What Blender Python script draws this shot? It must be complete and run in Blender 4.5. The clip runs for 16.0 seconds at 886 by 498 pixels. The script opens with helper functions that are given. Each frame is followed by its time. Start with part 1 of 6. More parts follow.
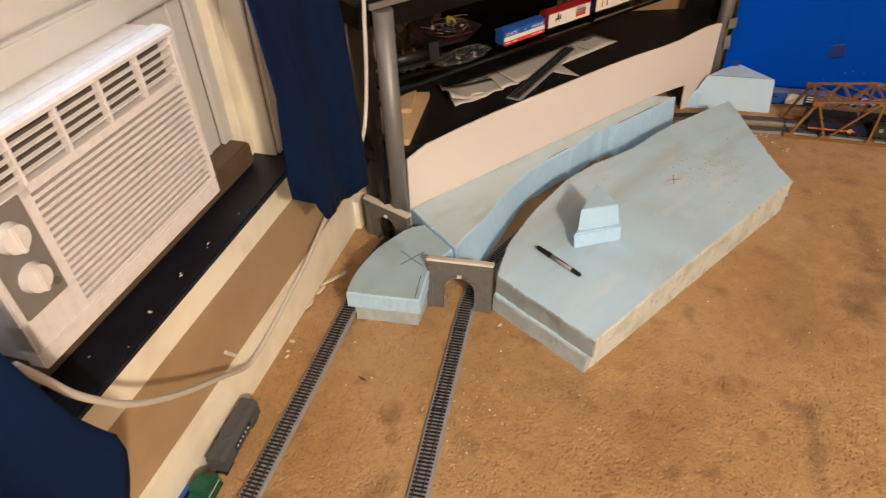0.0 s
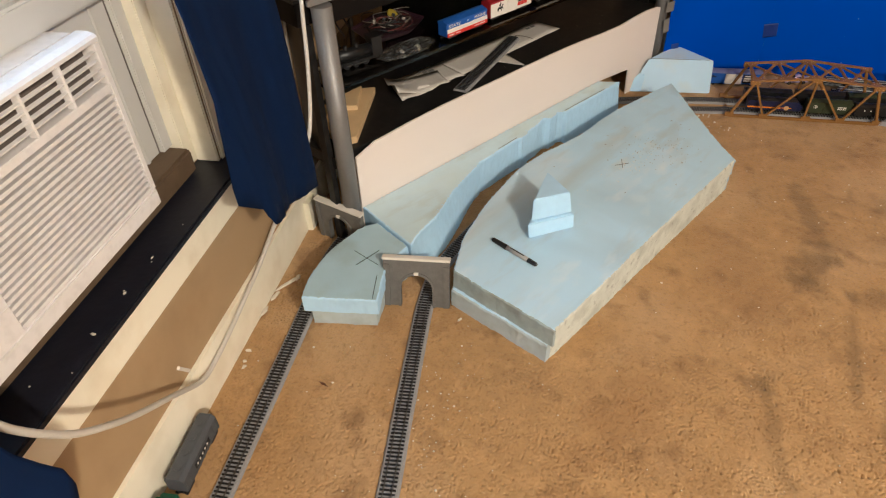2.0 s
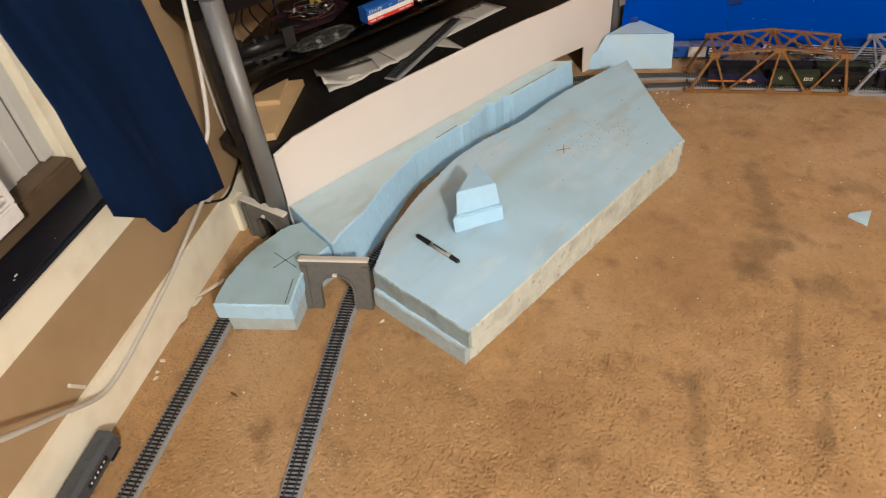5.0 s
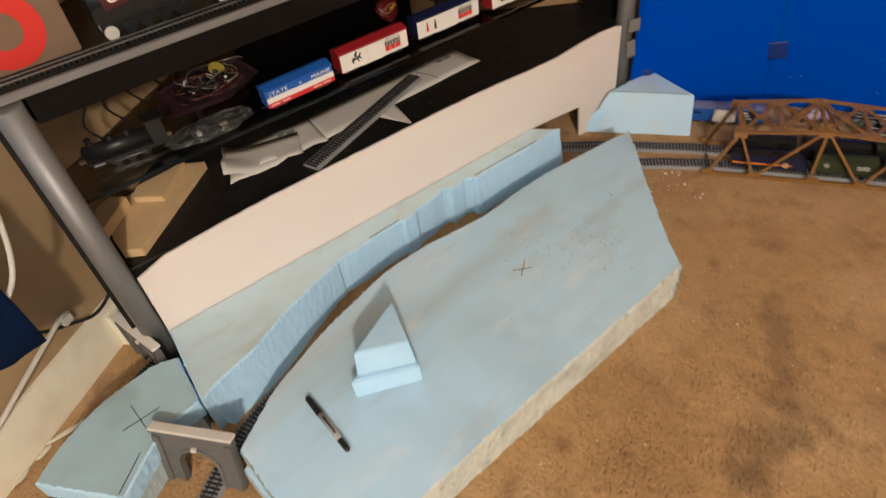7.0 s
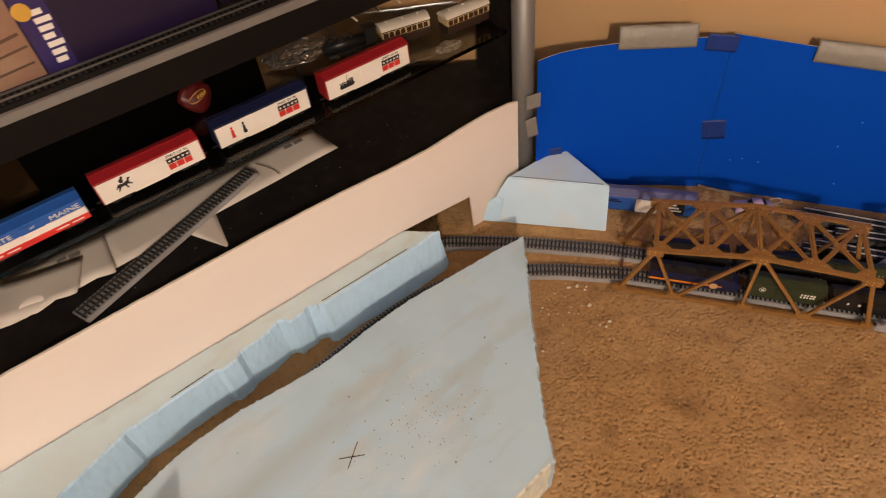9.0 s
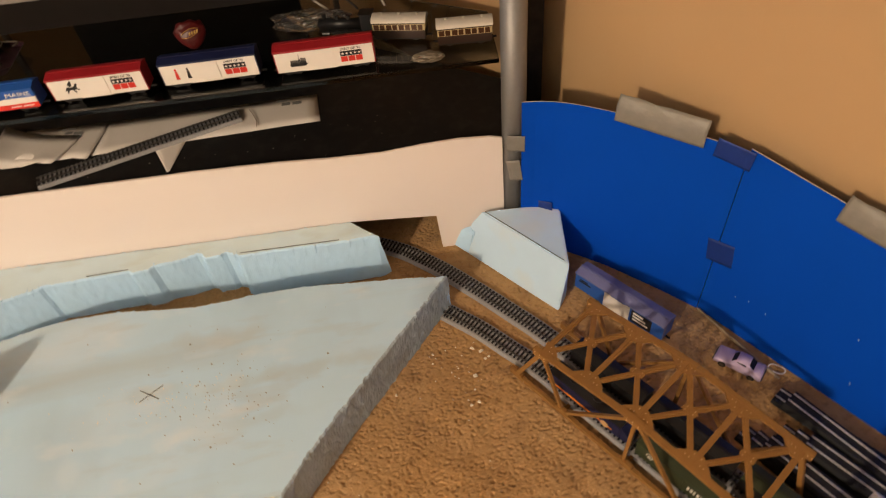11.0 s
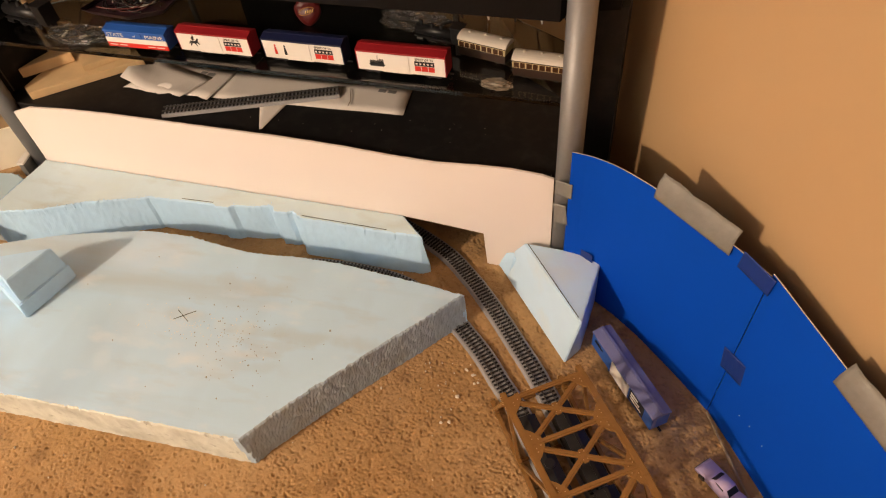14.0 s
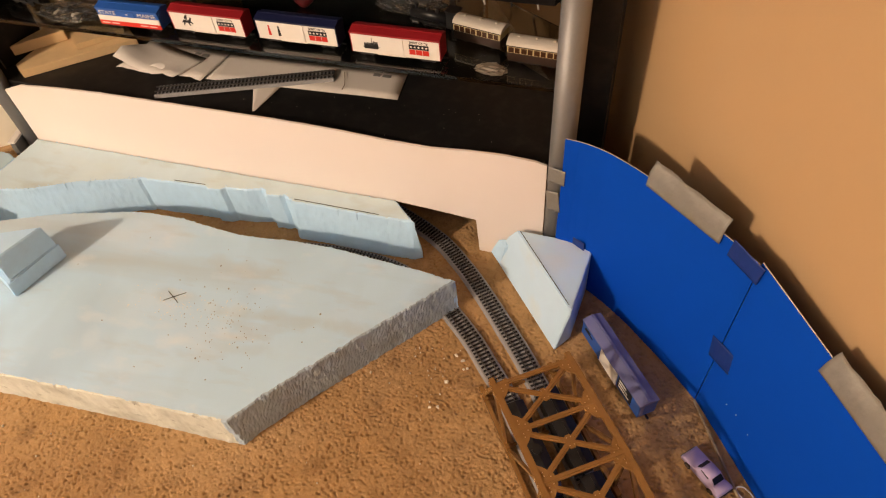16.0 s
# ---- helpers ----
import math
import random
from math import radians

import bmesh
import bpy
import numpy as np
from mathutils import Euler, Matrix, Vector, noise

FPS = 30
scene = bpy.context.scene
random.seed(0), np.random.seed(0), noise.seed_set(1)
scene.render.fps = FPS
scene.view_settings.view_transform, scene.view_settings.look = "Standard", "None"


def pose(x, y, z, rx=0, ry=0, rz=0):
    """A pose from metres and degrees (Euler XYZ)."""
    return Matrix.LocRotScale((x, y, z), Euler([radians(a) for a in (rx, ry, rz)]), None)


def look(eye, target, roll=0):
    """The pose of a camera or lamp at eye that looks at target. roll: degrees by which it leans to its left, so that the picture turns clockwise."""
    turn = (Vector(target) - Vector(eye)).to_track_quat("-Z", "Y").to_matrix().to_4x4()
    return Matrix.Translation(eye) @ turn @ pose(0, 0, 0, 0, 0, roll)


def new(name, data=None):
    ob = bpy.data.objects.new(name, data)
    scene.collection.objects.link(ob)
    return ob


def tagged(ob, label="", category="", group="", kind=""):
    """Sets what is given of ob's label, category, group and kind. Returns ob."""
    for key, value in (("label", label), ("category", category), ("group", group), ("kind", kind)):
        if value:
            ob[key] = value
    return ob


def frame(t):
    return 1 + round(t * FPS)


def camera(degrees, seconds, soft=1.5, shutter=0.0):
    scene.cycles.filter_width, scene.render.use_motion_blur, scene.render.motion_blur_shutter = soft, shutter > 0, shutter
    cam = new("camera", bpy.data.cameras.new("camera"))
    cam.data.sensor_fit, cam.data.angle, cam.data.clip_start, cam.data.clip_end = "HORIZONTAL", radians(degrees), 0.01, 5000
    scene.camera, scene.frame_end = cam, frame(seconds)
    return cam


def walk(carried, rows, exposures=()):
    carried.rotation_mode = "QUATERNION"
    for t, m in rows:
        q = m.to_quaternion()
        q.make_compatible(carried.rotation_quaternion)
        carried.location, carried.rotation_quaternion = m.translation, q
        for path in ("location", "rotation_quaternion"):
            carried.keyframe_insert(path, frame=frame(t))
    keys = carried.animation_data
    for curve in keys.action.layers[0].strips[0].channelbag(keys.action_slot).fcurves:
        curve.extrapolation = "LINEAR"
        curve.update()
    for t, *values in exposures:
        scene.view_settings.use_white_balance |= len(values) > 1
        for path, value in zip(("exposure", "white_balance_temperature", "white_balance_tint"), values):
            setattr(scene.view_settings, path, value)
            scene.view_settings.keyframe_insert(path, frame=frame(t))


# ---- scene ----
from mathutils import geometry

cam = camera(70.0, 16.0, 1.15, 0.4)
EXPOSURE = ((0, 0.05, 6250, 8), (1.5, 0.08, 5850, 3), (3.5, 0.12, 5500, 1), (6, 0.08, 5480, 2), (7.5, 0.05, 6000, 7), (8.5, 0.06, 6500, 15), (9.5, 0.05, 6600, 10), (10.2, 0.05, 6700, 6), (12.3, 0.44, 6850, 12), (16, 0.42, 6850, 12))
PATH = [
    (0, (0.238, -0.029, 1.094), (-0.33, 1.409, -0.176), -2.4),
    (0.5, (0.247, -0.019, 1.094), (-0.23, 1.458, -0.167), -2.1),
    (1, (0.241, -0.014, 1.093), (-0.199, 1.449, -0.197), -2.1),
    (1.5, (0.251, -0.011, 1.089), (-0.168, 1.46, -0.199), -2.6),
    (2, (0.235, -0.009, 1.095), (-0.197, 1.451, -0.201), -2.5),
    (2.5, (0.237, -0.014, 1.094), (-0.239, 1.446, -0.187), -2.4),
    (3, (0.243, -0.012, 1.094), (-0.23, 1.462, -0.174), -1.8),
    (3.5, (0.267, 0.003, 1.095), (-0.145, 1.492, -0.176), -2.8),
    (3.7, (0.297, 0.011, 1.093), (-0.118, 1.503, -0.171), -3.9),
    (5.8, (0.489, 0.323, 1.054), (-0.005, 1.692, -0.319), -6.5),
    (6, (0.501, 0.394, 1.06), (0.026, 1.773, -0.309), -6.6),
    (6.5, (0.507, 0.535, 1.06), (0.047, 1.908, -0.319), -5.4),
    (7, (0.547, 0.69, 1.067), (-0.068, 1.989, -0.324), -7.7),
    (7.5, (0.588, 0.852, 1.09), (-0.157, 2.119, -0.266), -8.4),
    (8, (0.634, 0.956, 1.074), (-0.112, 2.225, -0.281), -8.2),
    (8.5, (0.659, 1.105, 1.058), (-0.01, 2.363, -0.346), -8.3),
    (9, (0.671, 1.231, 1.054), (0.091, 2.474, -0.401), -7.3),
    (9.5, (0.701, 1.318, 1.047), (0.139, 2.509, -0.458), -8.2),
    (10, (0.842, 1.427, 1.043), (0.082, 2.488, -0.472), -9.2),
    (10.2, (0.934, 1.469, 1.01), (0.059, 2.52, -0.449), -8.7),
    (12.3, (1.167, 1.953, 1.079), (-0.084, 2.243, -0.454), -6.9),
    (12.5, (1.177, 1.956, 1.083), (-0.107, 2.217, -0.428), -7.2),
    (13, (1.191, 1.958, 1.089), (-0.107, 2.208, -0.411), -6.9),
    (13.5, (1.192, 1.952, 1.086), (-0.111, 2.181, -0.413), -7.5),
    (14, (1.186, 1.954, 1.096), (-0.125, 2.202, -0.394), -7.0),
    (14.5, (1.192, 1.952, 1.092), (-0.111, 2.205, -0.404), -6.4),
    (15, (1.191, 1.956, 1.087), (-0.091, 2.192, -0.43), -6.9),
    (15.5, (1.193, 1.965, 1.085), (-0.091, 2.212, -0.428), -6.6),
    (16, (1.194, 1.961, 1.087), (-0.093, 2.212, -0.424), -5.8),
]
walk(cam, [(t, look(eye, target, roll)) for t, eye, target, roll in PATH], EXPOSURE)

# ---------------------------------------------------------------- light
world = bpy.data.worlds.new("world")
scene.world = world
world.use_nodes = True
world.node_tree.nodes["Background"].inputs[0].default_value = (0.5, 0.6, 0.8, 1)
world.node_tree.nodes["Background"].inputs[1].default_value = 0.15


def lamp(name, data_type, at, energy, colour, radius):
    d = bpy.data.lights.new(name, data_type)
    d.energy, d.color = energy, colour
    if data_type == "POINT":
        d.shadow_soft_size = radius
    else:
        d.shape, d.size, d.size_y = "RECTANGLE", radius[0], radius[1]
    ob = new(name, d)
    ob.matrix_world = at
    return ob


lamp("room_bulb", "POINT", pose(1.78, -1.2, 2.12), 290, (1.0, 0.79, 0.59), 0.09)
lamp("window_daylight", "AREA", pose(-0.66, 0.5, 1.05, 0, -90, 0), 6.0, (0.45, 0.7, 1.0), (0.5, 0.8))


# ---------------------------------------------------------------- materials
def mat(name, colour, rough=0.6, metal=0.0, var=0.12, scale=60.0, bump=0.0, bump_scale=400.0, stain=None, stain_scale=4.0,
        stain_amount=0.5, coat=0.0, random_tint=0.0, transmission=0.0, ior=1.45, sheen=0.0, island=0.0, stretch=None, spec=0.5, bump_stretch=None):
    """A procedural surface: base colour, fine grain, optional broad stains and fine relief."""
    m = bpy.data.materials.new(name)
    m.use_nodes = True
    nt = m.node_tree
    b = nt.nodes["Principled BSDF"]
    b.inputs["Roughness"].default_value = rough
    b.inputs["Metallic"].default_value = metal
    b.inputs["Coat Weight"].default_value = coat
    b.inputs["Transmission Weight"].default_value = transmission
    b.inputs["IOR"].default_value = ior
    b.inputs["Sheen Weight"].default_value = sheen
    b.inputs["Specular IOR Level"].default_value = spec
    tc = nt.nodes.new("ShaderNodeTexCoord")
    n = nt.nodes.new("ShaderNodeTexNoise")
    n.inputs["Scale"].default_value, n.inputs["Detail"].default_value = scale, 5.0
    nt.links.new(tc.outputs["Object"], n.inputs["Vector"])
    mix = nt.nodes.new("ShaderNodeMix")
    mix.data_type = "RGBA"
    c = Vector(colour[:3])
    mix.inputs[6].default_value = (*(c * (1 - var)), 1)
    mix.inputs[7].default_value = (*[min(1, v) for v in c * (1 + var)], 1)
    nt.links.new(n.outputs["Fac"], mix.inputs[0])
    out = mix.outputs[2]
    if stain:
        n2 = nt.nodes.new("ShaderNodeTexNoise")
        n2.inputs["Scale"].default_value, n2.inputs["Detail"].default_value = stain_scale, 6.0
        if stretch:
            mp2 = nt.nodes.new("ShaderNodeMapping")
            mp2.vector_type = "TEXTURE"
            mp2.inputs["Rotation"].default_value = (0, 0, radians(stretch[0]))
            mp2.inputs["Scale"].default_value = (stretch[1], 1, 1)
            nt.links.new(tc.outputs["Object"], mp2.inputs["Vector"])
            nt.links.new(mp2.outputs[0], n2.inputs["Vector"])
        else:
            nt.links.new(tc.outputs["Object"], n2.inputs["Vector"])
        ramp = nt.nodes.new("ShaderNodeValToRGB")
        ramp.color_ramp.elements[0].position, ramp.color_ramp.elements[1].position = 0.48, 0.72
        ramp.color_ramp.elements[1].color = (stain_amount,) * 3 + (1,)
        nt.links.new(n2.outputs["Fac"], ramp.inputs[0])
        mix2 = nt.nodes.new("ShaderNodeMix")
        mix2.data_type = "RGBA"
        nt.links.new(ramp.outputs[0], mix2.inputs[0])
        nt.links.new(out, mix2.inputs[6])
        mix2.inputs[7].default_value = (*stain, 1)
        out = mix2.outputs[2]
    if island:
        ge = nt.nodes.new("ShaderNodeNewGeometry")
        hs0 = nt.nodes.new("ShaderNodeHueSaturation")
        mp0 = nt.nodes.new("ShaderNodeMapRange")
        mp0.inputs[3].default_value, mp0.inputs[4].default_value = 1 - island, 1 + island
        nt.links.new(ge.outputs["Random Per Island"], mp0.inputs[0])
        nt.links.new(mp0.outputs[0], hs0.inputs["Value"])
        nt.links.new(out, hs0.inputs["Color"])
        out = hs0.outputs[0]
    if random_tint:
        oi = nt.nodes.new("ShaderNodeObjectInfo")
        hs = nt.nodes.new("ShaderNodeHueSaturation")
        mp = nt.nodes.new("ShaderNodeMapRange")
        mp.inputs[3].default_value, mp.inputs[4].default_value = 1 - random_tint, 1 + random_tint
        nt.links.new(oi.outputs["Random"], mp.inputs[0])
        nt.links.new(mp.outputs[0], hs.inputs["Value"])
        nt.links.new(out, hs.inputs["Color"])
        out = hs.outputs[0]
    nt.links.new(out, b.inputs["Base Color"])
    if bump:
        n3 = nt.nodes.new("ShaderNodeTexNoise")
        n3.inputs["Scale"].default_value, n3.inputs["Detail"].default_value = bump_scale, 3.0
        if bump_stretch:
            mp3 = nt.nodes.new("ShaderNodeMapping")
            mp3.inputs["Scale"].default_value = bump_stretch
            nt.links.new(tc.outputs["Object"], mp3.inputs["Vector"])
            nt.links.new(mp3.outputs[0], n3.inputs["Vector"])
        else:
            nt.links.new(tc.outputs["Object"], n3.inputs["Vector"])
        bp = nt.nodes.new("ShaderNodeBump")
        bp.inputs["Strength"].default_value, bp.inputs["Distance"].default_value = bump, 0.002
        nt.links.new(n3.outputs["Fac"], bp.inputs["Height"])
        nt.links.new(bp.outputs[0], b.inputs["Normal"])
    return m


def add_stain(m, colour, scale, amount, low=0.5, high=0.68, stretch=None, detail=6.0):
    """One more layer of blotches or streaks over a surface's colour."""
    nt = m.node_tree
    b = nt.nodes["Principled BSDF"]
    old = b.inputs["Base Color"].links[0].from_socket
    tc = nt.nodes["Texture Coordinate"]
    n = nt.nodes.new("ShaderNodeTexNoise")
    n.inputs["Scale"].default_value, n.inputs["Detail"].default_value = scale, detail
    mp = nt.nodes.new("ShaderNodeMapping")
    mp.vector_type = "TEXTURE"
    mp.inputs["Location"].default_value = (scale * 0.37, 1.7, 0.4)
    if stretch:
        mp.inputs["Rotation"].default_value = (0, 0, radians(stretch[0]))
        mp.inputs["Scale"].default_value = (stretch[1], 1, 1)
    nt.links.new(tc.outputs["Object"], mp.inputs["Vector"])
    nt.links.new(mp.outputs[0], n.inputs["Vector"])
    rg = nt.nodes.new("ShaderNodeMapRange")
    rg.inputs[1].default_value, rg.inputs[2].default_value, rg.inputs[4].default_value = low, high, amount
    nt.links.new(n.outputs["Fac"], rg.inputs[0])
    mx = nt.nodes.new("ShaderNodeMix")
    mx.data_type = "RGBA"
    nt.links.new(rg.outputs[0], mx.inputs[0])
    nt.links.new(old, mx.inputs[6])
    mx.inputs[7].default_value = (*colour, 1)
    nt.links.new(mx.outputs[2], b.inputs["Base Color"])
    return m


CARPET = mat("carpet", (0.44, 0.263, 0.114), 0.95, var=0.2, scale=30, bump=0.6, bump_scale=600, stain=(0.31, 0.175, 0.075), stain_scale=6.5, stain_amount=0.55, sheen=0.2, spec=0.1)
add_stain(CARPET, (0.53, 0.35, 0.185), 3.2, 0.55, 0.5, 0.66)
add_stain(CARPET, (0.2, 0.105, 0.045), 13.0, 0.7, 0.56, 0.74)
add_stain(CARPET, (0.56, 0.34, 0.155), 24.0, 0.5, 0.55, 0.72)
add_stain(CARPET, (0.15, 0.075, 0.03), 90.0, 0.3, 0.55, 0.72, None, 2.0)


def add_mark(m, at, size, turn, colour, amount):
    """One soil mark of its own place and shape: an ellipse with a frayed outline."""
    nt = m.node_tree
    b = nt.nodes["Principled BSDF"]
    old = b.inputs["Base Color"].links[0].from_socket
    tc = nt.nodes["Texture Coordinate"]
    mp = nt.nodes.new("ShaderNodeMapping")
    mp.vector_type = "TEXTURE"
    mp.inputs["Location"].default_value = (at[0], at[1], 0)
    mp.inputs["Rotation"].default_value = (0, 0, radians(turn))
    mp.inputs["Scale"].default_value = (size[0], size[1], 1)
    nt.links.new(tc.outputs["Object"], mp.inputs["Vector"])
    far = nt.nodes.new("ShaderNodeVectorMath")
    far.operation = "LENGTH"
    nt.links.new(mp.outputs[0], far.inputs[0])
    n = nt.nodes.new("ShaderNodeTexNoise")
    n.inputs["Scale"].default_value, n.inputs["Detail"].default_value = 17.0, 4.0
    nt.links.new(tc.outputs["Object"], n.inputs["Vector"])
    fray = nt.nodes.new("ShaderNodeMath")
    fray.operation = "MULTIPLY_ADD"
    fray.inputs[1].default_value, fray.inputs[2].default_value = 2.4, -1.2
    nt.links.new(n.outputs["Fac"], fray.inputs[0])
    add = nt.nodes.new("ShaderNodeMath")
    nt.links.new(far.outputs["Value"], add.inputs[0])
    nt.links.new(fray.outputs[0], add.inputs[1])
    rg = nt.nodes.new("ShaderNodeMapRange")
    rg.interpolation_type = "SMOOTHSTEP"
    rg.inputs[1].default_value, rg.inputs[2].default_value, rg.inputs[3].default_value, rg.inputs[4].default_value = 0.25, 1.15, amount, 0.0
    nt.links.new(add.outputs[0], rg.inputs[0])
    mx = nt.nodes.new("ShaderNodeMix")
    mx.data_type = "RGBA"
    nt.links.new(rg.outputs[0], mx.inputs[0])
    nt.links.new(old, mx.inputs[6])
    mx.inputs[7].default_value = (*colour, 1)
    nt.links.new(mx.outputs[2], b.inputs["Base Color"])


SOIL, RUBBED = (0.14, 0.085, 0.04), (0.3, 0.16, 0.065)
for at, size, turn, colour, amount in (
    ((0.815, 1.60), (0.2, 0.035), 96, SOIL, 0.6), ((0.80, 1.37), (0.15, 0.05), 70, SOIL, 0.65), ((0.76, 1.29), (0.06, 0.05), 0, SOIL, 0.6),
    ((0.835, 1.08), (0.2, 0.022), 82, SOIL, 0.6), ((0.86, 0.88), (0.14, 0.018), 80, SOIL, 0.55), ((0.93, 1.265), (0.08, 0.055), 20, SOIL, 0.5),
    ((1.04, 1.66), (0.09, 0.05), -30, SOIL, 0.45), ((0.63, 0.95), (0.05, 0.04), 30, SOIL, 0.6), ((0.645, 0.84), (0.15, 0.02), 95, SOIL, 0.5),
    ((0.36, 0.8), (0.16, 0.09), 60, RUBBED, 0.6), ((0.62, 1.3), (0.12, 0.3), 20, RUBBED, 0.45), ((-0.2, 0.98), (0.05, 0.1), 0, RUBBED, 0.5)):
    add_mark(CARPET, at, size, turn, colour, amount * 0.78)
WALL = mat("wall_paint", (0.5, 0.318, 0.158), 0.75, var=0.06, scale=3, bump=0.15, bump_scale=90)
WALL_WEST = mat("brown_tan_paint", (0.4, 0.275, 0.15), 0.7, var=0.08, scale=4, bump=0.15, bump_scale=90, stain=(0.25, 0.15, 0.07), stain_scale=7, stain_amount=0.4)
TRIM = mat("cream_trim_paint", (0.92, 0.86, 0.7), 0.5, var=0.06, scale=9, bump=0.15, bump_scale=60, stain=(0.5, 0.38, 0.2), stain_scale=14, stain_amount=0.22)
# Greys of the unseen ceiling and walls, set to cool and cut bounced light.
CEIL = mat("low_bounce_ceiling", (0.5, 0.52, 0.55), 0.9, var=0.04, scale=20)
FAR_WALL = mat("low_bounce_wall", (0.26, 0.28, 0.32), 0.8, var=0.06, scale=5, bump=0.15, bump_scale=90)
WINDOW_WHITE = mat("window_paint", (0.62, 0.61, 0.58), 0.5, var=0.05, scale=12, bump=0.1, bump_scale=50)
SILL = mat("black_sill_paint", (0.008, 0.009, 0.016), 0.45, var=0.3, scale=30, bump=0.25, bump_scale=70)
BROWN_WOOD = mat("brown_wood", (0.125, 0.083, 0.048), 0.6, var=0.35, scale=25, bump=0.3, bump_scale=120)
FOAM = mat("blue_foam", (0.53, 0.75, 0.92), 0.6, var=0.05, scale=10, bump=0.12, bump_scale=420, stain=(0.7, 0.79, 0.86), stain_scale=5.0, stain_amount=0.75, stretch=(61, 2.0))
add_stain(FOAM, (0.4, 0.4, 0.34), 9.0, 0.55, 0.5, 0.8, (62, 7.0), 5.0)
add_stain(FOAM, (0.42, 0.39, 0.33), 21.0, 0.4, 0.58, 0.8, (62, 3.5), 8.0)
add_stain(FOAM, (0.34, 0.45, 0.52), 4.0, 0.45, 0.52, 0.7, (-28, 2.0), 3.0)
add_stain(FOAM, (0.8, 0.85, 0.9), 18.0, 0.4, 0.57, 0.74, (62, 2.0))
# Grey streaks; the pale patches paint light caught by dents in the top.
STREAK, LIT_DENT_PATCH = (0.42, 0.47, 0.46), (0.72, 0.82, 0.88)
for at, size, turn, colour, amount in (
    ((0.43, 1.79), (0.17, 0.02), 62, STREAK, 0.75), ((0.305, 1.59), (0.09, 0.022), 57, STREAK, 0.55), ((0.275, 1.72), (0.12, 0.028), 59, (0.46, 0.47, 0.43), 0.6),
    ((0.47, 1.7), (0.1, 0.018), 62, STREAK, 0.45), ((0.345, 1.644), (0.03, 0.02), 20, LIT_DENT_PATCH, 0.6), ((0.428, 1.609), (0.05, 0.018), 50, LIT_DENT_PATCH, 0.6),
    ((0.352, 1.416), (0.025, 0.02), 0, LIT_DENT_PATCH, 0.5), ((0.377, 1.695), (0.025, 0.03), 0, LIT_DENT_PATCH, 0.6), ((0.16, 1.06), (0.12, 0.05), 60, (0.6, 0.76, 0.86), 0.5)):
    add_mark(FOAM, at, size, turn, colour, amount * 0.45)
FOAM_CLEAN = mat("clean_blue_foam", (0.54, 0.74, 0.92), 0.65, var=0.06, scale=14, bump=0.12, bump_scale=400, stain=(0.6, 0.68, 0.72), stain_scale=12, stain_amount=0.6)
FOAM_CUT = mat("cut_foam", (0.49, 0.72, 0.92), 0.8, var=0.08, scale=40, bump=0.3, bump_scale=130)
# Sawn end: the face's shade is put into this darker grey-blue.
FOAM_END = mat("shaded_sawn_foam_end", (0.4, 0.52, 0.62), 0.9, var=0.15, scale=60, bump=0.8, bump_scale=260, bump_stretch=(1, 1, 0.16), stain=(0.32, 0.35, 0.37), stain_scale=18, stain_amount=0.6)
FOAM_WORN = mat("worn_foam_top", (0.57, 0.72, 0.79), 0.7, var=0.08, scale=20, bump=0.12, bump_scale=400, stain=(0.6, 0.69, 0.66), stain_scale=9, stain_amount=0.8, stretch=(56, 3.0))
add_stain(FOAM_WORN, (0.42, 0.45, 0.39), 22.0, 0.5, 0.55, 0.75, (56, 2.5))
# Darker, greyer blue for the small slab's top.
FOAM_DULL = mat("dull_blue_foam", (0.42, 0.58, 0.66), 0.7, var=0.1, scale=14, bump=0.15, bump_scale=300, stain=(0.34, 0.43, 0.44), stain_scale=9, stain_amount=0.7)
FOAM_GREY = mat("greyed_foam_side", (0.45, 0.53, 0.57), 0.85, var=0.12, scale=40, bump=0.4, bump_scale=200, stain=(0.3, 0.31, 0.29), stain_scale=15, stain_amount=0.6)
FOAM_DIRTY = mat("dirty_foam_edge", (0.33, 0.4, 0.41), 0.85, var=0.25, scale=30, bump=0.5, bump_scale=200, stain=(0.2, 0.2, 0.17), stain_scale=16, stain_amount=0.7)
FOAM_AGED = mat("aged_foam_edge", (0.62, 0.64, 0.57), 0.85, var=0.15, scale=40, bump=0.5, bump_scale=200, stain=(0.36, 0.37, 0.32), stain_scale=17, stain_amount=0.7)
add_stain(FOAM_AGED, (0.17, 0.17, 0.14), 48.0, 0.6, 0.6, 0.72)
BOARD = mat("white_foamboard", (0.82, 0.73, 0.665), 0.6, var=0.02, scale=6)
BLUE_BOARD = mat("blue_posterboard", (0.001, 0.065, 0.48), 0.7, var=0.08, scale=5, bump=0.05, bump_scale=60, spec=0.06)
BLUE_TAPE = mat("blue_tape", (0.006, 0.03, 0.2), 0.55, var=0.1, scale=80)
DUCT = mat("grey_duct_tape", (0.24, 0.225, 0.2), 0.5, metal=0.15, var=0.15, scale=60, bump=0.4, bump_scale=120)
BLACK = mat("black_laminate", (0.009, 0.0085, 0.0085), 0.42, var=0.3, scale=60, stain=(0.05, 0.045, 0.04), stain_scale=40, stain_amount=0.3, spec=0.35)
FASCIA = mat("dark_fascia", (0.006, 0.0045, 0.004), 0.6, var=0.2, scale=40, spec=0.12)
SILVER = mat("silver_metal_paint", (0.24, 0.232, 0.227), 0.5, metal=0.5, var=0.06, scale=150)
SMOKED = mat("smoked_glass", (0.35, 0.37, 0.36), 0.03, var=0.0, transmission=1.0)
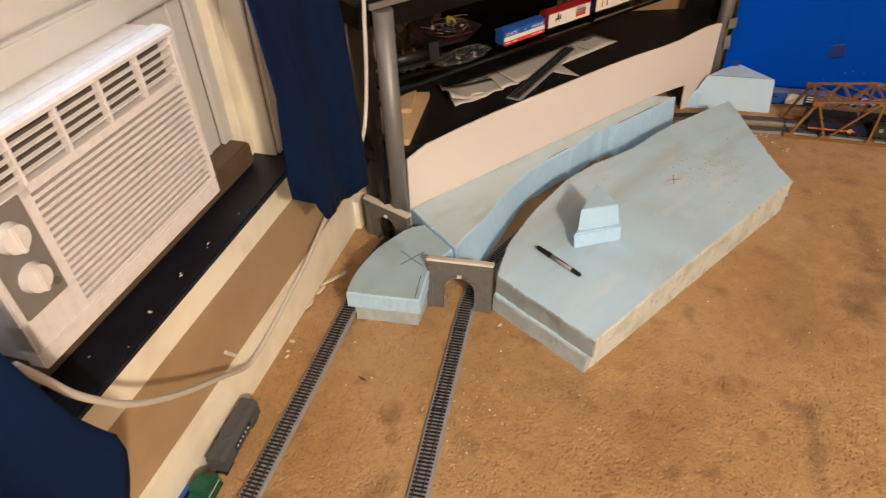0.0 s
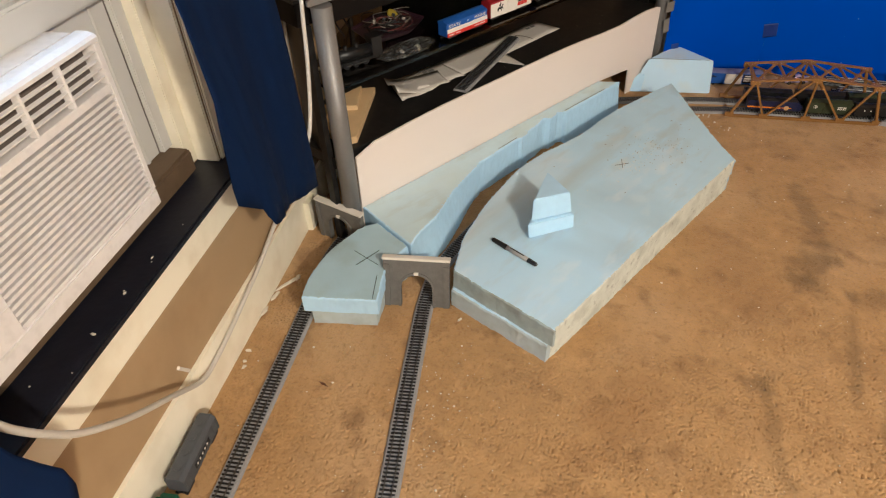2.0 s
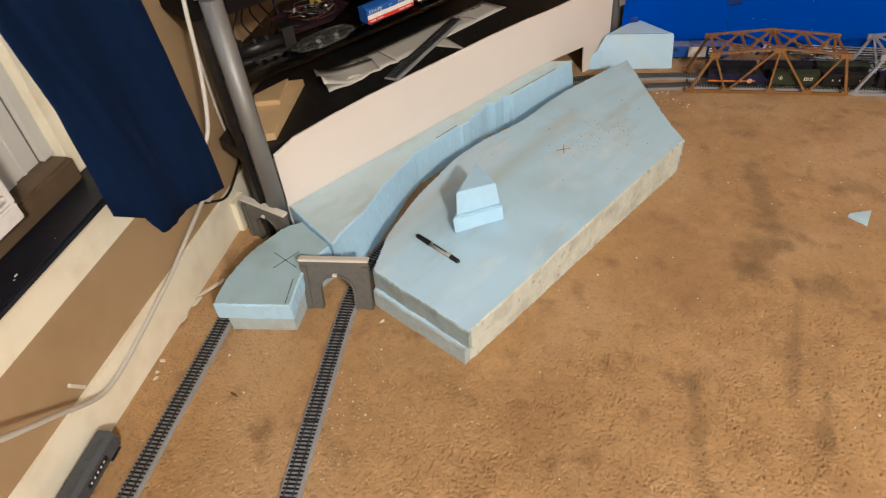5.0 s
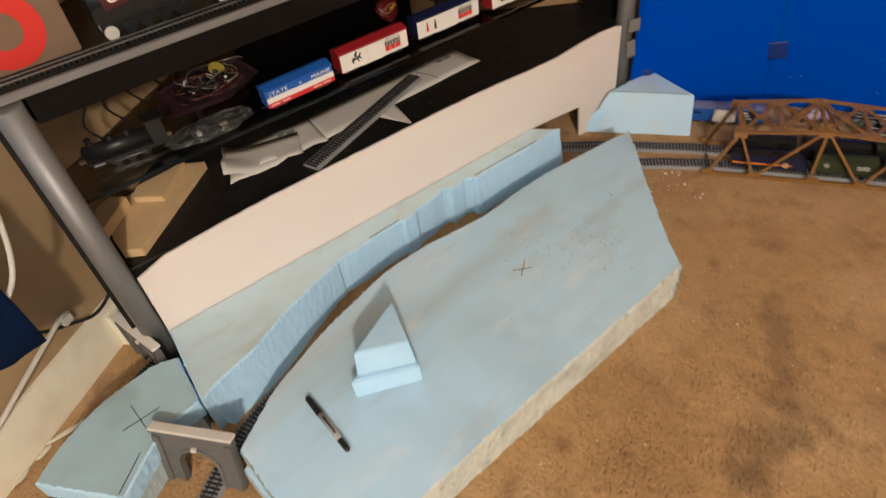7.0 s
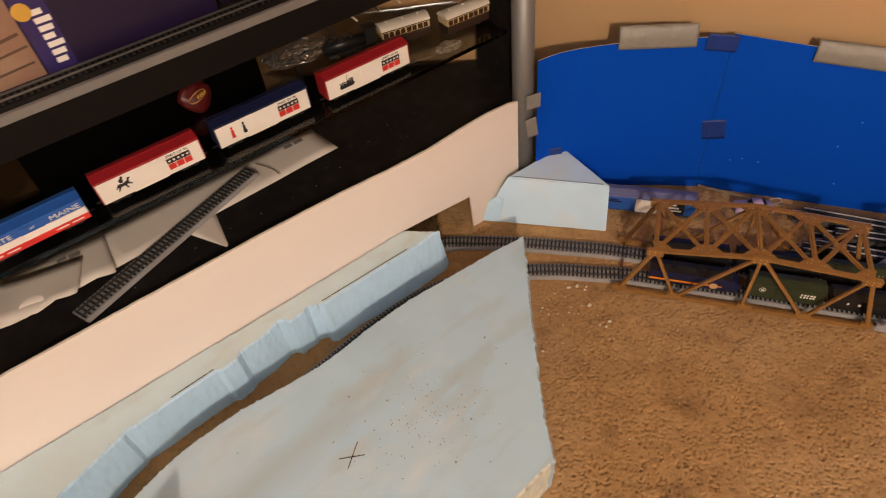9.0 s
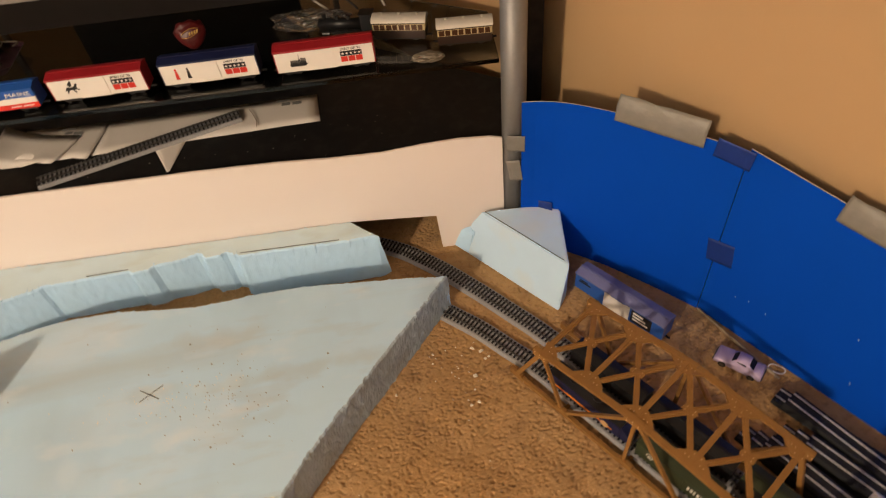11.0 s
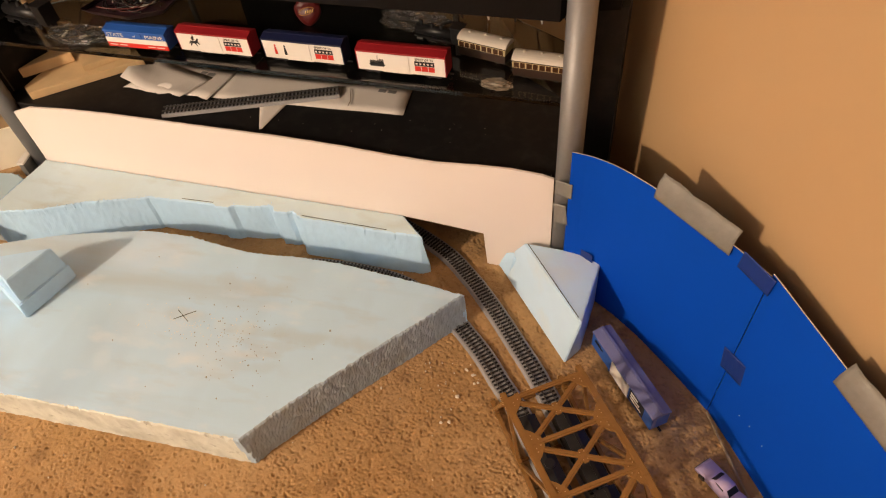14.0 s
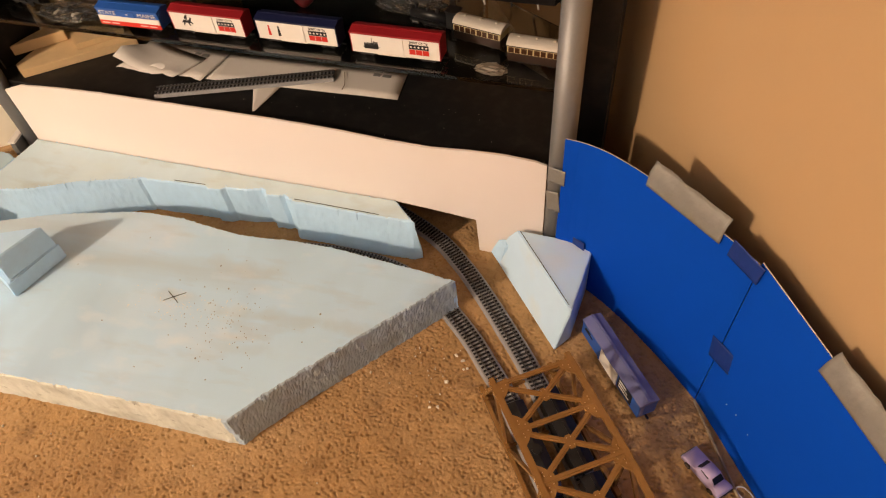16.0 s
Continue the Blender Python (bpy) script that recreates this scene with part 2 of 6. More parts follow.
CURTAIN = mat("navy_cloth", (0.0018, 0.011, 0.046), 0.85, var=0.2, scale=12, bump=0.25, bump_scale=900, spec=0.15)
AC_WHITE = mat("white_plastic", (0.78, 0.75, 0.74), 0.3, var=0.05, scale=20, stain=(0.35, 0.32, 0.3), stain_scale=60, stain_amount=0.2)
AC_GREY = mat("grey_panel_plastic", (0.2, 0.185, 0.175), 0.5, var=0.06, scale=60)
# Dark colour for shade in recess and seam, and for the badge.
DARK = mat("dark_shade_and_badge", (0.13, 0.11, 0.1), 0.8, var=0.3, scale=80)
PORTAL = mat("grey_moulded_plastic", (0.14, 0.135, 0.125), 0.6, var=0.25, scale=80, bump=0.4, bump_scale=300)
PORTAL_CAP = mat("white_cut_edge", (0.75, 0.71, 0.64), 0.6, var=0.06, scale=60)
ROADBED = mat("grey_roadbed", (0.29, 0.285, 0.29), 0.65, var=0.3, scale=500, bump=0.6, bump_scale=700)
TIE = mat("black_ties", (0.012, 0.012, 0.015), 0.55, var=0.3, scale=300)
RAIL = mat("nickel_rail", (0.16, 0.15, 0.14), 0.35, metal=0.9, var=0.1, scale=200)
RIVET = mat("worn_rivet", (0.5, 0.3, 0.12), 0.35, var=0.1, scale=60)
COACH_PANE = mat("brown_coach_window", (0.06, 0.025, 0.012), 0.25, var=0.1)
TAN_FILM = mat("cloudy_film", (0.28, 0.23, 0.17), 0.4, var=0.15, scale=60, transmission=0.4)
# Stacked rails: a pale, less metallic colour paints in their glints.
GLINT_RAIL = mat("glint_pale_rail", (0.64, 0.62, 0.59), 0.3, metal=0.4, var=0.1, scale=200)
BRIDGE_BROWN = mat("rust_brown_plastic", (0.27, 0.135, 0.042), 0.24, var=0.12, scale=60, bump=0.1, bump_scale=400)
BRIDGE_SILVER = mat("silver_grey_plastic", (0.38, 0.38, 0.42), 0.4, metal=0.2, var=0.08, scale=60)
PAPER = mat("white_paper", (0.68, 0.63, 0.58), 0.7, var=0.03, scale=20)
GREY_INK = mat("grey_ink", (0.16, 0.155, 0.15), 0.6, var=0.1)
INK = mat("black_ink", (0.012, 0.012, 0.014), 0.6, var=0.1)
WHITE_INK = mat("white_ink", (0.8, 0.76, 0.7), 0.5, var=0.03)
WOOD = mat("pale_pine", (0.68, 0.48, 0.26), 0.6, var=0.15, scale=18, bump=0.2, bump_scale=80)
CABLE_WHITE = mat("white_cable", (0.6, 0.56, 0.5), 0.45, var=0.05, scale=80)
CABLE_DARK = mat("dark_cable", (0.015, 0.013, 0.012), 0.5, var=0.2, scale=80)
PLASTIC_BLACK = mat("black_plastic", (0.012, 0.012, 0.013), 0.4, var=0.2, scale=120)
RED = mat("red_paint", (0.3, 0.014, 0.02), 0.4, var=0.08, scale=60)
BRIGHT_RED = mat("bright_red_ink", (0.62, 0.03, 0.02), 0.45, var=0.05, scale=60)
NAVY = mat("navy_paint", (0.01, 0.014, 0.055), 0.4, var=0.1, scale=60)
CAR_WHITE = mat("white_car_paint", (0.8, 0.76, 0.7), 0.42, var=0.03, scale=60)
CAR_BLUE = mat("blue_car_paint", (0.02, 0.1, 0.4), 0.42, var=0.06, scale=60)
LAVENDER = mat("lavender_roof_paint", (0.18, 0.19, 0.36), 0.55, var=0.08, scale=60)
OLIVE = mat("olive_green_paint", (0.03, 0.04, 0.018), 0.5, var=0.1, scale=80)
GREEN = mat("dark_green_paint", (0.01, 0.09, 0.05), 0.4, var=0.1, scale=80)
ORANGE = mat("orange_stripe", (0.8, 0.24, 0.01), 0.45, var=0.05)
GREY_CAR = mat("grey_car_paint", (0.075, 0.08, 0.09), 0.55, var=0.12, scale=90)
COACH_ROOF = mat("pale_coach_roof", (0.66, 0.6, 0.52), 0.55, var=0.06, scale=60)
COACH_BROWN = mat("maroon_coach_side", (0.03, 0.014, 0.008), 0.45, var=0.1)
COACH_CREAM = mat("cream_coach_panel", (0.5, 0.4, 0.21), 0.5, var=0.05)
LILAC = mat("lilac_toy_paint", (0.56, 0.45, 0.66), 0.3, var=0.04, coat=0.4)
CARD = mat("brown_cardboard", (0.19, 0.12, 0.075), 0.75, var=0.1, scale=40)
PURPLE = mat("purple_print", (0.012, 0.005, 0.03), 0.35, var=0.15, scale=30)
SANDY_PRINT = mat("sandy_print", (0.26, 0.15, 0.1), 0.4, var=0.25, scale=25, stain=(0.4, 0.3, 0.2), stain_scale=18)
GOLD = mat("gold_print", (0.6, 0.35, 0.05), 0.4, var=0.1)
CLEAR_BAG = mat("clear_bag", (0.85, 0.85, 0.85), 0.1, var=0.0, transmission=0.97)
CHIP = mat("paint_chip", (0.75, 0.68, 0.56), 0.7, var=0.1, scale=100, random_tint=0.1, island=0.15)


# ---------------------------------------------------------------- mesh helpers
def part(name, bm, material, parent=None, label="", smooth=False, at=None):
    me = bpy.data.meshes.new(name)
    bmesh.ops.recalc_face_normals(bm, faces=bm.faces)
    bm.to_mesh(me)
    bm.free()
    for m in material if isinstance(material, (list, tuple)) else (material,):
        me.materials.append(m)
    if smooth:
        for p in me.polygons:
            p.use_smooth = True
    ob = new(name, me)
    if parent is not None:
        ob.parent = parent
    if at is not None:
        ob.matrix_basis = at
    if label:
        ob["label"] = label
    return ob


def thing(name, at, label, category, group="", kind=""):
    return tagged_at(new(name), at, label, category, group, kind)


def tagged_at(ob, at, label, category, group="", kind=""):
    ob.matrix_basis = at
    return tagged(ob, label, category, group, kind)


def box(bm, x0, x1, y0, y1, z0, z1, bevel=0.0, m=None, idx=0):
    mm = Matrix.Translation(((x0 + x1) / 2, (y0 + y1) / 2, (z0 + z1) / 2)) @ Matrix.Diagonal((abs(x1 - x0), abs(y1 - y0), abs(z1 - z0), 1))
    r = bmesh.ops.create_cube(bm, size=1, matrix=(m @ mm) if m else mm)
    faces = list({f for v in r["verts"] for f in v.link_faces})
    if bevel:
        edges = list({e for v in r["verts"] for e in v.link_edges})
        out = bmesh.ops.bevel(bm, geom=edges, offset=bevel, segments=2, affect="EDGES")
        faces = out["faces"]
    if idx:
        for f in faces:
            f.material_index = idx
    return bm


def cyl(bm, p0, p1, r0, r1=None, seg=16, caps=True):
    p0, p1 = Vector(p0), Vector(p1)
    q = (p1 - p0).to_track_quat("Z", "Y").to_matrix().to_4x4()
    bmesh.ops.create_cone(bm, cap_ends=caps, segments=seg, radius1=r0, radius2=r0 if r1 is None else r1, depth=(p1 - p0).length,
                          matrix=Matrix.Translation((p0 + p1) / 2) @ q)
    return bm


def bar(bm, p0, p1, w, h, up=(0, 0, 1)):
    """A square-section bar from p0 to p1: w across, h along up."""
    p0, p1, up = Vector(p0), Vector(p1), Vector(up)
    d = (p1 - p0).normalized()
    s = d.cross(up).normalized()
    u = s.cross(d)
    vs = []
    for p in (p0, p1):
        for a, b in ((-1, -1), (1, -1), (1, 1), (-1, 1)):
            vs.append(bm.verts.new(p + s * a * w / 2 + u * b * h / 2))
    for q in ((0, 1, 2, 3), (7, 6, 5, 4), (0, 4, 5, 1), (1, 5, 6, 2), (2, 6, 7, 3), (3, 7, 4, 0)):
        bm.faces.new([vs[i] for i in q])
    return bm


def B():
    return bmesh.new()


def smooth_path(pts, step=0.01):
    """A Catmull-Rom curve through the points, in even steps."""
    P = [Vector(p) for p in pts]
    P = [P[0] * 2 - P[1]] + P + [P[-1] * 2 - P[-2]]
    out = []
    for i in range(1, len(P) - 2):
        n = max(2, int((P[i + 1] - P[i]).length / step))
        for k in range(n):
            t = k / n
            a, b, c, d = P[i - 1 : i + 3]
            out.append(0.5 * ((2 * b) + (c - a) * t + (2 * a - 5 * b + 4 * c - d) * t * t + (3 * b - a - 3 * c + d) * t ** 3))
    out.append(P[-2])
    return out


def sweep(bm, path, profile, closed_profile=True):
    """Profile points (across, up) carried along a level path."""
    rings = []
    for i, p in enumerate(path):
        d = path[min(i + 1, len(path) - 1)] - path[max(i - 1, 0)]
        s = Vector((d.y, -d.x, 0)).normalized()
        rings.append([bm.verts.new(p + s * a + Vector((0, 0, b))) for a, b in profile])
    n = len(profile)
    for r0, r1 in zip(rings, rings[1:]):
        for k in range(n if closed_profile else n - 1):
            bm.faces.new((r0[k], r0[(k + 1) % n], r1[(k + 1) % n], r1[k]))
    if closed_profile:
        bm.faces.new(rings[0])
        bm.faces.new(rings[-1][::-1])
    return bm


def tube(bm, path, r, seg=8):
    """A round cable along a free path."""
    rings, side = [], None
    for i, p in enumerate(path):
        d = (path[min(i + 1, len(path) - 1)] - path[max(i - 1, 0)]).normalized()
        if side is None:
            side = d.orthogonal().normalized()
        side = (side - d * side.dot(d)).normalized()
        up = d.cross(side)
        rings.append([bm.verts.new(p + (side * math.cos(a) + up * math.sin(a)) * r) for a in [k * 2 * math.pi / seg for k in range(seg)]])
    for r0, r1 in zip(rings, rings[1:]):
        for k in range(seg):
            bm.faces.new((r0[k], r0[(k + 1) % seg], r1[(k + 1) % seg], r1[k]))
    bm.faces.new(rings[0][::-1])
    bm.faces.new(rings[-1])
    return bm


def dense(outline, step=0.008):
    out = []
    for i, p in enumerate(outline):
        a, b = Vector(p), Vector(outline[(i + 1) % len(outline)])
        n = max(1, round((b - a).length / step))
        out += [a.lerp(b, k / n) for k in range(n)]
    return out


def slab(outline, z0, z1, rough=0.0018, round_edge=0.003, flare=None, seed=0, step=0.008, aged=(), sawn=None, ragged=0.0):
    """A hand-cut foam slab: outline of (x, y), uneven sides, softened rim. Material 1 on the sides, others on aged sides (by a test of x, y).
    sawn: a test for the side that a coarse saw has left in slanting ridges; ragged: how far the top rim is torn."""
    bm = B()
    pts = dense(outline, step)
    n = len(pts)
    area = sum(pts[i].x * pts[(i + 1) % n].y - pts[(i + 1) % n].x * pts[i].y for i in range(n))
    if area < 0:
        pts.reverse()
    nrm, run = [], [0.0]
    for i in range(n):
        d = (pts[(i + 1) % n] - pts[i - 1]).normalized()
        nrm.append(Vector((d.y, -d.x)))
        run.append(run[-1] + (pts[(i + 1) % n] - pts[i]).length)
    h = z1 - z0
    levels = [(z0, 0.0)] + [(z0 + h * k / 6, 0.0) for k in range(1, 6)] + [(z1 - round_edge, 0), (z1, -round_edge)]
    rings = []
    for k, (z, off) in enumerate(levels):
        ring = []
        for i, p in enumerate(pts):
            j = noise.noise(Vector((p.x * 90, p.y * 90, z * 60 + seed))) * rough + noise.noise(Vector((p.x * 14, p.y * 14, seed + 9))) * rough * 1.2
            lift = 0.0
            if sawn and sawn(p.x, p.y):
                a = run[i] + (z - z0) * 0.35
                j += noise.noise(Vector((a * 170, z * 22, seed))) * 0.0022 + noise.noise(Vector((a * 420, z * 70, seed + 3))) * 0.0009
            if ragged and k >= len(levels) - 2:
                t = max(0.0, noise.noise(Vector((run[i] * 130, 2.0, seed))) - 0.12)
                j += t * ragged * (1.0 if k == len(levels) - 1 else 0.6)
                if k == len(levels) - 2:
                    lift = noise.noise(Vector((run[i] * 210, 7.0, seed))) * ragged * 0.3
            o = off + j + (flare(p, (z1 - z) / h) if flare else 0)
            q = p + nrm[i] * o
            ring.append(bm.verts.new((q.x, q.y, z + lift)))
        rings.append(ring)
    for r0, r1 in zip(rings, rings[1:]):
        for i in range(n):
            f = bm.faces.new((r0[i], r0[(i + 1) % n], r1[(i + 1) % n], r1[i]))
            f.material_index = 1
            c = f.calc_center_median()
            for test, index in aged:
                if test(c.x, c.y):
                    f.material_index = index
    # the cap follows every bay of the outline
    flat = geometry.delaunay_2d_cdt([v.co.xy for v in rings[-1]], [], [list(range(n))], 1, 1e-7)
    tops = [rings[-1][src[0]] if src else bm.verts.new((*co, z1)) for co, src in zip(flat[0], flat[3])]
    for f in flat[2]:
        bm.faces.new([tops[i] for i in f])
    bm.faces.new(rings[0][::-1])
    return bm


def lettering(name, text, size, material, parent, at, label="", extrude=0.0002, spacing=1.0, width=1.0):
    c = bpy.data.curves.new(name, "FONT")
    c.body, c.size, c.extrude, c.align_x, c.align_y, c.resolution_u = text, size, extrude, "CENTER", "CENTER", 3
    c.space_character = spacing
    ob = bpy.data.objects.new(name, c)
    scene.collection.objects.link(ob)
    dg = bpy.context.evaluated_depsgraph_get()
    me = bpy.data.meshes.new_from_object(ob.evaluated_get(dg))
    bpy.data.objects.remove(ob)
    me.materials.clear()
    me.materials.append(material)
    o = new(name, me)
    o.parent = parent
    o.matrix_basis = at @ Matrix.Diagonal((width, 1, 1, 1))
    if label:
        o["label"] = label
    return o


def hull(pts):
    bm = B()
    vs = [bm.verts.new(p) for p in pts]
    bmesh.ops.convex_hull(bm, input=vs)
    return bm


def chip_mesh(seed, a, b, h):
    rr = random.Random(seed)
    pts = []
    for k in range(6):
        t = 2 * math.pi * k / 6 + rr.uniform(-0.4, 0.4)
        pts.append((a * math.cos(t) * rr.uniform(0.6, 1), b * math.sin(t) * rr.uniform(0.6, 1), 0))
    return hull(pts + [(x * 0.7, y * 0.7, h) for x, y, _ in pts])


ST = pose(-0.3626, 1.2225, 0, 0, 0, 57.0)  # the frame of the television stand: x along its front, y to its back


def st(u, v, z=0.0, turn=0.0):
    return ST @ pose(u, v, z, 0, 0, turn)


# ---------------------------------------------------------------- room
WW = pose(-0.506, 0.92, 0, 0, 0, 4.36) @ Matrix.Diagonal((1.0, 1.009, 1.035, 1))  # frame of the window wall: y along it, x into the room, x = 0 at the baseboard's face
NORTH = 2.53


def structure(name, bm, material, label, category, at=None, smooth=False):
    ob = part(name, bm, material, None, "", smooth, at)
    return tagged(ob, label, category, "", "structure")


bm = B()
nx, ny = 100, 120
x0, x1, y0, y1 = -0.8, 3.3, -2.7, 2.7
def backing(x, y):
    """The carpet's backing lies deeper where the pile itself is built."""
    return -0.0105 if -0.45 < x < 1.32 and 0.26 < y < 2.46 else -0.001


grid = [[bm.verts.new((x0 + (x1 - x0) * i / nx, y0 + (y1 - y0) * j / ny, backing(x0 + (x1 - x0) * i / nx, y0 + (y1 - y0) * j / ny))) for i in range(nx + 1)] for j in range(ny + 1)]
for j in range(ny):
    for i in range(nx):
        bm.faces.new((grid[j][i], grid[j][i + 1], grid[j + 1][i + 1], grid[j + 1][i]))
floor = structure("floor", bm, CARPET, "worn tan-brown cut-pile carpet with dark stains", "floor", smooth=True)


def carpet_pile(x0, x1, y0, y1, step):
    """The trodden pile: a soft uneven nap, broken by many small deep gaps between the tufts."""
    nx, ny = int((x1 - x0) / step), int((y1 - y0) / step)
    gx, gy = np.meshgrid(np.arange(nx) * step + x0, np.arange(ny) * step + y0)
    rng = np.random.RandomState(3)
    n = gx.size
    v = np.stack([gx.ravel(), gy.ravel(), np.zeros(n)], 1)
    v[:, :2] += rng.uniform(-0.3, 0.3, (n, 2)) * step
    gap = np.array([0.75 * noise.noise(Vector((x * 300 - y * 50, y * 190 + x * 30, 2.0))) + 0.5 * noise.noise(Vector((x * 250, y * 250, 11.0))) for x, y, z in v])
    nap = np.array([noise.noise(Vector((x * 15, y * 15, 7.0))) + 0.55 * noise.noise(Vector((x * 75, y * 75, 3.0))) for x, y, z in v])
    t = np.clip((gap - 0.21 + 0.12 * nap) / 0.26, 0, 1)
    v[:, 2] = 0.0004 + 0.0011 * nap + rng.uniform(-0.0004, 0.0004, n) - 0.0059 * t * t * (3 - 2 * t)
    i = (np.arange(ny - 1)[:, None] * nx + np.arange(nx - 1)[None, :]).ravel()[:, None]
    f = np.concatenate([i, i + 1, i + nx + 1, i + nx], 1)
    me = bpy.data.meshes.new("carpet_pile")
    me.from_pydata(v.tolist(), [], f.tolist())
    me.materials.append(CARPET)
    me.polygons.foreach_set("use_smooth", np.ones(len(me.polygons), dtype=bool))
    ob = new("carpet_pile", me)
    ob.parent = floor
    tagged(ob, "", "", "", "stuff")


carpet_pile(-0.49, 1.36, 0.22, 2.49, 0.0022)

def rounded_block(x0, x1, y0, y1, z0, z1):
    """A lump of old paint: a block with knocked-off, uneven edges."""
    bm = box(B(), x0, x1, y0, y1, z0, z1)
    bmesh.ops.subdivide_edges(bm, edges=list(bm.edges), cuts=4, use_grid_fill=True)
    for v in bm.verts:
        v.co += noise.noise_vector(v.co * 60) * 0.003
    return bm



bm = B()
W0, W1, WZ0, WZ1 = -0.74, 0.008, 0.40, 1.75  # window opening in the wall's own frame
for a in ((-3.7, W0, 0, 2.42), (W1, 1.8, 0, 2.42), (W0, W1, 0, WZ0 - 0.02), (W0, W1, WZ1, 2.42)):
    box(bm, -0.165, 0.0, a[0], a[1], a[2], a[3])
structure("wall_west", bm, WALL_WEST, "tan painted wall under and beside the window", "wall", WW)
structure("wall_north", box(B(), -0.9, 3.4, NORTH, NORTH + 0.12, 0, 2.42), WALL, "warm tan painted wall behind the blue backdrop", "wall")
# Unseen closing walls and ceiling, added in greys that shape the fill light.
structure("wall_east", box(B(), 3.2, 3.32, -2.8, NORTH, 0, 2.42), FAR_WALL, "plain grey wall out of view, toned to cut warm bounced light", "wall")
structure("wall_south", box(B(), -0.9, 3.4, -2.8, -2.68, 0, 2.42), FAR_WALL, "plain grey wall out of view, toned to cut warm bounced light", "wall")
structure("ceiling", box(B(), -1.1, 3.5, -2.9, 2.8, 2.42, 2.5), CEIL, "plain grey ceiling out of view, toned to cut warm bounced light", "ceiling")

bm = B()
for i in range(60):
    a, b = -3.6 + 5.2 * i / 60, -3.6 + 5.2 * (i + 1) / 60
    box(bm, 0.0005, 0.01, a, b, 0, 0.115)
bmesh.ops.remove_doubles(bm, verts=bm.verts, dist=1e-5)
structure("baseboard", bm, TRIM, "cream painted baseboard with chipped lower edge", "baseboard", WW)
structure("trim_1", rounded_block(0.0105, 0.026, 0.3, 0.352, 0.0, 0.088), TRIM, "peeling cream paint block at the end of the baseboard", "trim", WW)
structure("baseboard_north", box(B(), -0.55, 3.2, NORTH - 0.014, NORTH - 0.001, 0, 0.13, 0.003), TRIM, "cream painted baseboard", "baseboard")

win = thing("window_1", WW, "cream painted window with a bare panel beside the air conditioner", "window", "", "structure")
part("apron", box(B(), 0.0005, 0.007, -0.82, 0.04, 0.283, 0.384, 0.002), TRIM, win)
part("window_sill", box(B(), -0.05, 0.05, -0.84, 0.06, 0.386, 0.40, 0.003), SILL, win, "black painted deep sill with scuffs")
part("sill_block", box(B(), -0.10, -0.027, -0.735, -0.031, 0.4005, 0.45, 0.006), BROWN_WOOD, win, "worn brown wooden strip")
for x, y, w, h in ((0.026, -0.46, 0.009, 0.007), (0.024, -0.375, 0.006, 0.009), (0.02, -0.37, 0.003, 0.004), (0.022, -0.29, 0.004, 0.009), (0.027, -0.3, 0.002, 0.004), (-0.004, -0.56, 0.004, 0.003), (0.03, -0.2, 0.002, 0.003), (0.04, -0.53, 0.003, 0.002)):
    part("scuff", chip_mesh(int(y * -1000), w * 0.6, h * 0.6, 0.0009), CHIP, win, "chipped paint fleck", at=pose(x, y, 0.4001))
bm = B()
box(bm, 0.0005, 0.008, W1, W1 + 0.06, 0.4005, 1.85, 0.004)
box(bm, 0.0007, 0.013, W1 + 0.058, W1 + 0.105, 0.4005, 1.85, 0.004)
part("casing", bm, TRIM, win)
part("casing", box(B(), 0.0005, 0.008, W0 - 0.08, W0 + 0.003, 0.4005, 1.85, 0.004), TRIM, win)
part("casing", box(B(), 0.0005, 0.009, W0 - 0.1, W1 + 0.1, 1.75, 1.84, 0.004), TRIM, win)
part("jamb", box(B(), -0.15, -0.047, W1 - 0.036, W1 - 0.0005, 0.4005, 1.75, 0.002), TRIM, win)
part("jamb", box(B(), -0.0462, 0.002, W1 - 0.007, W1 - 0.0005, 0.4005, 1.75, 0.002), TRIM, win)
part("jamb", box(B(), -0.15, -0.016, W0 + 0.0005, W0 + 0.03, 0.451, 1.75, 0.002), WINDOW_WHITE, win)
filler = part("filler_panel", box(B(), -0.09, -0.076, -0.235, W1 - 0.037, 0.451, 0.741, 0.002), WINDOW_WHITE, win, "off-white flat side filler panel")
part("panel_step", box(B(), -0.0765, -0.07, -0.235, -0.125, 0.4515, 0.741, 0.0015), WINDOW_WHITE, filler)
part("panel_rib", box(B(), -0.0765, -0.073, -0.102, -0.094, 0.4515, 0.741, 0.001), WINDOW_WHITE, filler)
part("panel_edge", box(B(), -0.0775, -0.066, W1 - 0.066, W1 - 0.0372, 0.451, 0.741, 0.002), WINDOW_WHITE, filler)
# A solid dark strip stands in for the shade in the crack.
part("seam_gap", box(B(), -0.0768, -0.0758, W1 - 0.07, W1 - 0.0662, 0.452, 0.74), DARK, filler, "dark strip standing in for the shaded gap beside the jamb")
rail = part("sash_rail", box(B(), -0.10, -0.05, W0 + 0.031, W1 - 0.037, 0.7425, 0.79, 0.004), WINDOW_WHITE, win, "white lower sash rail")
part("rail_step", box(B(), -0.10, -0.06, W0 + 0.031, W1 - 0.037, 0.7905, 0.84, 0.004), WINDOW_WHITE, rail)
part("sash_rail", box(B(), -0.10, -0.05, W0 + 0.031, W1 - 0.037, 1.68, 1.749, 0.004), WINDOW_WHITE, win)
for s in (W0 + 0.031, W1 - 0.086):
    part("sash_stile", box(B(), -0.099, -0.061, s, s + 0.049, 0.841, 1.679, 0.004), WINDOW_WHITE, win)
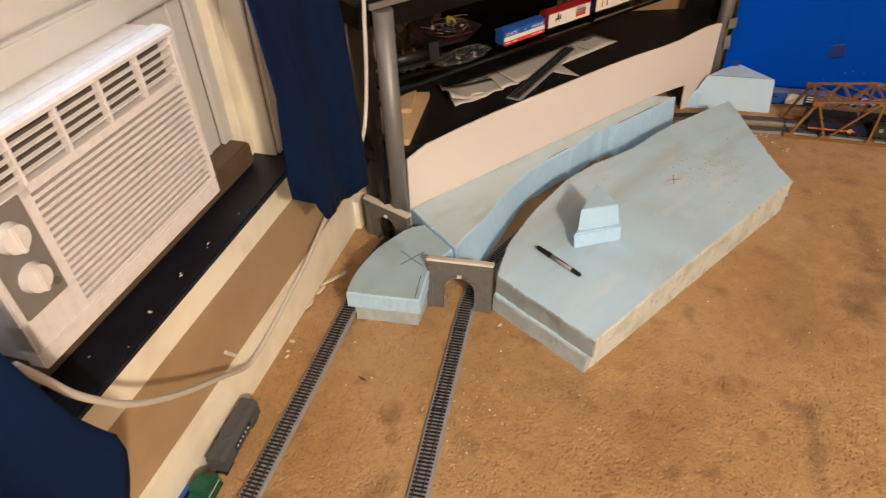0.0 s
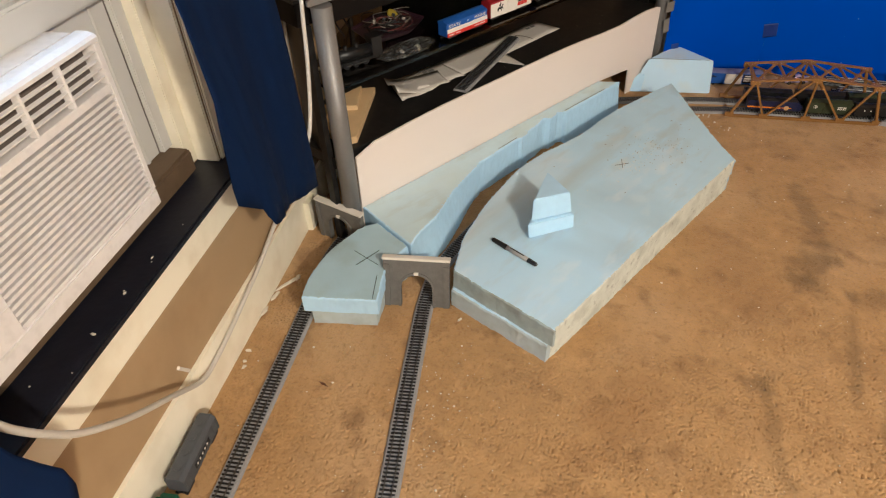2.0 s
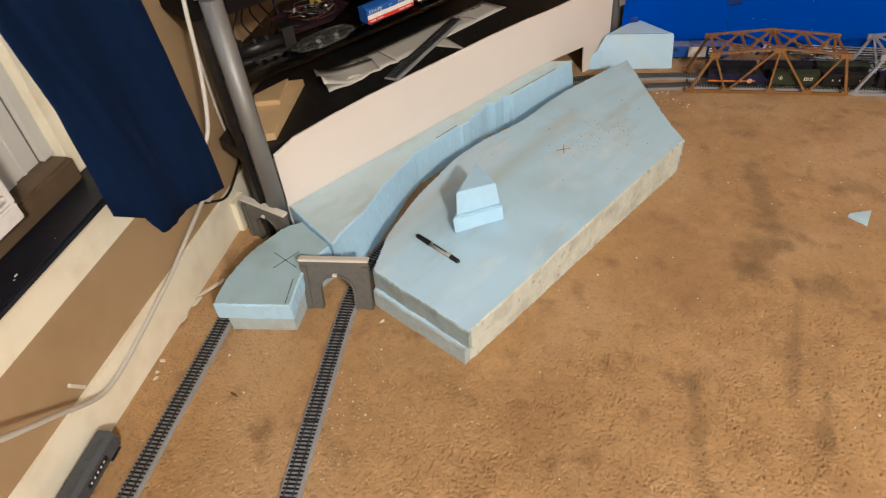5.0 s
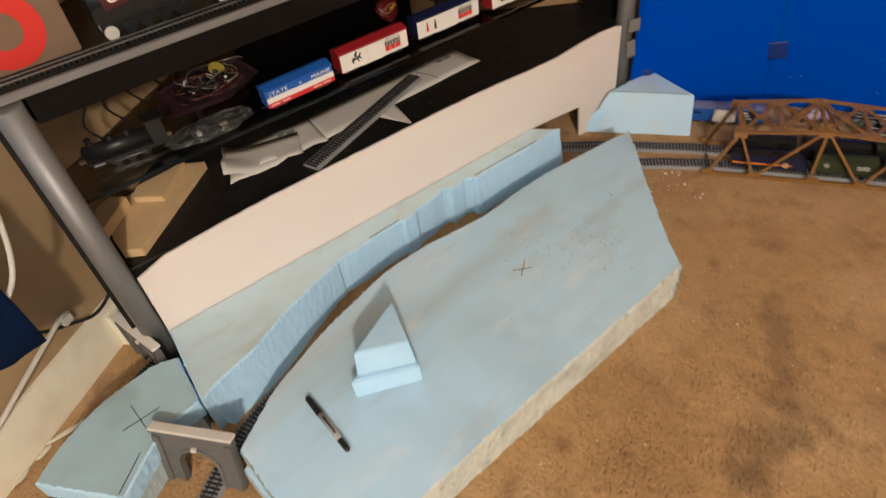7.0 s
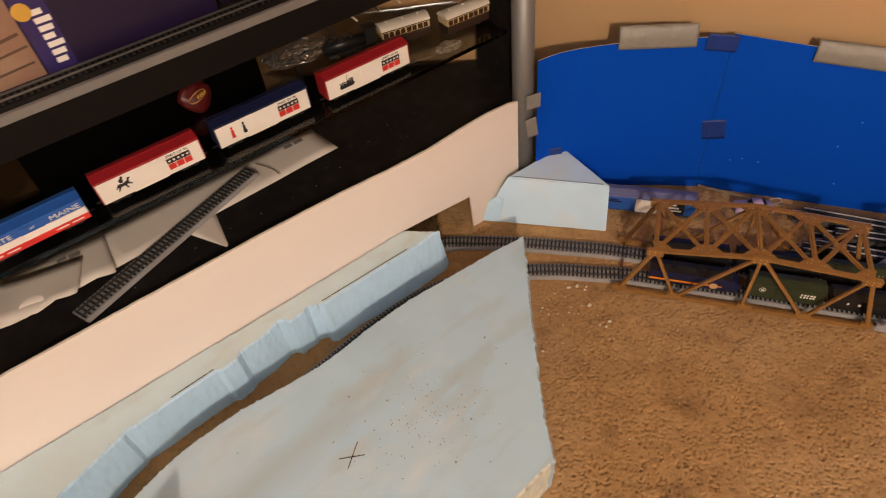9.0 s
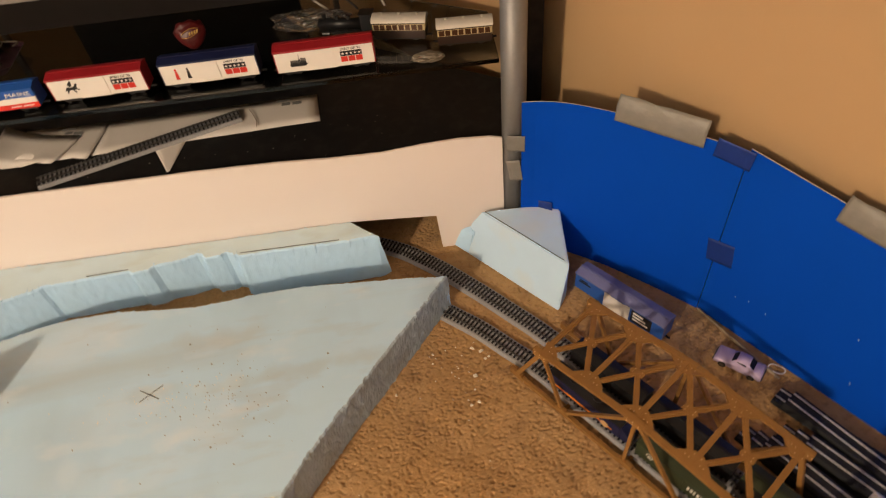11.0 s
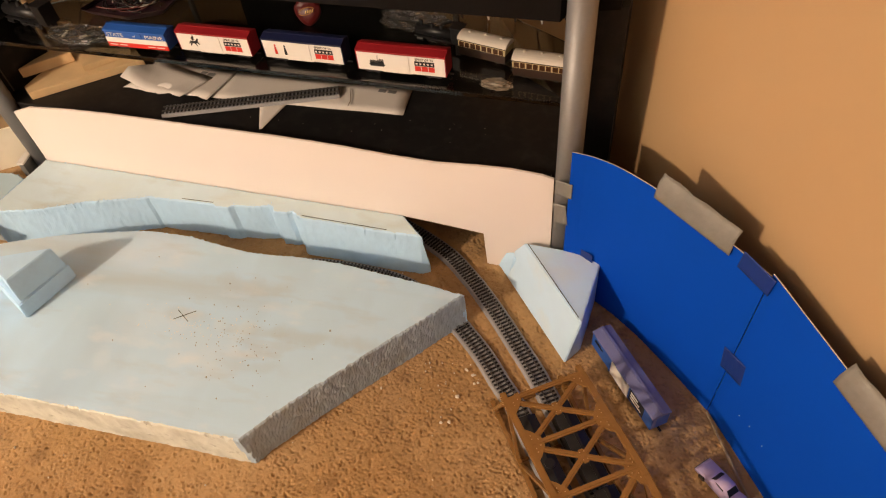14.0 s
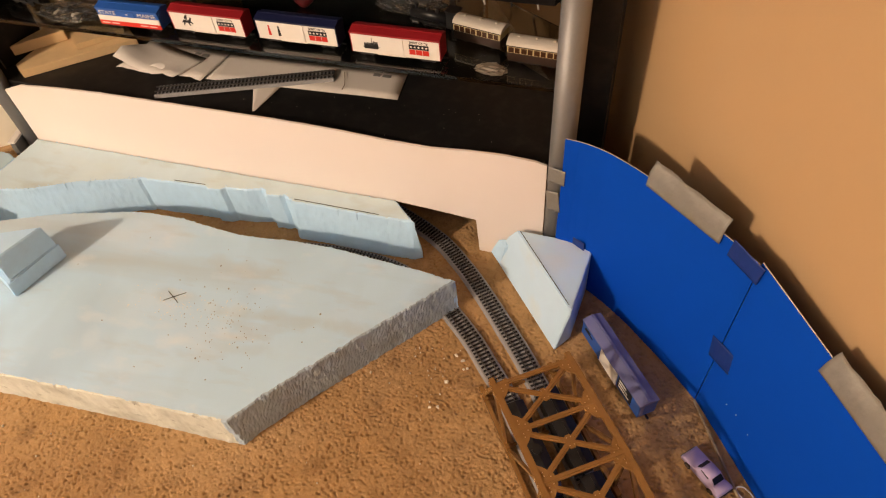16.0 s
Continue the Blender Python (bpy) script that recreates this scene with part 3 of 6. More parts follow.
pane = part("pane", box(B(), -0.079, -0.075, W0 + 0.078, W1 - 0.085, 0.842, 1.682), mat("window_glass", (0.9, 0.95, 1), 0.02, var=0, transmission=1.0), win)
pane.visible_shadow = False


# ---------------------------------------------------------------- air conditioner
def air_conditioner():
    ac = thing("air_conditioner", WW @ pose(0.02, -0.63, 0.4575), "white window air conditioner with louvred front and grey dial panel", "air conditioner")
    w, h = 0.415, 0.286  # y runs along the wall; the face looks along +x
    bm = B()
    box(bm, -0.16, -0.0305, 0.004, w - 0.004, 0.0, h - 0.0005, 0.004)
    part("casing", bm, AC_WHITE, ac)
    bm = B()
    t = 0.012
    box(bm, -0.03, 0, 0, w, 0, 0.03, 0.003)
    top = [bm.verts.new((x, y, z)) for y in (0, w) for x, z in ((-0.03, h - t), (0, h - t), (0, h - 0.007), (-0.004, h - 0.003), (-0.014, h), (-0.03, h))]
    for i in range(6):
        bm.faces.new((top[i], top[(i + 1) % 6], top[6 + (i + 1) % 6], top[6 + i]))
    bm.faces.new(top[:6])
    bm.faces.new(top[6:])
    box(bm, -0.03, 0, 0, 0.0118, 0.03, h - t, 0.002)
    box(bm, -0.03, 0, 0.0782, 0.0935, 0.0745, h - 0.0705, 0.001)
    box(bm, -0.03, 0, w - t, w, 0.03, h - t, 0.002)
    box(bm, -0.03, 0, 0.0, 0.093, 0.03, 0.0745, 0.001)
    box(bm, -0.03, 0, 0.018, w - t, h - 0.082, h - 0.07, 0.001)
    part("front_frame", bm, AC_WHITE, ac)
    # Backing sheet; its dark colour holds the shade between the slats.
    part("recess", box(B(), -0.029, -0.024, 0.012, w - 0.01, 0.02, h - 0.01), DARK, ac, "dark backing coloured as the shade behind the slats")
    n = 17
    for k in range(n):
        z = 0.036 + (h - 0.125) * k / (n - 1)
        bm = B()
        vs = [(-0.014, z + 0.0005), (0, z + 0.0028), (0, z - 0.0026), (-0.014, z - 0.0035)]
        a = [bm.verts.new((x, 0.093, zz)) for x, zz in vs]
        b = [bm.verts.new((x, w - t, zz)) for x, zz in vs]
        for i in range(4):
            bm.faces.new((a[i], a[(i + 1) % 4], b[(i + 1) % 4], b[i]))
        bm.faces.new(a[::-1])
        bm.faces.new(b)
        part("slat", bm, AC_WHITE, ac)
    for k in range(6):
        y = 0.018 + (w - 0.030) * k / 5
        part("divider", box(B(), -0.012, 0.001, y - 0.0022, y + 0.0022, h - 0.07, h - t + 0.001, 0.0008), AC_WHITE, ac)
    for k in range(5):
        y = 0.018 + (w - 0.030) * (k + 0.5) / 5
        for j in range(4):
            z = h - 0.0235 - 0.0118 * j
            bm = B()
            box(bm, -0.006, 0.0, y - 0.036, y + 0.036, -0.0012, 0.0012, 0, pose(0, 0, z, 0, 8, 0))
            part("vane", bm, AC_WHITE, ac)
    panel = part("control_panel", box(B(), -0.029, 0.0015, 0.012, 0.078, 0.075, h - 0.0715, 0.001), AC_GREY, ac, "grey dial panel")
    for z in (0.12, 0.178):
        bm = B()
        cyl(bm, (0.0015, 0.043, z), (0.014, 0.043, z), 0.0195, 0.0175, 28)
        box(bm, 0.012, 0.019, 0.039, 0.047, z - 0.018, z + 0.018, 0.002)
        part("dial", bm, AC_WHITE, panel, "white round dial")
    part("badge", cyl(B(), (0.0015, 0.068, 0.093), (0.003, 0.068, 0.093), 0.0055, None, 16), DARK, panel)


air_conditioner()


# ---------------------------------------------------------------- curtains
def curtain(at, edges, top, hem, folds, label, wave=0.015, lap=None):
    """A hanging cloth between edges(z); hem(y) gives the lower edge's height; lap(z) where a fold steps back."""
    ob = thing("curtain", at, label, "curtain")
    bm = B()
    nu, nv = 90, 40
    sides = []
    for side in (0, 1):
        g = []
        for j in range(nv + 1):
            row = []
            for i in range(nu + 1):
                s, t = i / nu, j / nv
                lo, hi = edges(top + (0.4 - top) * t)
                y = lo + (hi - lo) * s
                z = top + (hem(y) - top) * t
                deep = wave * math.sin(s * folds * 2 * math.pi + 0.7 * math.sin(t * 3)) * (0.5 + 0.5 * t) + 0.008 * noise.noise(Vector((s * 4, t * 5, folds))) + 0.004 * noise.noise(Vector((s * 11 + t * 6, t * 22, 3)))
                if lap:
                    deep -= 0.024 * min(1.0, max(0.0, (lap(z) - y) / 0.014))
                row.append(bm.verts.new((deep + side * 0.002, y, z)))
            g.append(row)
        sides.append(g)
    for side, g in enumerate(sides):
        for j in range(nv):
            for i in range(nu):
                q = (g[j][i], g[j][i + 1], g[j + 1][i + 1], g[j + 1][i])
                bm.faces.new(q if side else q[::-1])
    a, b = sides
    for i in range(nu):
        bm.faces.new((a[nv][i], a[nv][i + 1], b[nv][i + 1], b[nv][i]))
    for j in range(nv):
        bm.faces.new((a[j][0], b[j][0], b[j + 1][0], a[j + 1][0]))
        bm.faces.new((a[j][nu], b[j][nu], b[j + 1][nu], a[j + 1][nu]))
    part("cloth", bm, CURTAIN, ob, smooth=True)
    rod = part("rod_pocket", cyl(B(), (0, edges(top)[0] + 0.005, top + 0.005), (0, edges(top)[1] - 0.005, top + 0.005), 0.012), CURTAIN, ob)
    return ob




def split_hem(y):
    """The flap behind hangs shorter than the cloth in front of it."""
    if y < -0.117:
        return 0.43 - 0.85 * (y + 0.171)
    return max(0.385 - 3.5 * (y + 0.117), 0.342 - 0.26 * (y + 0.11))


curtain(WW @ pose(0.146, 0, 0), lambda z: (-0.152 - 0.2 * max(0.0, min(z, 1.0) - 0.46), 0.112 - 0.11 * max(0.0, z - 0.5)), 1.95, split_hem, 1.3, "dark navy cloth curtain hanging beside the window", 0.006, lambda z: -0.108 - 0.26 * max(0.0, z - 0.36))
curtain(WW @ pose(0.14, -0.845, 0), lambda z: (-0.15, 0.163 - 0.18 * max(0.0, min(z, 1.0) - 0.43)), 1.95, lambda y: 0.3 if y < 0.13 else 0.3 + 3.4 * (y - 0.13), 2.2, "dark navy cloth curtain beside the air conditioner")


# ---------------------------------------------------------------- television stand
def stand():
    ob = thing("television_stand", ST, "black three-tier television stand with silver posts and smoked glass shelf", "television stand")
    outline = [(-0.035, 0.012), (1.385, 0.012), (1.395, 0.2), (1.05, 0.44), (0.3, 0.44), (-0.045, 0.15)]
    bm = slab([(u, v) for u, v in outline], 0.233, 0.2645, 0, 0.002, step=0.05)
    for f in bm.faces:
        f.material_index = 0
    part("lower_shelf", bm, BLACK, ob, "black laminate lower shelf")
    bm = slab([(0.0, 0.022), (1.335, 0.022), (1.34, 0.2), (1.02, 0.4), (0.33, 0.4), (-0.005, 0.14)], 0.4215, 0.4295, 0, 0.0015, step=0.05)
    for f in bm.faces:
        f.material_index = 0
    part("glass_shelf", bm, SMOKED, ob, "smoked glass middle shelf")
    bm = slab([(-0.06, 0.028), (0.01, 0.028), (0.016, 0.0), (1.325, 0.0), (1.335, 0.03), (1.41, 0.05), (1.42, 0.2), (1.06, 0.46), (0.28, 0.46), (-0.06, 0.16)], 0.592, 0.638, 0, 0.001, step=0.05)
    for f in bm.faces:
        f.material_index = 0
    part("upper_shelf", bm, FASCIA, ob, "dark upper shelf with deep front edge")
    part("edge_trim", box(B(), -0.045, 1.325, -0.004, 0.004, 0.6385, 0.651, 0.001), SILVER, ob, "silver strip on the front edge")
    bm = slab([(-0.059, 0.032), (0.012, 0.032), (0.018, 0.005), (1.324, 0.005), (1.334, 0.031), (1.409, 0.051), (1.418, 0.199), (1.06, 0.458), (0.281, 0.458), (-0.058, 0.159)], 0.639, 0.646, 0, 0.001, step=0.05)
    for f in bm.faces:
        f.material_index = 0
    part("top_panel", bm, BLACK, ob, "black top panel")
    for u, top in ((-0.012, 0.634), (1.357, 0.67)):
        bm = B()
        cyl(bm, (u, 0.0, 0), (u, 0.0, top), 0.023, None, 32)
        cyl(bm, (u, 0.0, 0), (u, 0.0, 0.012), 0.027, 0.025, 32)
        p = part("post", bm, SILVER, ob, "round silver metal post", True)
        for f in p.data.polygons:
            f.use_smooth = abs(f.normal.z) < 0.5
    part("side_panel", box(B(), -0.045, -0.03, 0.022, 0.05, 0.0, 0.591, 0.001), BLACK, ob)
    part("side_panel", box(B(), 1.372, 1.422, 0.062, 0.17, 0.0, 0.591, 0.001), BLACK, ob)
    part("side_panel", box(B(), 0.001, 0.124, 0, 0.012, 0.2655, 0.591, 0.001), BLACK, ob, at=pose(-0.028, 0.0505, 0, 0, 0, 76))
    part("back_panel", box(B(), 0.45, 0.95, 0.405, 0.42, 0.2655, 0.591, 0.001), BLACK, ob, "black back panel")
    part("foot", box(B(), 0.32, 0.36, 0.38, 0.42, 0, 0.2325, 0.002), BLACK, ob)
    part("foot", box(B(), 1.0, 1.04, 0.38, 0.42, 0, 0.2325, 0.002), BLACK, ob)
    for u in (0.31, 1.03):
        part("foot", box(B(), u - 0.006, u + 0.006, 0.385, 0.397, 0.2655, 0.591, 0.001), SILVER, ob)


stand()


def front_board():
    """Hand-cut white foam board across the stand's front, with a notch for the track."""
    ob = thing("foam_board", ST, "white hand-cut foam board standing against the television stand", "foam board")
    top = [(0.014, 0.254), (0.075, 0.275), (0.2, 0.284), (0.31, 0.288), (0.45, 0.289), (0.6, 0.290), (0.75, 0.291), (0.9, 0.288), (1.0, 0.282), (1.1, 0.280), (1.18, 0.287), (1.25, 0.290), (1.31, 0.286), (1.333, 0.280)]
    cut = []
    for (u0, z0), (u1, z1) in zip(top, top[1:]):
        for k in range(8):
            s = k / 8
            cut.append((u0 + (u1 - u0) * s, z0 + (z1 - z0) * s + 0.0011 * noise.noise(Vector((u0 * 60 + s * 7, 4, 2)))))
    top = cut + top[-1:]
    pts = [(0.006, 0.0), (0.012, 0.12)] + top + [(1.335, 0.0), (1.196, 0.0), (1.19, 0.098), (1.08, 0.107), (1.0, 0.112), (0.99, 0.0)]
    bm = B()
    f = [bm.verts.new((u, -0.011, z)) for u, z in pts]
    b = [bm.verts.new((u, -0.006, z)) for u, z in pts]
    n = len(pts)
    bm.faces.new(f)
    bm.faces.new(b[::-1])
    for i in range(n):
        bm.faces.new((f[i], b[i], b[(i + 1) % n], f[(i + 1) % n]))
    part("sheet", bm, BOARD, ob)


front_board()


# ---------------------------------------------------------------- foam
def block_of_foam(name, layers, label, aged=(), category="foam slab"):
    ob = thing(name, pose(0, 0, 0), label, category)
    for k, (outline, z0, z1, kw) in enumerate(layers):
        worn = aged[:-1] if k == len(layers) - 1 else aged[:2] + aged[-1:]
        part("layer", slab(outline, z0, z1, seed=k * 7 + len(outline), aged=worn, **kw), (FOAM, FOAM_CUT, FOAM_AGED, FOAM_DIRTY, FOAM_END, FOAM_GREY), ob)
    return ob


big_curve = [tuple(p.xy) for p in smooth_path([Vector((x, y, 0)) for x, y in ((0.442, 2.127), (0.333, 1.985), (0.254, 1.872), (0.166, 1.711), (0.07, 1.581), (0.026, 1.503), (0.001, 1.43), (-0.026, 1.339), (-0.048, 1.24), (-0.057, 1.177), (-0.058, 1.113), (-0.052, 1.039))], 0.012)]
end_cut = [tuple(p.xy) for p in smooth_path([Vector((x, y, 0)) for x, y in ((0.613, 1.669), (0.585, 1.726), (0.56, 1.79), (0.528, 1.877), (0.504, 1.946), (0.472, 2.038), (0.442, 2.127))], 0.012)]
big = [(0.198, 0.904), (0.412, 1.306)] + end_cut + big_curve[1:]
big_low = [(x - 0.003, y + 0.002) for x, y in big]
big_low[0] = (0.187, 0.902)
big_low[-1] = (-0.056, 1.028)


def long_side(x, y):
    return (y - 0.904) * 0.415 - (x - 0.198) * 0.765 < 0.013 and y > 0.9


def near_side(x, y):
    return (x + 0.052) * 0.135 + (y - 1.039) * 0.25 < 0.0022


# The sawn end that takes the shaded foam colour.
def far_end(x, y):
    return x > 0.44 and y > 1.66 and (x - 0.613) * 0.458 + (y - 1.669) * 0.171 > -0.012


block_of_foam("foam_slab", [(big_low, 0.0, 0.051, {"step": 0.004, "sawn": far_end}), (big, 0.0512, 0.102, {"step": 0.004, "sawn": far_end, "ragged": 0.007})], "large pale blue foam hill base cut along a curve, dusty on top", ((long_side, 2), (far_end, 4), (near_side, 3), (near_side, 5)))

def on_stand(u, v):
    return tuple((ST @ Vector((u, v, 0))).xy)


carved = [on_stand(u, v) for u, v in ((0.002, -0.222), (0.045, -0.202), (0.115, -0.182), (0.178, -0.155), (0.238, -0.127), (0.303, -0.105), (0.371, -0.085))]
carved = [tuple(p.xy) for p in smooth_path([Vector((*p, 0)) for p in carved], 0.01)]
carved += [on_stand(u, v) for u, v in ((0.378, -0.079), (0.43, -0.078), (0.475, -0.074), (0.553, -0.069), (0.562, -0.075), (0.593, -0.071), (0.604, -0.062), (0.65, -0.058), (0.69, -0.047), (0.699, -0.049), (0.709, -0.061), (0.742, -0.058), (0.752, -0.053), (0.772, -0.061), (0.778, -0.067), (0.85, -0.064), (0.96, -0.065), (1.066, -0.060))]
back = [(-0.345, 1.225)] + carved + [(0.198, 2.061)]


def skirt(p, t):
    """The carved face spreads towards the floor at both ends of the strip."""
    q = ST.inverted() @ Vector((p.x, p.y, 0))
    if q.y > -0.045 or q.x < 0.02:
        return 0.0
    near, far = min(1.0, max(0.0, (0.34 - q.x) / 0.12)), min(1.0, max(0.0, (q.x - 0.77) / 0.01))
    return 0.02 * t * t * near + 0.014 * t * far


strip = block_of_foam("foam_strip", [(back, 0.0, 0.105, {"flare": skirt, "rough": 0.0012, "step": 0.0035, "ragged": 0.008})], "pale blue foam strip with a wavy carved face beside the track")
def strip_rise(x, y):
    """The strip's top rises a little towards the board's far end."""
    q = ST.inverted() @ Vector((x, y, 0))
    return 0.012 * min(1.0, max(0.0, q.x)) * min(1.0, max(0.0, 1 + (q.y + 0.006) / 0.1))


strip.children[0].data.materials[0] = FOAM_WORN
for v in strip.children[0].data.vertices:
    if v.co.z > 0.1:
        v.co.z += strip_rise(v.co.x, v.co.y)

small_curve = [tuple(p.xy) for p in smooth_path([Vector((x, y, 0)) for x, y in ((-0.287, 1.178), (-0.32, 1.15), (-0.348, 1.095), (-0.367, 1.041), (-0.376, 0.971), (-0.374, 0.921), (-0.364, 0.871))], 0.01)]
small = small_curve[:-1] + [(-0.366, 0.88), (-0.194, 0.908), (-0.21, 1.005), (-0.205, 1.054), (-0.184, 1.103)]
small_low = [(x + 0.012, y) for x, y in small_curve if y > 0.93] + [(-0.357, 0.898), (-0.208, 0.923), (-0.214, 1.002), (-0.21, 1.052), (-0.189, 1.094)]
# Lower layer's greyer sides paint the contact shade missing below the upper layer.
small_slab = block_of_foam("foam_slab", [(small_low, 0.0, 0.054, {"step": 0.005}), (small, 0.0565, 0.1, {"step": 0.004, "ragged": 0.007})], "small pale blue foam slab with a curved side and a marked cross", ((lambda x, y: True, 5),))
small_slab.children[1].data.materials[0] = FOAM_DULL


def soften(bm, offset=0.002):
    bmesh.ops.dissolve_limit(bm, angle_limit=0.02, verts=bm.verts, edges=bm.edges)
    bmesh.ops.bevel(bm, geom=list(bm.edges), offset=offset, segments=2, affect="EDGES")
    return bm


wedge = thing("foam_wedge", pose(0, 0, 0), "pale blue triangular foam wedge in front of the backdrop", "foam wedge")
part("body", soften(hull([(0.325, 2.244, 0), (0.594, 2.279, 0), (0.576, 2.32, 0), (0.455, 2.414, 0), (0.358, 2.30, 0), (0.363, 2.283, 0.112), (0.586, 2.309, 0.112), (0.456, 2.412, 0.119), (0.343, 2.27, 0.075)])), FOAM_CLEAN, wedge)
part("pen_line", bar(B(), (0.368, 2.288, 0.1125), (0.572, 2.3095, 0.1125), 0.0014, 0.0006), INK, wedge)
# Flat grey chips on the top, coloured as the shade inside small dents.
for k, (x, y) in enumerate(((0.444, 2.35), (0.458, 2.358), (0.453, 2.336), (0.47, 2.347), (0.484, 2.354), (0.462, 2.37), (0.537, 2.318))):
    part("dent", chip_mesh(40 + k, 0.0022, 0.0016, 0.0004), GREY_INK, wedge, at=pose(x, y, 0.1121))
part("step", soften(hull([(0.3, 2.24, 0), (0.354, 2.248, 0), (0.357, 2.30, 0), (0.342, 2.268, 0.066), (0.322, 2.258, 0.05), (0.36, 2.29, 0.06), (0.358, 2.262, 0.06)])), FOAM_CUT, wedge)

stub = thing("foam_block", pose(0, 0, 0.1025), "small stepped triangular foam offcut standing on the slab", "foam block")
part("layer", soften(hull([(0.099, 1.191, 0), (0.202, 1.261, 0), (0.115, 1.353, 0), (0.094, 1.196, 0.04), (0.199, 1.265, 0.04), (0.113, 1.353, 0.04)]), 0.0025), FOAM_CUT, stub)
part("layer", soften(hull([(0.101, 1.211, 0.0405), (0.192, 1.269, 0.0405), (0.115, 1.35, 0.0405), (0.101, 1.219, 0.098), (0.183, 1.27, 0.098), (0.118, 1.347, 0.098)]), 0.002), FOAM_CUT, stub)


def cross_mark(x, y, z, arms):
    ob = thing("pen_cross", pose(x, y, z), "thin black pen cross drawn on the foam", "pen mark")
    for (ax, ay), (bx, by) in arms:
        part("stroke", bar(B(), (ax, ay, 0.0004), (bx, by, 0.0004), 0.0013, 0.0006), INK, ob)


cross_mark(0.304, 1.579, 0.1022, (((0.002, -0.022), (-0.003, 0.024)), ((-0.019, -0.012), (0.018, 0.007))))
cross_mark(-0.267, 1.04, 0.1002, (((-0.038, 0.018), (0.036, -0.019)), ((-0.016, -0.03), (0.02, 0.032))))

pen = thing("marker_pen", pose(0.074, 1.129, 0.1028, 0, 0, -31), "black and grey marker pen lying on the foam", "marker pen")
bm = cyl(B(), (-0.022, 0, 0.0062), (0.043, 0, 0.0062), 0.0058, None, 20)
part("barrel", bm, mat("grey_barrel", (0.34, 0.33, 0.32), 0.4, var=0.1), pen, "grey barrel", True)
bm = cyl(B(), (-0.0225, 0, 0.0062), (-0.066, 0, 0.0062), 0.0066, 0.0055, 20)
cyl(bm, (-0.066, 0, 0.0062), (-0.0695, 0, 0.0062), 0.0055, 0.0035, 20)
part("cap", bm, PLASTIC_BLACK, pen, "black cap")
bm = cyl(B(), (0.0435, 0, 0.0062), (0.066, 0, 0.0062), 0.0058, 0.0052, 20)
cyl(bm, (0.066, 0, 0.0062), (0.0695, 0, 0.0062), 0.0052, 0.003, 20)
part("end_plug", bm, PLASTIC_BLACK, pen, "black end")
part("print", box(B(), -0.012, 0.03, -0.0015, 0.0015, 0.0118, 0.0123), INK, pen)


# ---------------------------------------------------------------- tunnel portals
def portal(at, w, h, arch, label):
    ob = thing("tunnel_portal", at, label, "tunnel portal")
    bm = B()
    aw, ah, d = arch[0] / 2, arch[1], 0.011
    cx = arch[2]
    curve = [(cx + aw, 0.0), (cx + aw, ah - aw)] + [(cx + aw * math.cos(a), ah - aw + aw * math.sin(a)) for a in [math.pi * k / 14 for k in range(1, 14)]] + [(cx - aw, ah - aw), (cx - aw, 0.0)]
    pts = [(w / 2, 0.0), (w / 2, h), (-w / 2, h), (-w / 2, 0.0)] + curve[::-1]
    f = [bm.verts.new((x, -d / 2, z)) for x, z in pts]
    b = [bm.verts.new((x, d / 2, z)) for x, z in pts]
    n = len(pts)
    bm.faces.new(f)
    bm.faces.new(b[::-1])
    for i in range(n):
        bm.faces.new((f[i], b[i], b[(i + 1) % n], f[(i + 1) % n]))
    part("wall", bm, PORTAL, ob)
    ring = curve
    bm = B()
    k = 1.16
    for (x, z), (x2, z2) in zip(ring, ring[1:]):
        q = []
        for (px, pz), s in (((x, z), 1), ((x2, z2), 1), ((x2, z2), k), ((x, z), k)):
            q.append((cx + (px - cx) * s, (pz - (ah - aw)) * s + ah - aw if pz > ah - aw else pz))
        va = [bm.verts.new((px, -d / 2 - 0.003, pz)) for px, pz in q]
        vb = [bm.verts.new((px, -d / 2 + 0.001, pz)) for px, pz in q]
        bm.faces.new(va)
        for i in range(4):
            bm.faces.new((va[i], vb[i], vb[(i + 1) % 4], va[(i + 1) % 4]))
    bmesh.ops.remove_doubles(bm, verts=bm.verts, dist=1e-5)
    part("arch_ring", bm, PORTAL, ob)
    part("keystone", box(B(), cx - 0.0055, cx + 0.0055, -d / 2 - 0.0055, -d / 2 + 0.001, ah + 0.001, ah + 0.008, 0.001), PORTAL_CAP, ob, "white keystone")
    part("coping", box(B(), -w / 2 - 0.002, w / 2 + 0.002, -d / 2 - 0.004, d / 2 + 0.004, h, h + 0.006, 0.001), PORTAL_CAP, ob, "white cut top edge")
    for s in (-1, 1):
        part("buttress", box(B(), s * (w / 2 - 0.008) - 0.007, s * (w / 2 - 0.008) + 0.007, -d / 2 - 0.004, -d / 2 + 0.001, 0, h - 0.012, 0.001), PORTAL, ob)
    return ob


portal(pose(-0.136, 1.007, 0.002, -13, 0, 8), 0.157, 0.125, (0.076, 0.086, 0.0), "dark grey moulded tunnel portal with white top edge")
portal(pose(-0.401, 1.196, 0.0, 0, 0, -18), 0.155, 0.117, (0.076, 0.086, 0.0), "dark grey tunnel portal set against the window wall")


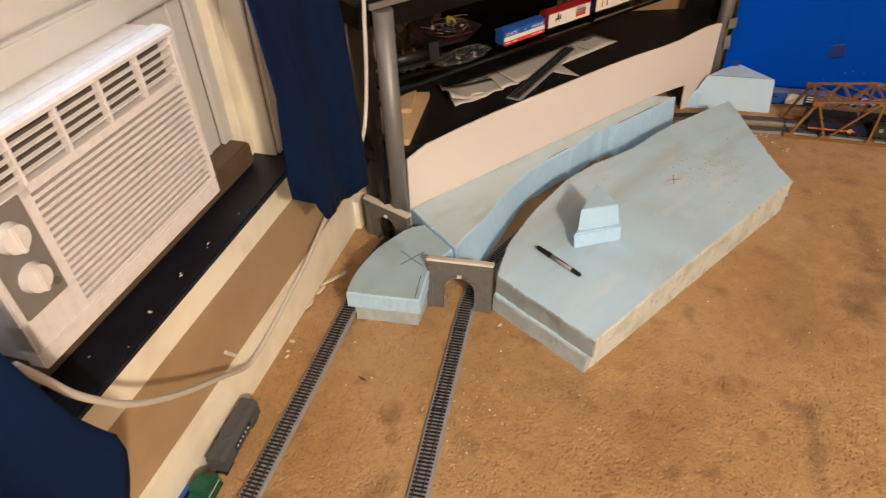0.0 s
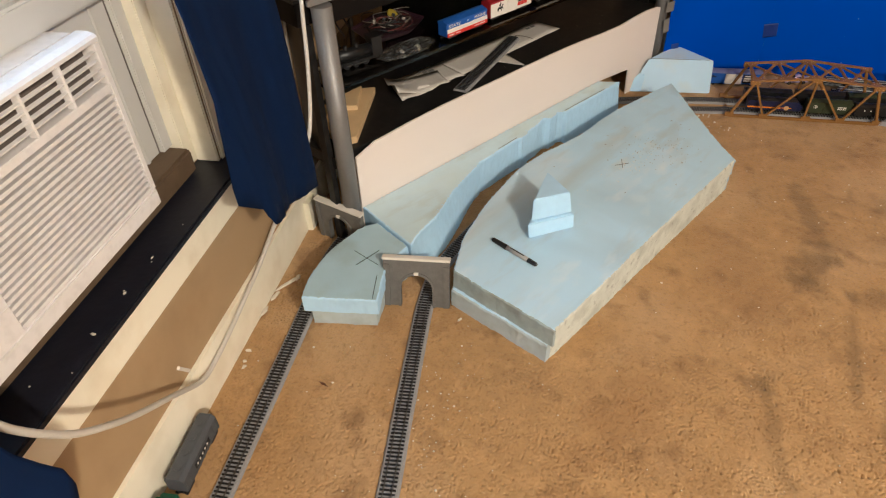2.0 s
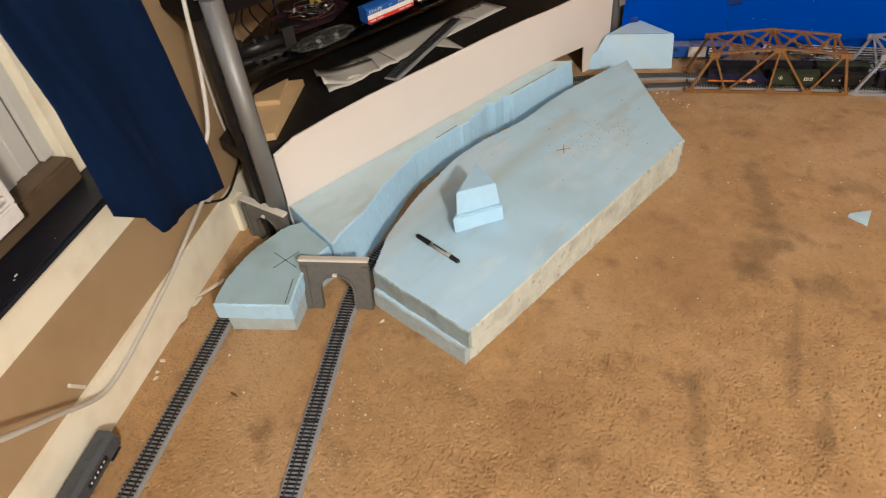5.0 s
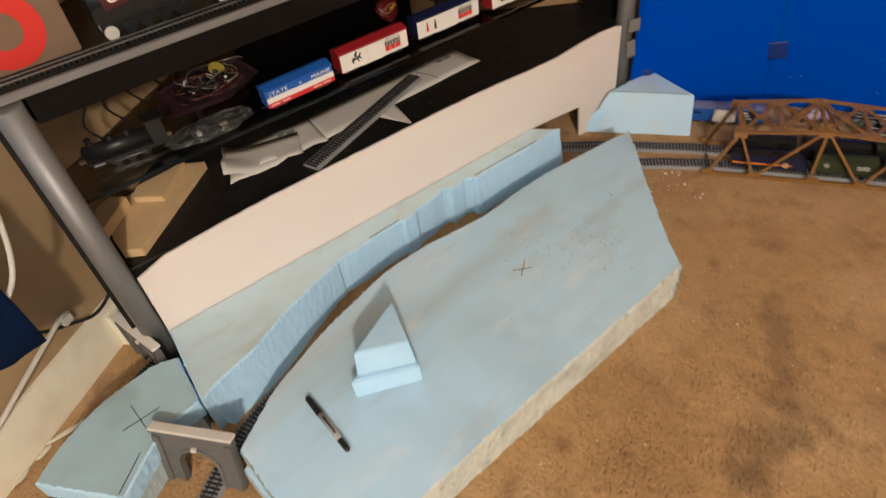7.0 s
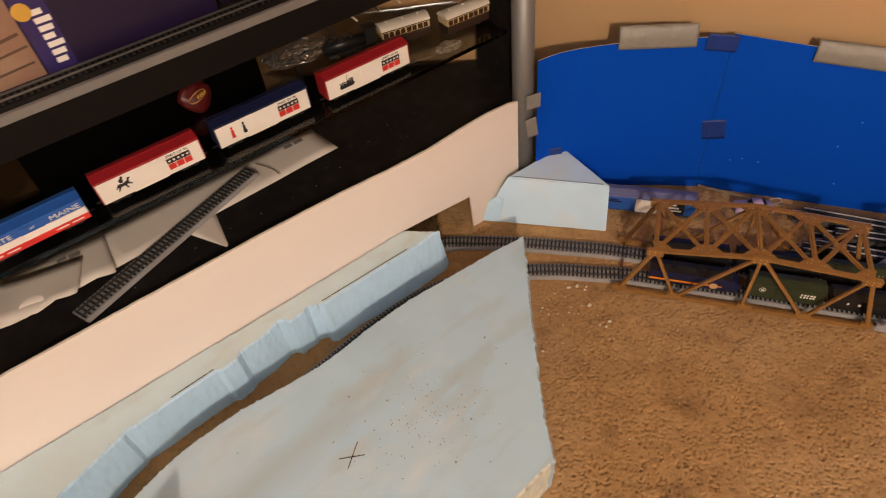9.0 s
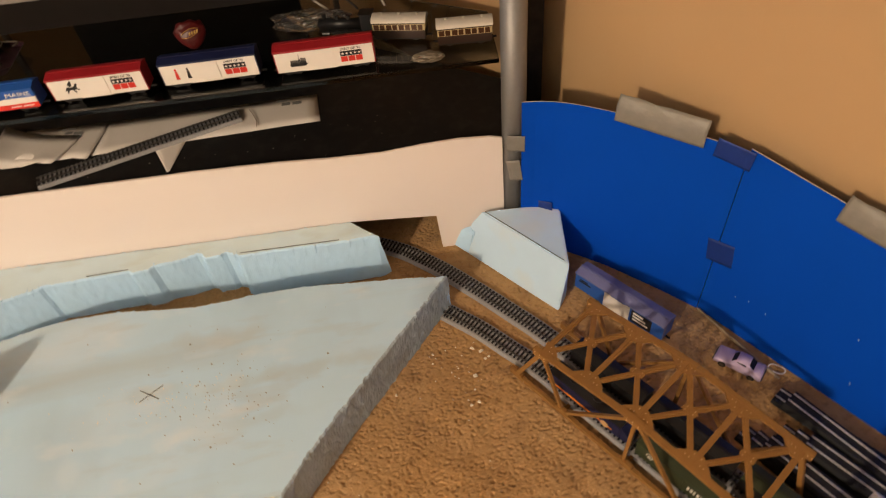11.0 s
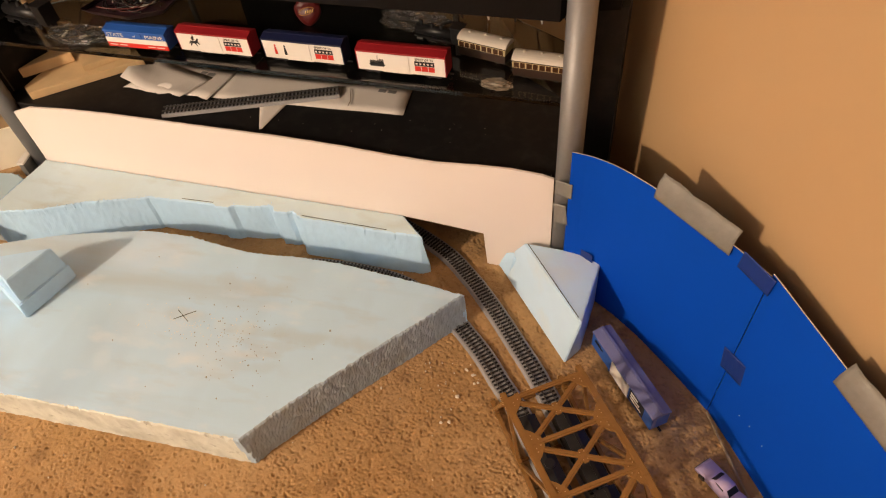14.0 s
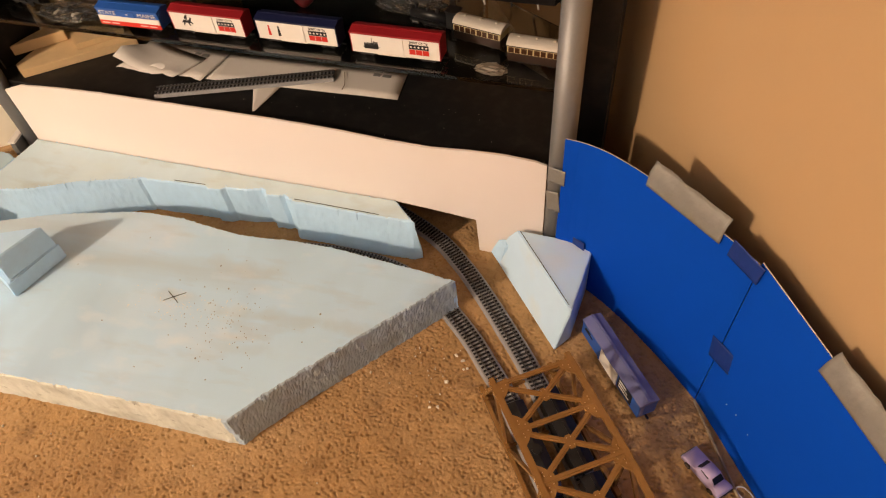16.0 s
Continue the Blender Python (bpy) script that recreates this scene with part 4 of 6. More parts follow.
# ---------------------------------------------------------------- track
def track(points, z, label, section=0.229, group="track round the layout", bed=None):
    """Sectional track on moulded roadbed along a level path, one thing for each section."""
    path = smooth_path([Vector((x, y, z)) for x, y in points], 0.006)
    dist = [0.0]
    for a, b in zip(path, path[1:]):
        dist.append(dist[-1] + (b - a).length)

    def at(s):
        i = max(0, min(len(path) - 2, int(np.searchsorted(dist, s)) - 1))
        k = (s - dist[i]) / max(1e-9, dist[i + 1] - dist[i])
        return path[i].lerp(path[i + 1], k), (path[i + 1] - path[i]).normalized()

    n = max(1, round(dist[-1] / section))
    for j in range(n):
        s0, s1 = dist[-1] * j / n + 0.0004, dist[-1] * (j + 1) / n - 0.0004
        ob = thing("track_section", pose(0, 0, 0), label, "model track", group)
        m = max(2, int((s1 - s0) / 0.012))
        run = [at(s0 + (s1 - s0) * k / m)[0] for k in range(m + 1)]
        part("roadbed", sweep(B(), run, [(-0.0222, 0), (-0.0182, 0.0065), (0.0182, 0.0065), (0.0222, 0)]), bed or ROADBED, ob, "grey moulded roadbed")
        bm = B()
        k = s0 + 0.003
        while k < s1 - 0.001:
            p, d = at(k)
            side = Vector((d.y, -d.x, 0)) * 0.0152
            bar(bm, p - side + Vector((0, 0, 0.0074)), p + side + Vector((0, 0, 0.0074)), 0.0035, 0.0022)
            k += 0.0086
        tagged(part("tie_strip", bm, TIE, ob, "black plastic ties"), kind="stuff")
        for sgn in (-1, 1):
            o = 0.00825 * sgn
            part("rail", sweep(B(), run, [(o - 0.0009, 0.0084), (o - 0.0005, 0.0112), (o + 0.0005, 0.0112), (o + 0.0009, 0.0084)]), RAIL, ob)


TRACK_LABEL = "grey roadbed model railway track with black ties on the carpet"
track([(-0.313, -0.442), (-0.322, -0.022), (-0.34, 0.339), (-0.361, 0.594), (-0.378, 0.786), (-0.388, 0.896), (-0.403, 1.026), (-0.411, 1.116), (-0.4, 1.215), (-0.354, 1.372), (-0.248, 1.604), (-0.1, 1.857), (0.059, 2.021), (0.217, 2.1285), (0.327, 2.169), (0.436, 2.192), (0.526, 2.206), (0.611, 2.218), (0.741, 2.226), (0.99, 2.241), (1.589, 2.279)], 0.0015, TRACK_LABEL)
track([(0.019, -0.437), (-0.006, 0.087), (-0.034, 0.396), (-0.052, 0.539), (-0.073, 0.68), (-0.099, 0.864), (-0.118, 1.011), (-0.12, 1.121), (-0.099, 1.22), (-0.059, 1.342), (-0.03, 1.435), (-0.002, 1.511), (0.041, 1.598), (0.125, 1.742), (0.203, 1.9045), (0.28, 2.0115), (0.354, 2.068), (0.419, 2.101), (0.466, 2.117), (0.528, 2.134), (0.597, 2.146), (0.665, 2.158), (0.794, 2.166), (1.094, 2.185), (1.593, 2.216)], 0.0015, TRACK_LABEL)


# ---------------------------------------------------------------- backdrop
def backdrop():
    pts = [Vector(p) for p in ((0.411, 2.348, 0), (0.438, 2.376, 0), (0.482, 2.404, 0), (0.555, 2.433, 0), (0.629, 2.454, 0), (0.7, 2.471, 0), (0.767, 2.484, 0))]
    a = smooth_path(pts, 0.012)
    b = [Vector((0.768 + (1.5 - 0.768) * k / 20, 2.4855 + 0.006 * math.sin(k / 20 * 1.6), 0)) for k in range(21)]
    for path, top, label in ((a, lambda x: 0.372 + 0.045 * (x - 0.4), "bright blue poster board backdrop curving from the stand"), (b, lambda x: 0.392 - 0.09 * (x - 0.785), "bright blue poster board backdrop along the wall")):
        ob = thing("backdrop_board", pose(0, 0, 0), label, "poster board", "blue backdrop")
        bm = B()
        rings = []
        for i, p in enumerate(path):
            d = (path[min(i + 1, len(path) - 1)] - path[max(i - 1, 0)]).normalized()
            n = Vector((d.y, -d.x, 0)) * 0.001
            t = top(p.x)
            rings.append([bm.verts.new(q) for q in (p + n, p - n, p - n + Vector((0, 0, t)), p + n + Vector((0, 0, t)))])
        for r0, r1 in zip(rings, rings[1:]):
            for k in range(4):
                bm.faces.new((r0[k], r0[(k + 1) % 4], r1[(k + 1) % 4], r1[k])).material_index = int(k == 2)
        bm.faces.new(rings[0])
        bm.faces.new(rings[-1][::-1])
        part("sheet", bm, (BLUE_BOARD, PAPER), ob)


backdrop()


def tape(at, w, h, material, label):
    ob = thing("tape_strip", at, label, "tape")

    def slack(s, t):
        """Short tabs lie flat; long strips buckle and bend towards the wall above the board's edge."""
        if w < 0.1:
            return 0.0005 * noise.noise(Vector((s * 10, t * 3, w * 90)))
        free = max(0.0, t - 0.4)
        return 0.022 * free * free + 0.005 * free * noise.noise(Vector((s * 7 + t * 2, t * 1.5, w * 90))) + 0.004 * free * noise.noise(Vector((s * 22 - t * 5, t * 4, w * 40)))

    bm = B()
    nx, nz = 30, 8
    g = [[[bm.verts.new(((i / nx - 0.5) * w + 0.0012 * noise.noise(Vector((j * 3, i, 5))) * (i in (0, nx)), s * 0.0003 + slack(i / nx, j / nz), (j / nz - 0.5) * h)) for i in range(nx + 1)] for j in range(nz + 1)] for s in (0, 1)]
    for s in (0, 1):
        for j in range(nz):
            for i in range(nx):
                bm.faces.new((g[s][j][i], g[s][j][i + 1], g[s][j + 1][i + 1], g[s][j + 1][i]))
    rim = [(0, i) for i in range(nx)] + [(j, nx) for j in range(nz)] + [(nz, i) for i in range(nx, 0, -1)] + [(j, 0) for j in range(nz, 0, -1)]
    for (j, i), (j2, i2) in zip(rim, rim[1:] + rim[:1]):
        bm.faces.new((g[0][j][i], g[0][j2][i2], g[1][j2][i2], g[1][j][i]))
    part("strip", bm, material, ob, smooth=True)


tape(pose(0.629, 2.4465, 0.392, -6, 0, 15.5), 0.152, 0.046, DUCT, "grey duct tape holding the backdrop to the wall")
tape(pose(1.002, 2.4815, 0.369, -6, 3, 0), 0.17, 0.042, DUCT, "grey duct tape holding the backdrop to the wall")
tape(pose(0.749, 2.476, 0.376, 0, 4, 9.6), 0.06, 0.036, BLUE_TAPE, "dark blue tape patch over the backdrop seam")
tape(pose(0.776, 2.482, 0.168, 0, -8, 6), 0.048, 0.05, BLUE_TAPE, "dark blue tape patch over the backdrop seam")
tape(pose(0.441, 2.3755, 0.115, 0, -5, 25), 0.05, 0.042, BLUE_TAPE, "dark blue tape patch on the backdrop")
tape(pose(0.405, 2.3395, 0.281, 0, 0, 42), 0.034, 0.036, DUCT, "grey tape tab holding the backdrop to the post")
tape(pose(0.403, 2.338, 0.215, 0, -8, 42), 0.026, 0.05, DUCT, "grey tape tab holding the backdrop to the post")


# ---------------------------------------------------------------- truss bridges
def rounded(bm, offset=0.0012):
    bmesh.ops.bevel(bm, geom=list(bm.edges), offset=offset, segments=2, affect="EDGES")
    return bm


def truss_bridge(at, length, material, label, mirrored=False):
    ob = thing("truss_bridge", at, label, "model bridge")
    W = 0.14
    L = length

    def x(f):
        return (1 - f) * L if mirrored else f * L

    bottom = [0.0, 0.235, 0.525, 0.755, 1.0]
    END = 0.925
    zt = {0.12: 0.133, 0.515: 0.151, END: 0.134}
    tops = [0.12, 0.515, END]
    for y in (0.0, W):
        part("bottom_chord", bar(B(), (x(0), y, 0.005), (x(1), y, 0.005), 0.007, 0.009), material, ob)
        for a, b in zip(tops, tops[1:]):
            part("top_chord", rounded(bar(B(), (x(a), y, zt[a]), (x(b), y, zt[b]), 0.0115, 0.0055)), material, ob)
        for a, b, w in ((0.0, 0.12, 0.009), (1.0, END, 0.009)):
            part("end_post", rounded(bar(B(), (x(a), y, 0.006), (x(b), y, zt[b] - 0.001), w, 0.008)), material, ob)
        for a, b in ((0.235, 0.125), (0.245, 0.505), (0.515, 0.52), (0.75, 0.53), (0.765, END - 0.01)):
            t = min(tops, key=lambda q: abs(q - b))
            part("diagonal", bar(B(), (x(a), y, 0.008), (x(b), y, zt[t] - 0.003), 0.0055, 0.006), material, ob)
        for f in bottom:
            part("gusset", box(B(), x(f) - 0.014, x(f) + 0.014, y - 0.0042, y + 0.0042, 0.002, 0.017, 0.001), material, ob)
        for f in tops:
            part("gusset", box(B(), x(f) - 0.016, x(f) + 0.016, y - 0.005, y + 0.005, zt[f] - 0.013, zt[f] + 0.003, 0.001), material, ob)

    def top_at(f):
        for a, b in zip(tops, tops[1:]):
            if a <= f <= b:
                return zt[a] + (zt[b] - zt[a]) * (f - a) / (b - a)

    panels = [0.12, 0.315, 0.515, 0.72, END]

    def ridged(name, p0, p1, w):
        """A flat flange with a raised web along its middle."""
        bm = bar(B(), p0, p1, w, 0.0026)
        lift = Vector((0, 0, 0.0016))
        bar(bm, Vector(p0) + lift, Vector(p1) + lift, w * 0.32, 0.0026)
        part(name, bm, material, ob)

    def plate(outline, f, lift):
        """A flat gusset plate lying in the top plane; outline of (metres along, across)."""
        bm = B()
        s = -1 if mirrored else 1
        rim = [(x(f) + s * dx, y, top_at(min(END, max(0.12, f + dx / L)))) for dx, y in outline]
        hi = [bm.verts.new((a, y, z + lift)) for a, y, z in rim]
        lo = [bm.verts.new((a, y, z - 0.002)) for a, y, z in rim]
        bm.faces.new(hi)
        bm.faces.new(lo[::-1])
        for i in range(len(rim)):
            bm.faces.new((hi[i], lo[i], lo[(i + 1) % len(rim)], hi[(i + 1) % len(rim)]))
        part("gusset", bm, material, ob)

    for f in panels:
        ridged("strut", (x(f), 0, top_at(f)), (x(f), W, top_at(f)), 0.009)
    for a, b in zip(panels, panels[1:]):
        for (fa, ya), (fb, yb) in (((a, 0.0), (b, W)), ((a, W), (b, 0.0))):
            ridged("brace", (x(fa), ya, top_at(fa) - 0.0007), (x(fb), yb, top_at(fb) - 0.0007), 0.009)
        m = (a + b) / 2
        plate([(0.0125 * math.cos(q), W / 2 + 0.009 * math.sin(q)) for q in [math.pi * k / 4 + math.pi / 8 for k in range(8)]], m, 0.0016)
    for f in panels:
        lo_, hi_ = (0.0 if f == panels[0] else -1.0), (0.0 if f == panels[-1] else 1.0)
        for y, s in ((0.0, 1), (W, -1)):
            plate([(-0.026 * -lo_ - 0.004, y + s * 0.004), (0.026 * hi_ + 0.004, y + s * 0.004), (0.018 * hi_ + 0.004, y + s * 0.013), (0.0075, y + s * 0.024), (-0.0075, y + s * 0.024), (-0.018 * -lo_ - 0.004, y + s * 0.013)], f, 0.0022)
    for f in bottom:
        part("floor_beam", bar(B(), (x(f), 0, 0.0035), (x(f), W, 0.0035), 0.006, 0.0014), material, ob)
    bm = B()
    for y in (-0.0005, W + 0.0005):
        for f in tops:
            for dx in (-0.01, 0, 0.01):
                for dz in (-0.008, -0.001):
                    bmesh.ops.create_icosphere(bm, subdivisions=1, radius=0.0011, matrix=pose(x(f) + dx, y - 0.005 if y < 0.05 else y + 0.005, zt[f] + dz))
    for f in panels:
        for y, dx in [(q, d) for q in (0.009, W - 0.009) for d in (-0.015, -0.009, 0.009, 0.015)] + [(q, d) for q in (0.018, W - 0.018) for d in (-0.0055, 0.0055)]:
            bmesh.ops.create_icosphere(bm, subdivisions=1, radius=0.0011, matrix=pose(x(f) + dx, y, top_at(min(END, max(0.12, f + (-dx if mirrored else dx) / L))) + 0.0022))
    for a, b in zip(panels, panels[1:]):
        for dx, dy in ((-0.0065, -0.0035), (0.0065, -0.0035), (-0.0065, 0.0035), (0.0065, 0.0035)):
            bmesh.ops.create_icosphere(bm, subdivisions=1, radius=0.0011, matrix=pose(x((a + b) / 2) + dx, W / 2 + dy, top_at((a + b) / 2) + 0.0017))
    tagged(part("rivets", bm, RIVET if material == BRIDGE_BROWN else material, ob), kind="stuff")
    return ob


BRIDGE = pose(0.647, 2.117, 0, 0, 0, 3.6)  # front left foot of the brown bridge, x along the tracks
truss_bridge(BRIDGE @ pose(0, 0, 0.001), 0.46, BRIDGE_BROWN, "rust-brown plastic truss bridge over two tracks")
truss_bridge(BRIDGE @ pose(0.48, 0, 0.001), 0.45, BRIDGE_SILVER, "silver-grey plastic truss bridge beside the brown one")


# ---------------------------------------------------------------- rolling stock
def truck(parent, x, base=0.0):
    t = part("truck", box(B(), x - 0.014, x + 0.014, -0.010, 0.010, base + 0.005, base + 0.0085, 0.001), PLASTIC_BLACK, parent)
    for y in (-0.0115, 0.0115):
        part("side_frame", box(B(), x - 0.015, x + 0.015, y - 0.0012, y + 0.0012, base + 0.0035, base + 0.0085, 0.0008), PLASTIC_BLACK, t)
    for dx in (-0.0095, 0.0095):
        for y in (-0.0083, 0.0083):
            part("wheel", cyl(B(), (x + dx, y - 0.0012, base + 0.0055), (x + dx, y + 0.0012, base + 0.0055), 0.0055, None, 18), PLASTIC_BLACK, t)
    return t


def gable(bm, L, W, z0, z1, z2, over=0.001):
    a = [bm.verts.new(p) for p in ((-L / 2 - over, -W / 2 - over, z0), (-L / 2 - over, -W / 2 - over, z1), (-L / 2 - over, 0, z2), (-L / 2 - over, W / 2 + over, z1), (-L / 2 - over, W / 2 + over, z0))]
    b = [bm.verts.new((L / 2 + over, v.co.y, v.co.z)) for v in a]
    for i in range(5):
        bm.faces.new((a[i], a[(i + 1) % 5], b[(i + 1) % 5], b[i]))
    bm.faces.new(a[::-1])
    bm.faces.new(b)
    return bm


def boxcar(at, L, side, roof, label, category="model boxcar", H=0.041, W=0.035, group="", name="boxcar"):
    """A covered goods wagon; x along it, the printed side towards -y."""
    ob = thing(name, at, label, category, group)
    body = part("body", box(B(), -L / 2, L / 2, -W / 2, W / 2, 0.0105, 0.0105 + H, 0.0006), side, ob)
    part("roof", gable(B(), L, W, 0.0106 + H - 0.0035, 0.0106 + H, 0.0106 + H + 0.005), roof, ob)
    part("roof_walk", box(B(), -L / 2, L / 2, -0.003, 0.003, 0.0106 + H + 0.0052, 0.0106 + H + 0.0062), roof, ob)
    for s in (-1, 1):
        part("door", box(B(), -0.017, 0.017, s * (W / 2 + 0.0006) - 0.0008, s * (W / 2 + 0.0006) + 0.0008, 0.0125, 0.0105 + H - 0.004, 0.0004), side, ob)
        part("door_rail", box(B(), -0.036, 0.02, s * (W / 2 + 0.0009) - 0.0007, s * (W / 2 + 0.0009) + 0.0007, 0.0105, 0.0122), side, ob)
    part("underframe", box(B(), -L / 2 + 0.002, L / 2 - 0.002, -W / 2 + 0.003, W / 2 - 0.003, 0.0082, 0.0104), PLASTIC_BLACK, ob)
    for x in (-L / 2 + 0.026, L / 2 - 0.026):
        truck(ob, x)
    for s in (-1, 1):
        part("coupler", box(B(), s * (L / 2 + 0.004) - 0.005, s * (L / 2 + 0.004) + 0.005, -0.002, 0.002, 0.0068, 0.0098, 0.0005), PLASTIC_BLACK, ob)
        part("end_ladder", box(B(), s * (L / 2 + 0.0005) - 0.0005, s * (L / 2 + 0.0005) + 0.0005, -W / 2 + 0.003, -W / 2 + 0.009, 0.014, 0.0105 + H - 0.006), roof, ob)
    return ob


FACE = pose(0, 0, 0, 90, 0, 0)  # letters stand up and look along -y


def side_box(ob, name, x0, x1, z0, z1, material, W=0.035, lift=0.0005, label=""):
    return part(name, box(B(), x0, x1, -W / 2 - lift, -W / 2 + 0.0002, z0, z1), material, ob, label)


def star(bm, x, z, r, y):
    pts = []
    for k in range(10):
        a = math.pi / 2 + k * math.pi / 5
        q = r if k % 2 == 0 else r * 0.42
        pts.append(bm.verts.new((x + q * math.cos(a), y, z + q * math.sin(a))))
    bm.faces.new(pts)
    r = bmesh.ops.extrude_face_region(bm, geom=list(bm.faces)[-1:])
    bmesh.ops.translate(bm, vec=(0, 0.0002, 0), verts=[v for v in r["geom"] if isinstance(v, bmesh.types.BMVert)])


def emblem(ob, L):
    """Five stars over three red blocks, under the lettering."""
    c = L * 0.27
    side_box(ob, "print_panel", c - 0.019, c + 0.019, 0.0295, 0.0385, INK, lift=0.0007)
    for k in range(5):
        bm = B()
        star(bm, c - 0.0148 + k * 0.0074, 0.034, 0.0029, -0.0185)
        part("print_star", bm, WHITE_INK, ob)
    for k in range(3):
        side_box(ob, "print_block", c - 0.019 + k * 0.0131, c - 0.019 + k * 0.0131 + 0.0118, 0.0185, 0.0285, BRIGHT_RED, lift=0.0007)
    lettering("lettering", "SPIRIT OF '76", 0.0062, INK, ob, pose(c, -0.0181, 0.0424) @ FACE)


def figure(ob, kind, x):
    """Small printed emblems: plain dark shapes."""
    def shape(pts):
        bm = B()
        f = [bm.verts.new((x + px, -0.0181, pz)) for px, pz in pts]
        k = [bm.verts.new((x + px, -0.0174, pz)) for px, pz in pts]
        bm.faces.new(f)
        for i in range(len(pts)):
            bm.faces.new((f[i], k[i], k[(i + 1) % len(pts)], f[(i + 1) % len(pts)]))
        part("print_mark", bm, INK, ob)

    if kind == "rider":
        shape([(-0.011, 0.030), (-0.008, 0.034), (0, 0.033), (0.006, 0.035), (0.009, 0.040), (0.013, 0.038), (0.010, 0.036), (0.009, 0.031), (0.013, 0.027), (0.011, 0.026), (0.007, 0.029), (0.004, 0.028), (0.006, 0.022), (0.004, 0.022), (0.001, 0.028), (-0.005, 0.028), (-0.009, 0.022), (-0.011, 0.0225), (-0.008, 0.029), (-0.013, 0.026)])
        shape([(-0.003, 0.0345), (0.001, 0.0345), (0.002, 0.040), (0.0035, 0.044), (0.001, 0.046), (-0.001, 0.043), (-0.005, 0.039)])
    elif kind == "pair":
        for dx, m in ((-0.012, BRIGHT_RED), (0.009, INK)):
            bm = B()
            cyl(bm, (dx, -0.0178, 0.02), (dx, -0.0178, 0.036), 0.0034, 0.0018, 8)
            bmesh.ops.scale(bm, vec=(1, 0.06, 1), space=Matrix.Translation((0, 0.0178, 0)), verts=bm.verts)
            part("print_mark", bm, m, ob, at=pose(x, 0, 0))
            part("print_mark", cyl(B(), (x + dx, -0.0179, 0.0385), (x + dx, -0.0174, 0.0385), 0.0021, None, 12), m, ob)
    else:
        r = random.Random(4)
        shape([(-0.016, 0.0245), (-0.013, 0.0205), (0.012, 0.0205), (0.0165, 0.0245), (0.009, 0.026), (-0.009, 0.026)])
        for k in range(9):
            q, top = -0.0125 + k * 0.0031, 0.029 + 0.005 * r.random()
            shape([(q - 0.0016, 0.025), (q + 0.0016, 0.025), (q + 0.0012, top), (q - 0.0009, top)])
            part("print_mark", cyl(B(), (x + q, -0.0181, top + 0.0013), (x + q, -0.0174, top + 0.0013), 0.0013, None, 8), INK, ob)
        shape([(0.001, 0.03), (0.0018, 0.03), (0.0028, 0.043), (0.002, 0.043)])


GLASS = 0.4298
CARS = "boxcars on the glass shelf"
c1 = boxcar(st(0.447, 0.056, GLASS, 1.0), 0.148, CAR_BLUE, CAR_BLUE, "blue, white and red striped model boxcar", group=CARS, H=0.036)
side_box(c1, "white_band", -0.074, 0.074, 0.0205, 0.031, CAR_WHITE, lift=0.0017)
side_box(c1, "red_band", -0.074, 0.074, 0.0107, 0.0205, BRIGHT_RED, lift=0.0018)
lettering("lettering", "STATE", 0.011, WHITE_INK, c1, pose(-0.048, -0.0187, 0.0372) @ FACE, width=1.35)
lettering("lettering", "of", 0.006, WHITE_INK, c1, pose(0.0, -0.0192, 0.0372) @ FACE, width=1.3)
lettering("lettering", "MAINE", 0.011, WHITE_INK, c1, pose(0.047, -0.0187, 0.0372) @ FACE, width=1.35)
for x0 in (-0.06, -0.036, 0.034, 0.056):
    side_box(c1, "print_mark", x0 - 0.009, x0 + 0.009, 0.0145, 0.0165, WHITE_INK, lift=0.002)
for u, v, L, roof, mark, label in ((0.628, 0.066, 0.166, RED, "rider", "white model boxcar with a red roof and a rider emblem"), (0.825, 0.07, 0.17, NAVY, "pair", "white model boxcar with a navy roof and two printed figures"), (1.03, 0.063, 0.174, RED, "group", "white model boxcar with a red roof and a boat party emblem")):
    c = boxcar(st(u, v, GLASS, 0.0), L, CAR_WHITE, roof, label, group=CARS)
    for s in (-1, 1):
        part("end_wall", box(B(), s * L / 2 - 0.0008, s * L / 2 + 0.0008, -0.0177, 0.0177, 0.0108, 0.050), roof, c)
    figure(c, mark, -L * 0.27)
    emblem(c, L)


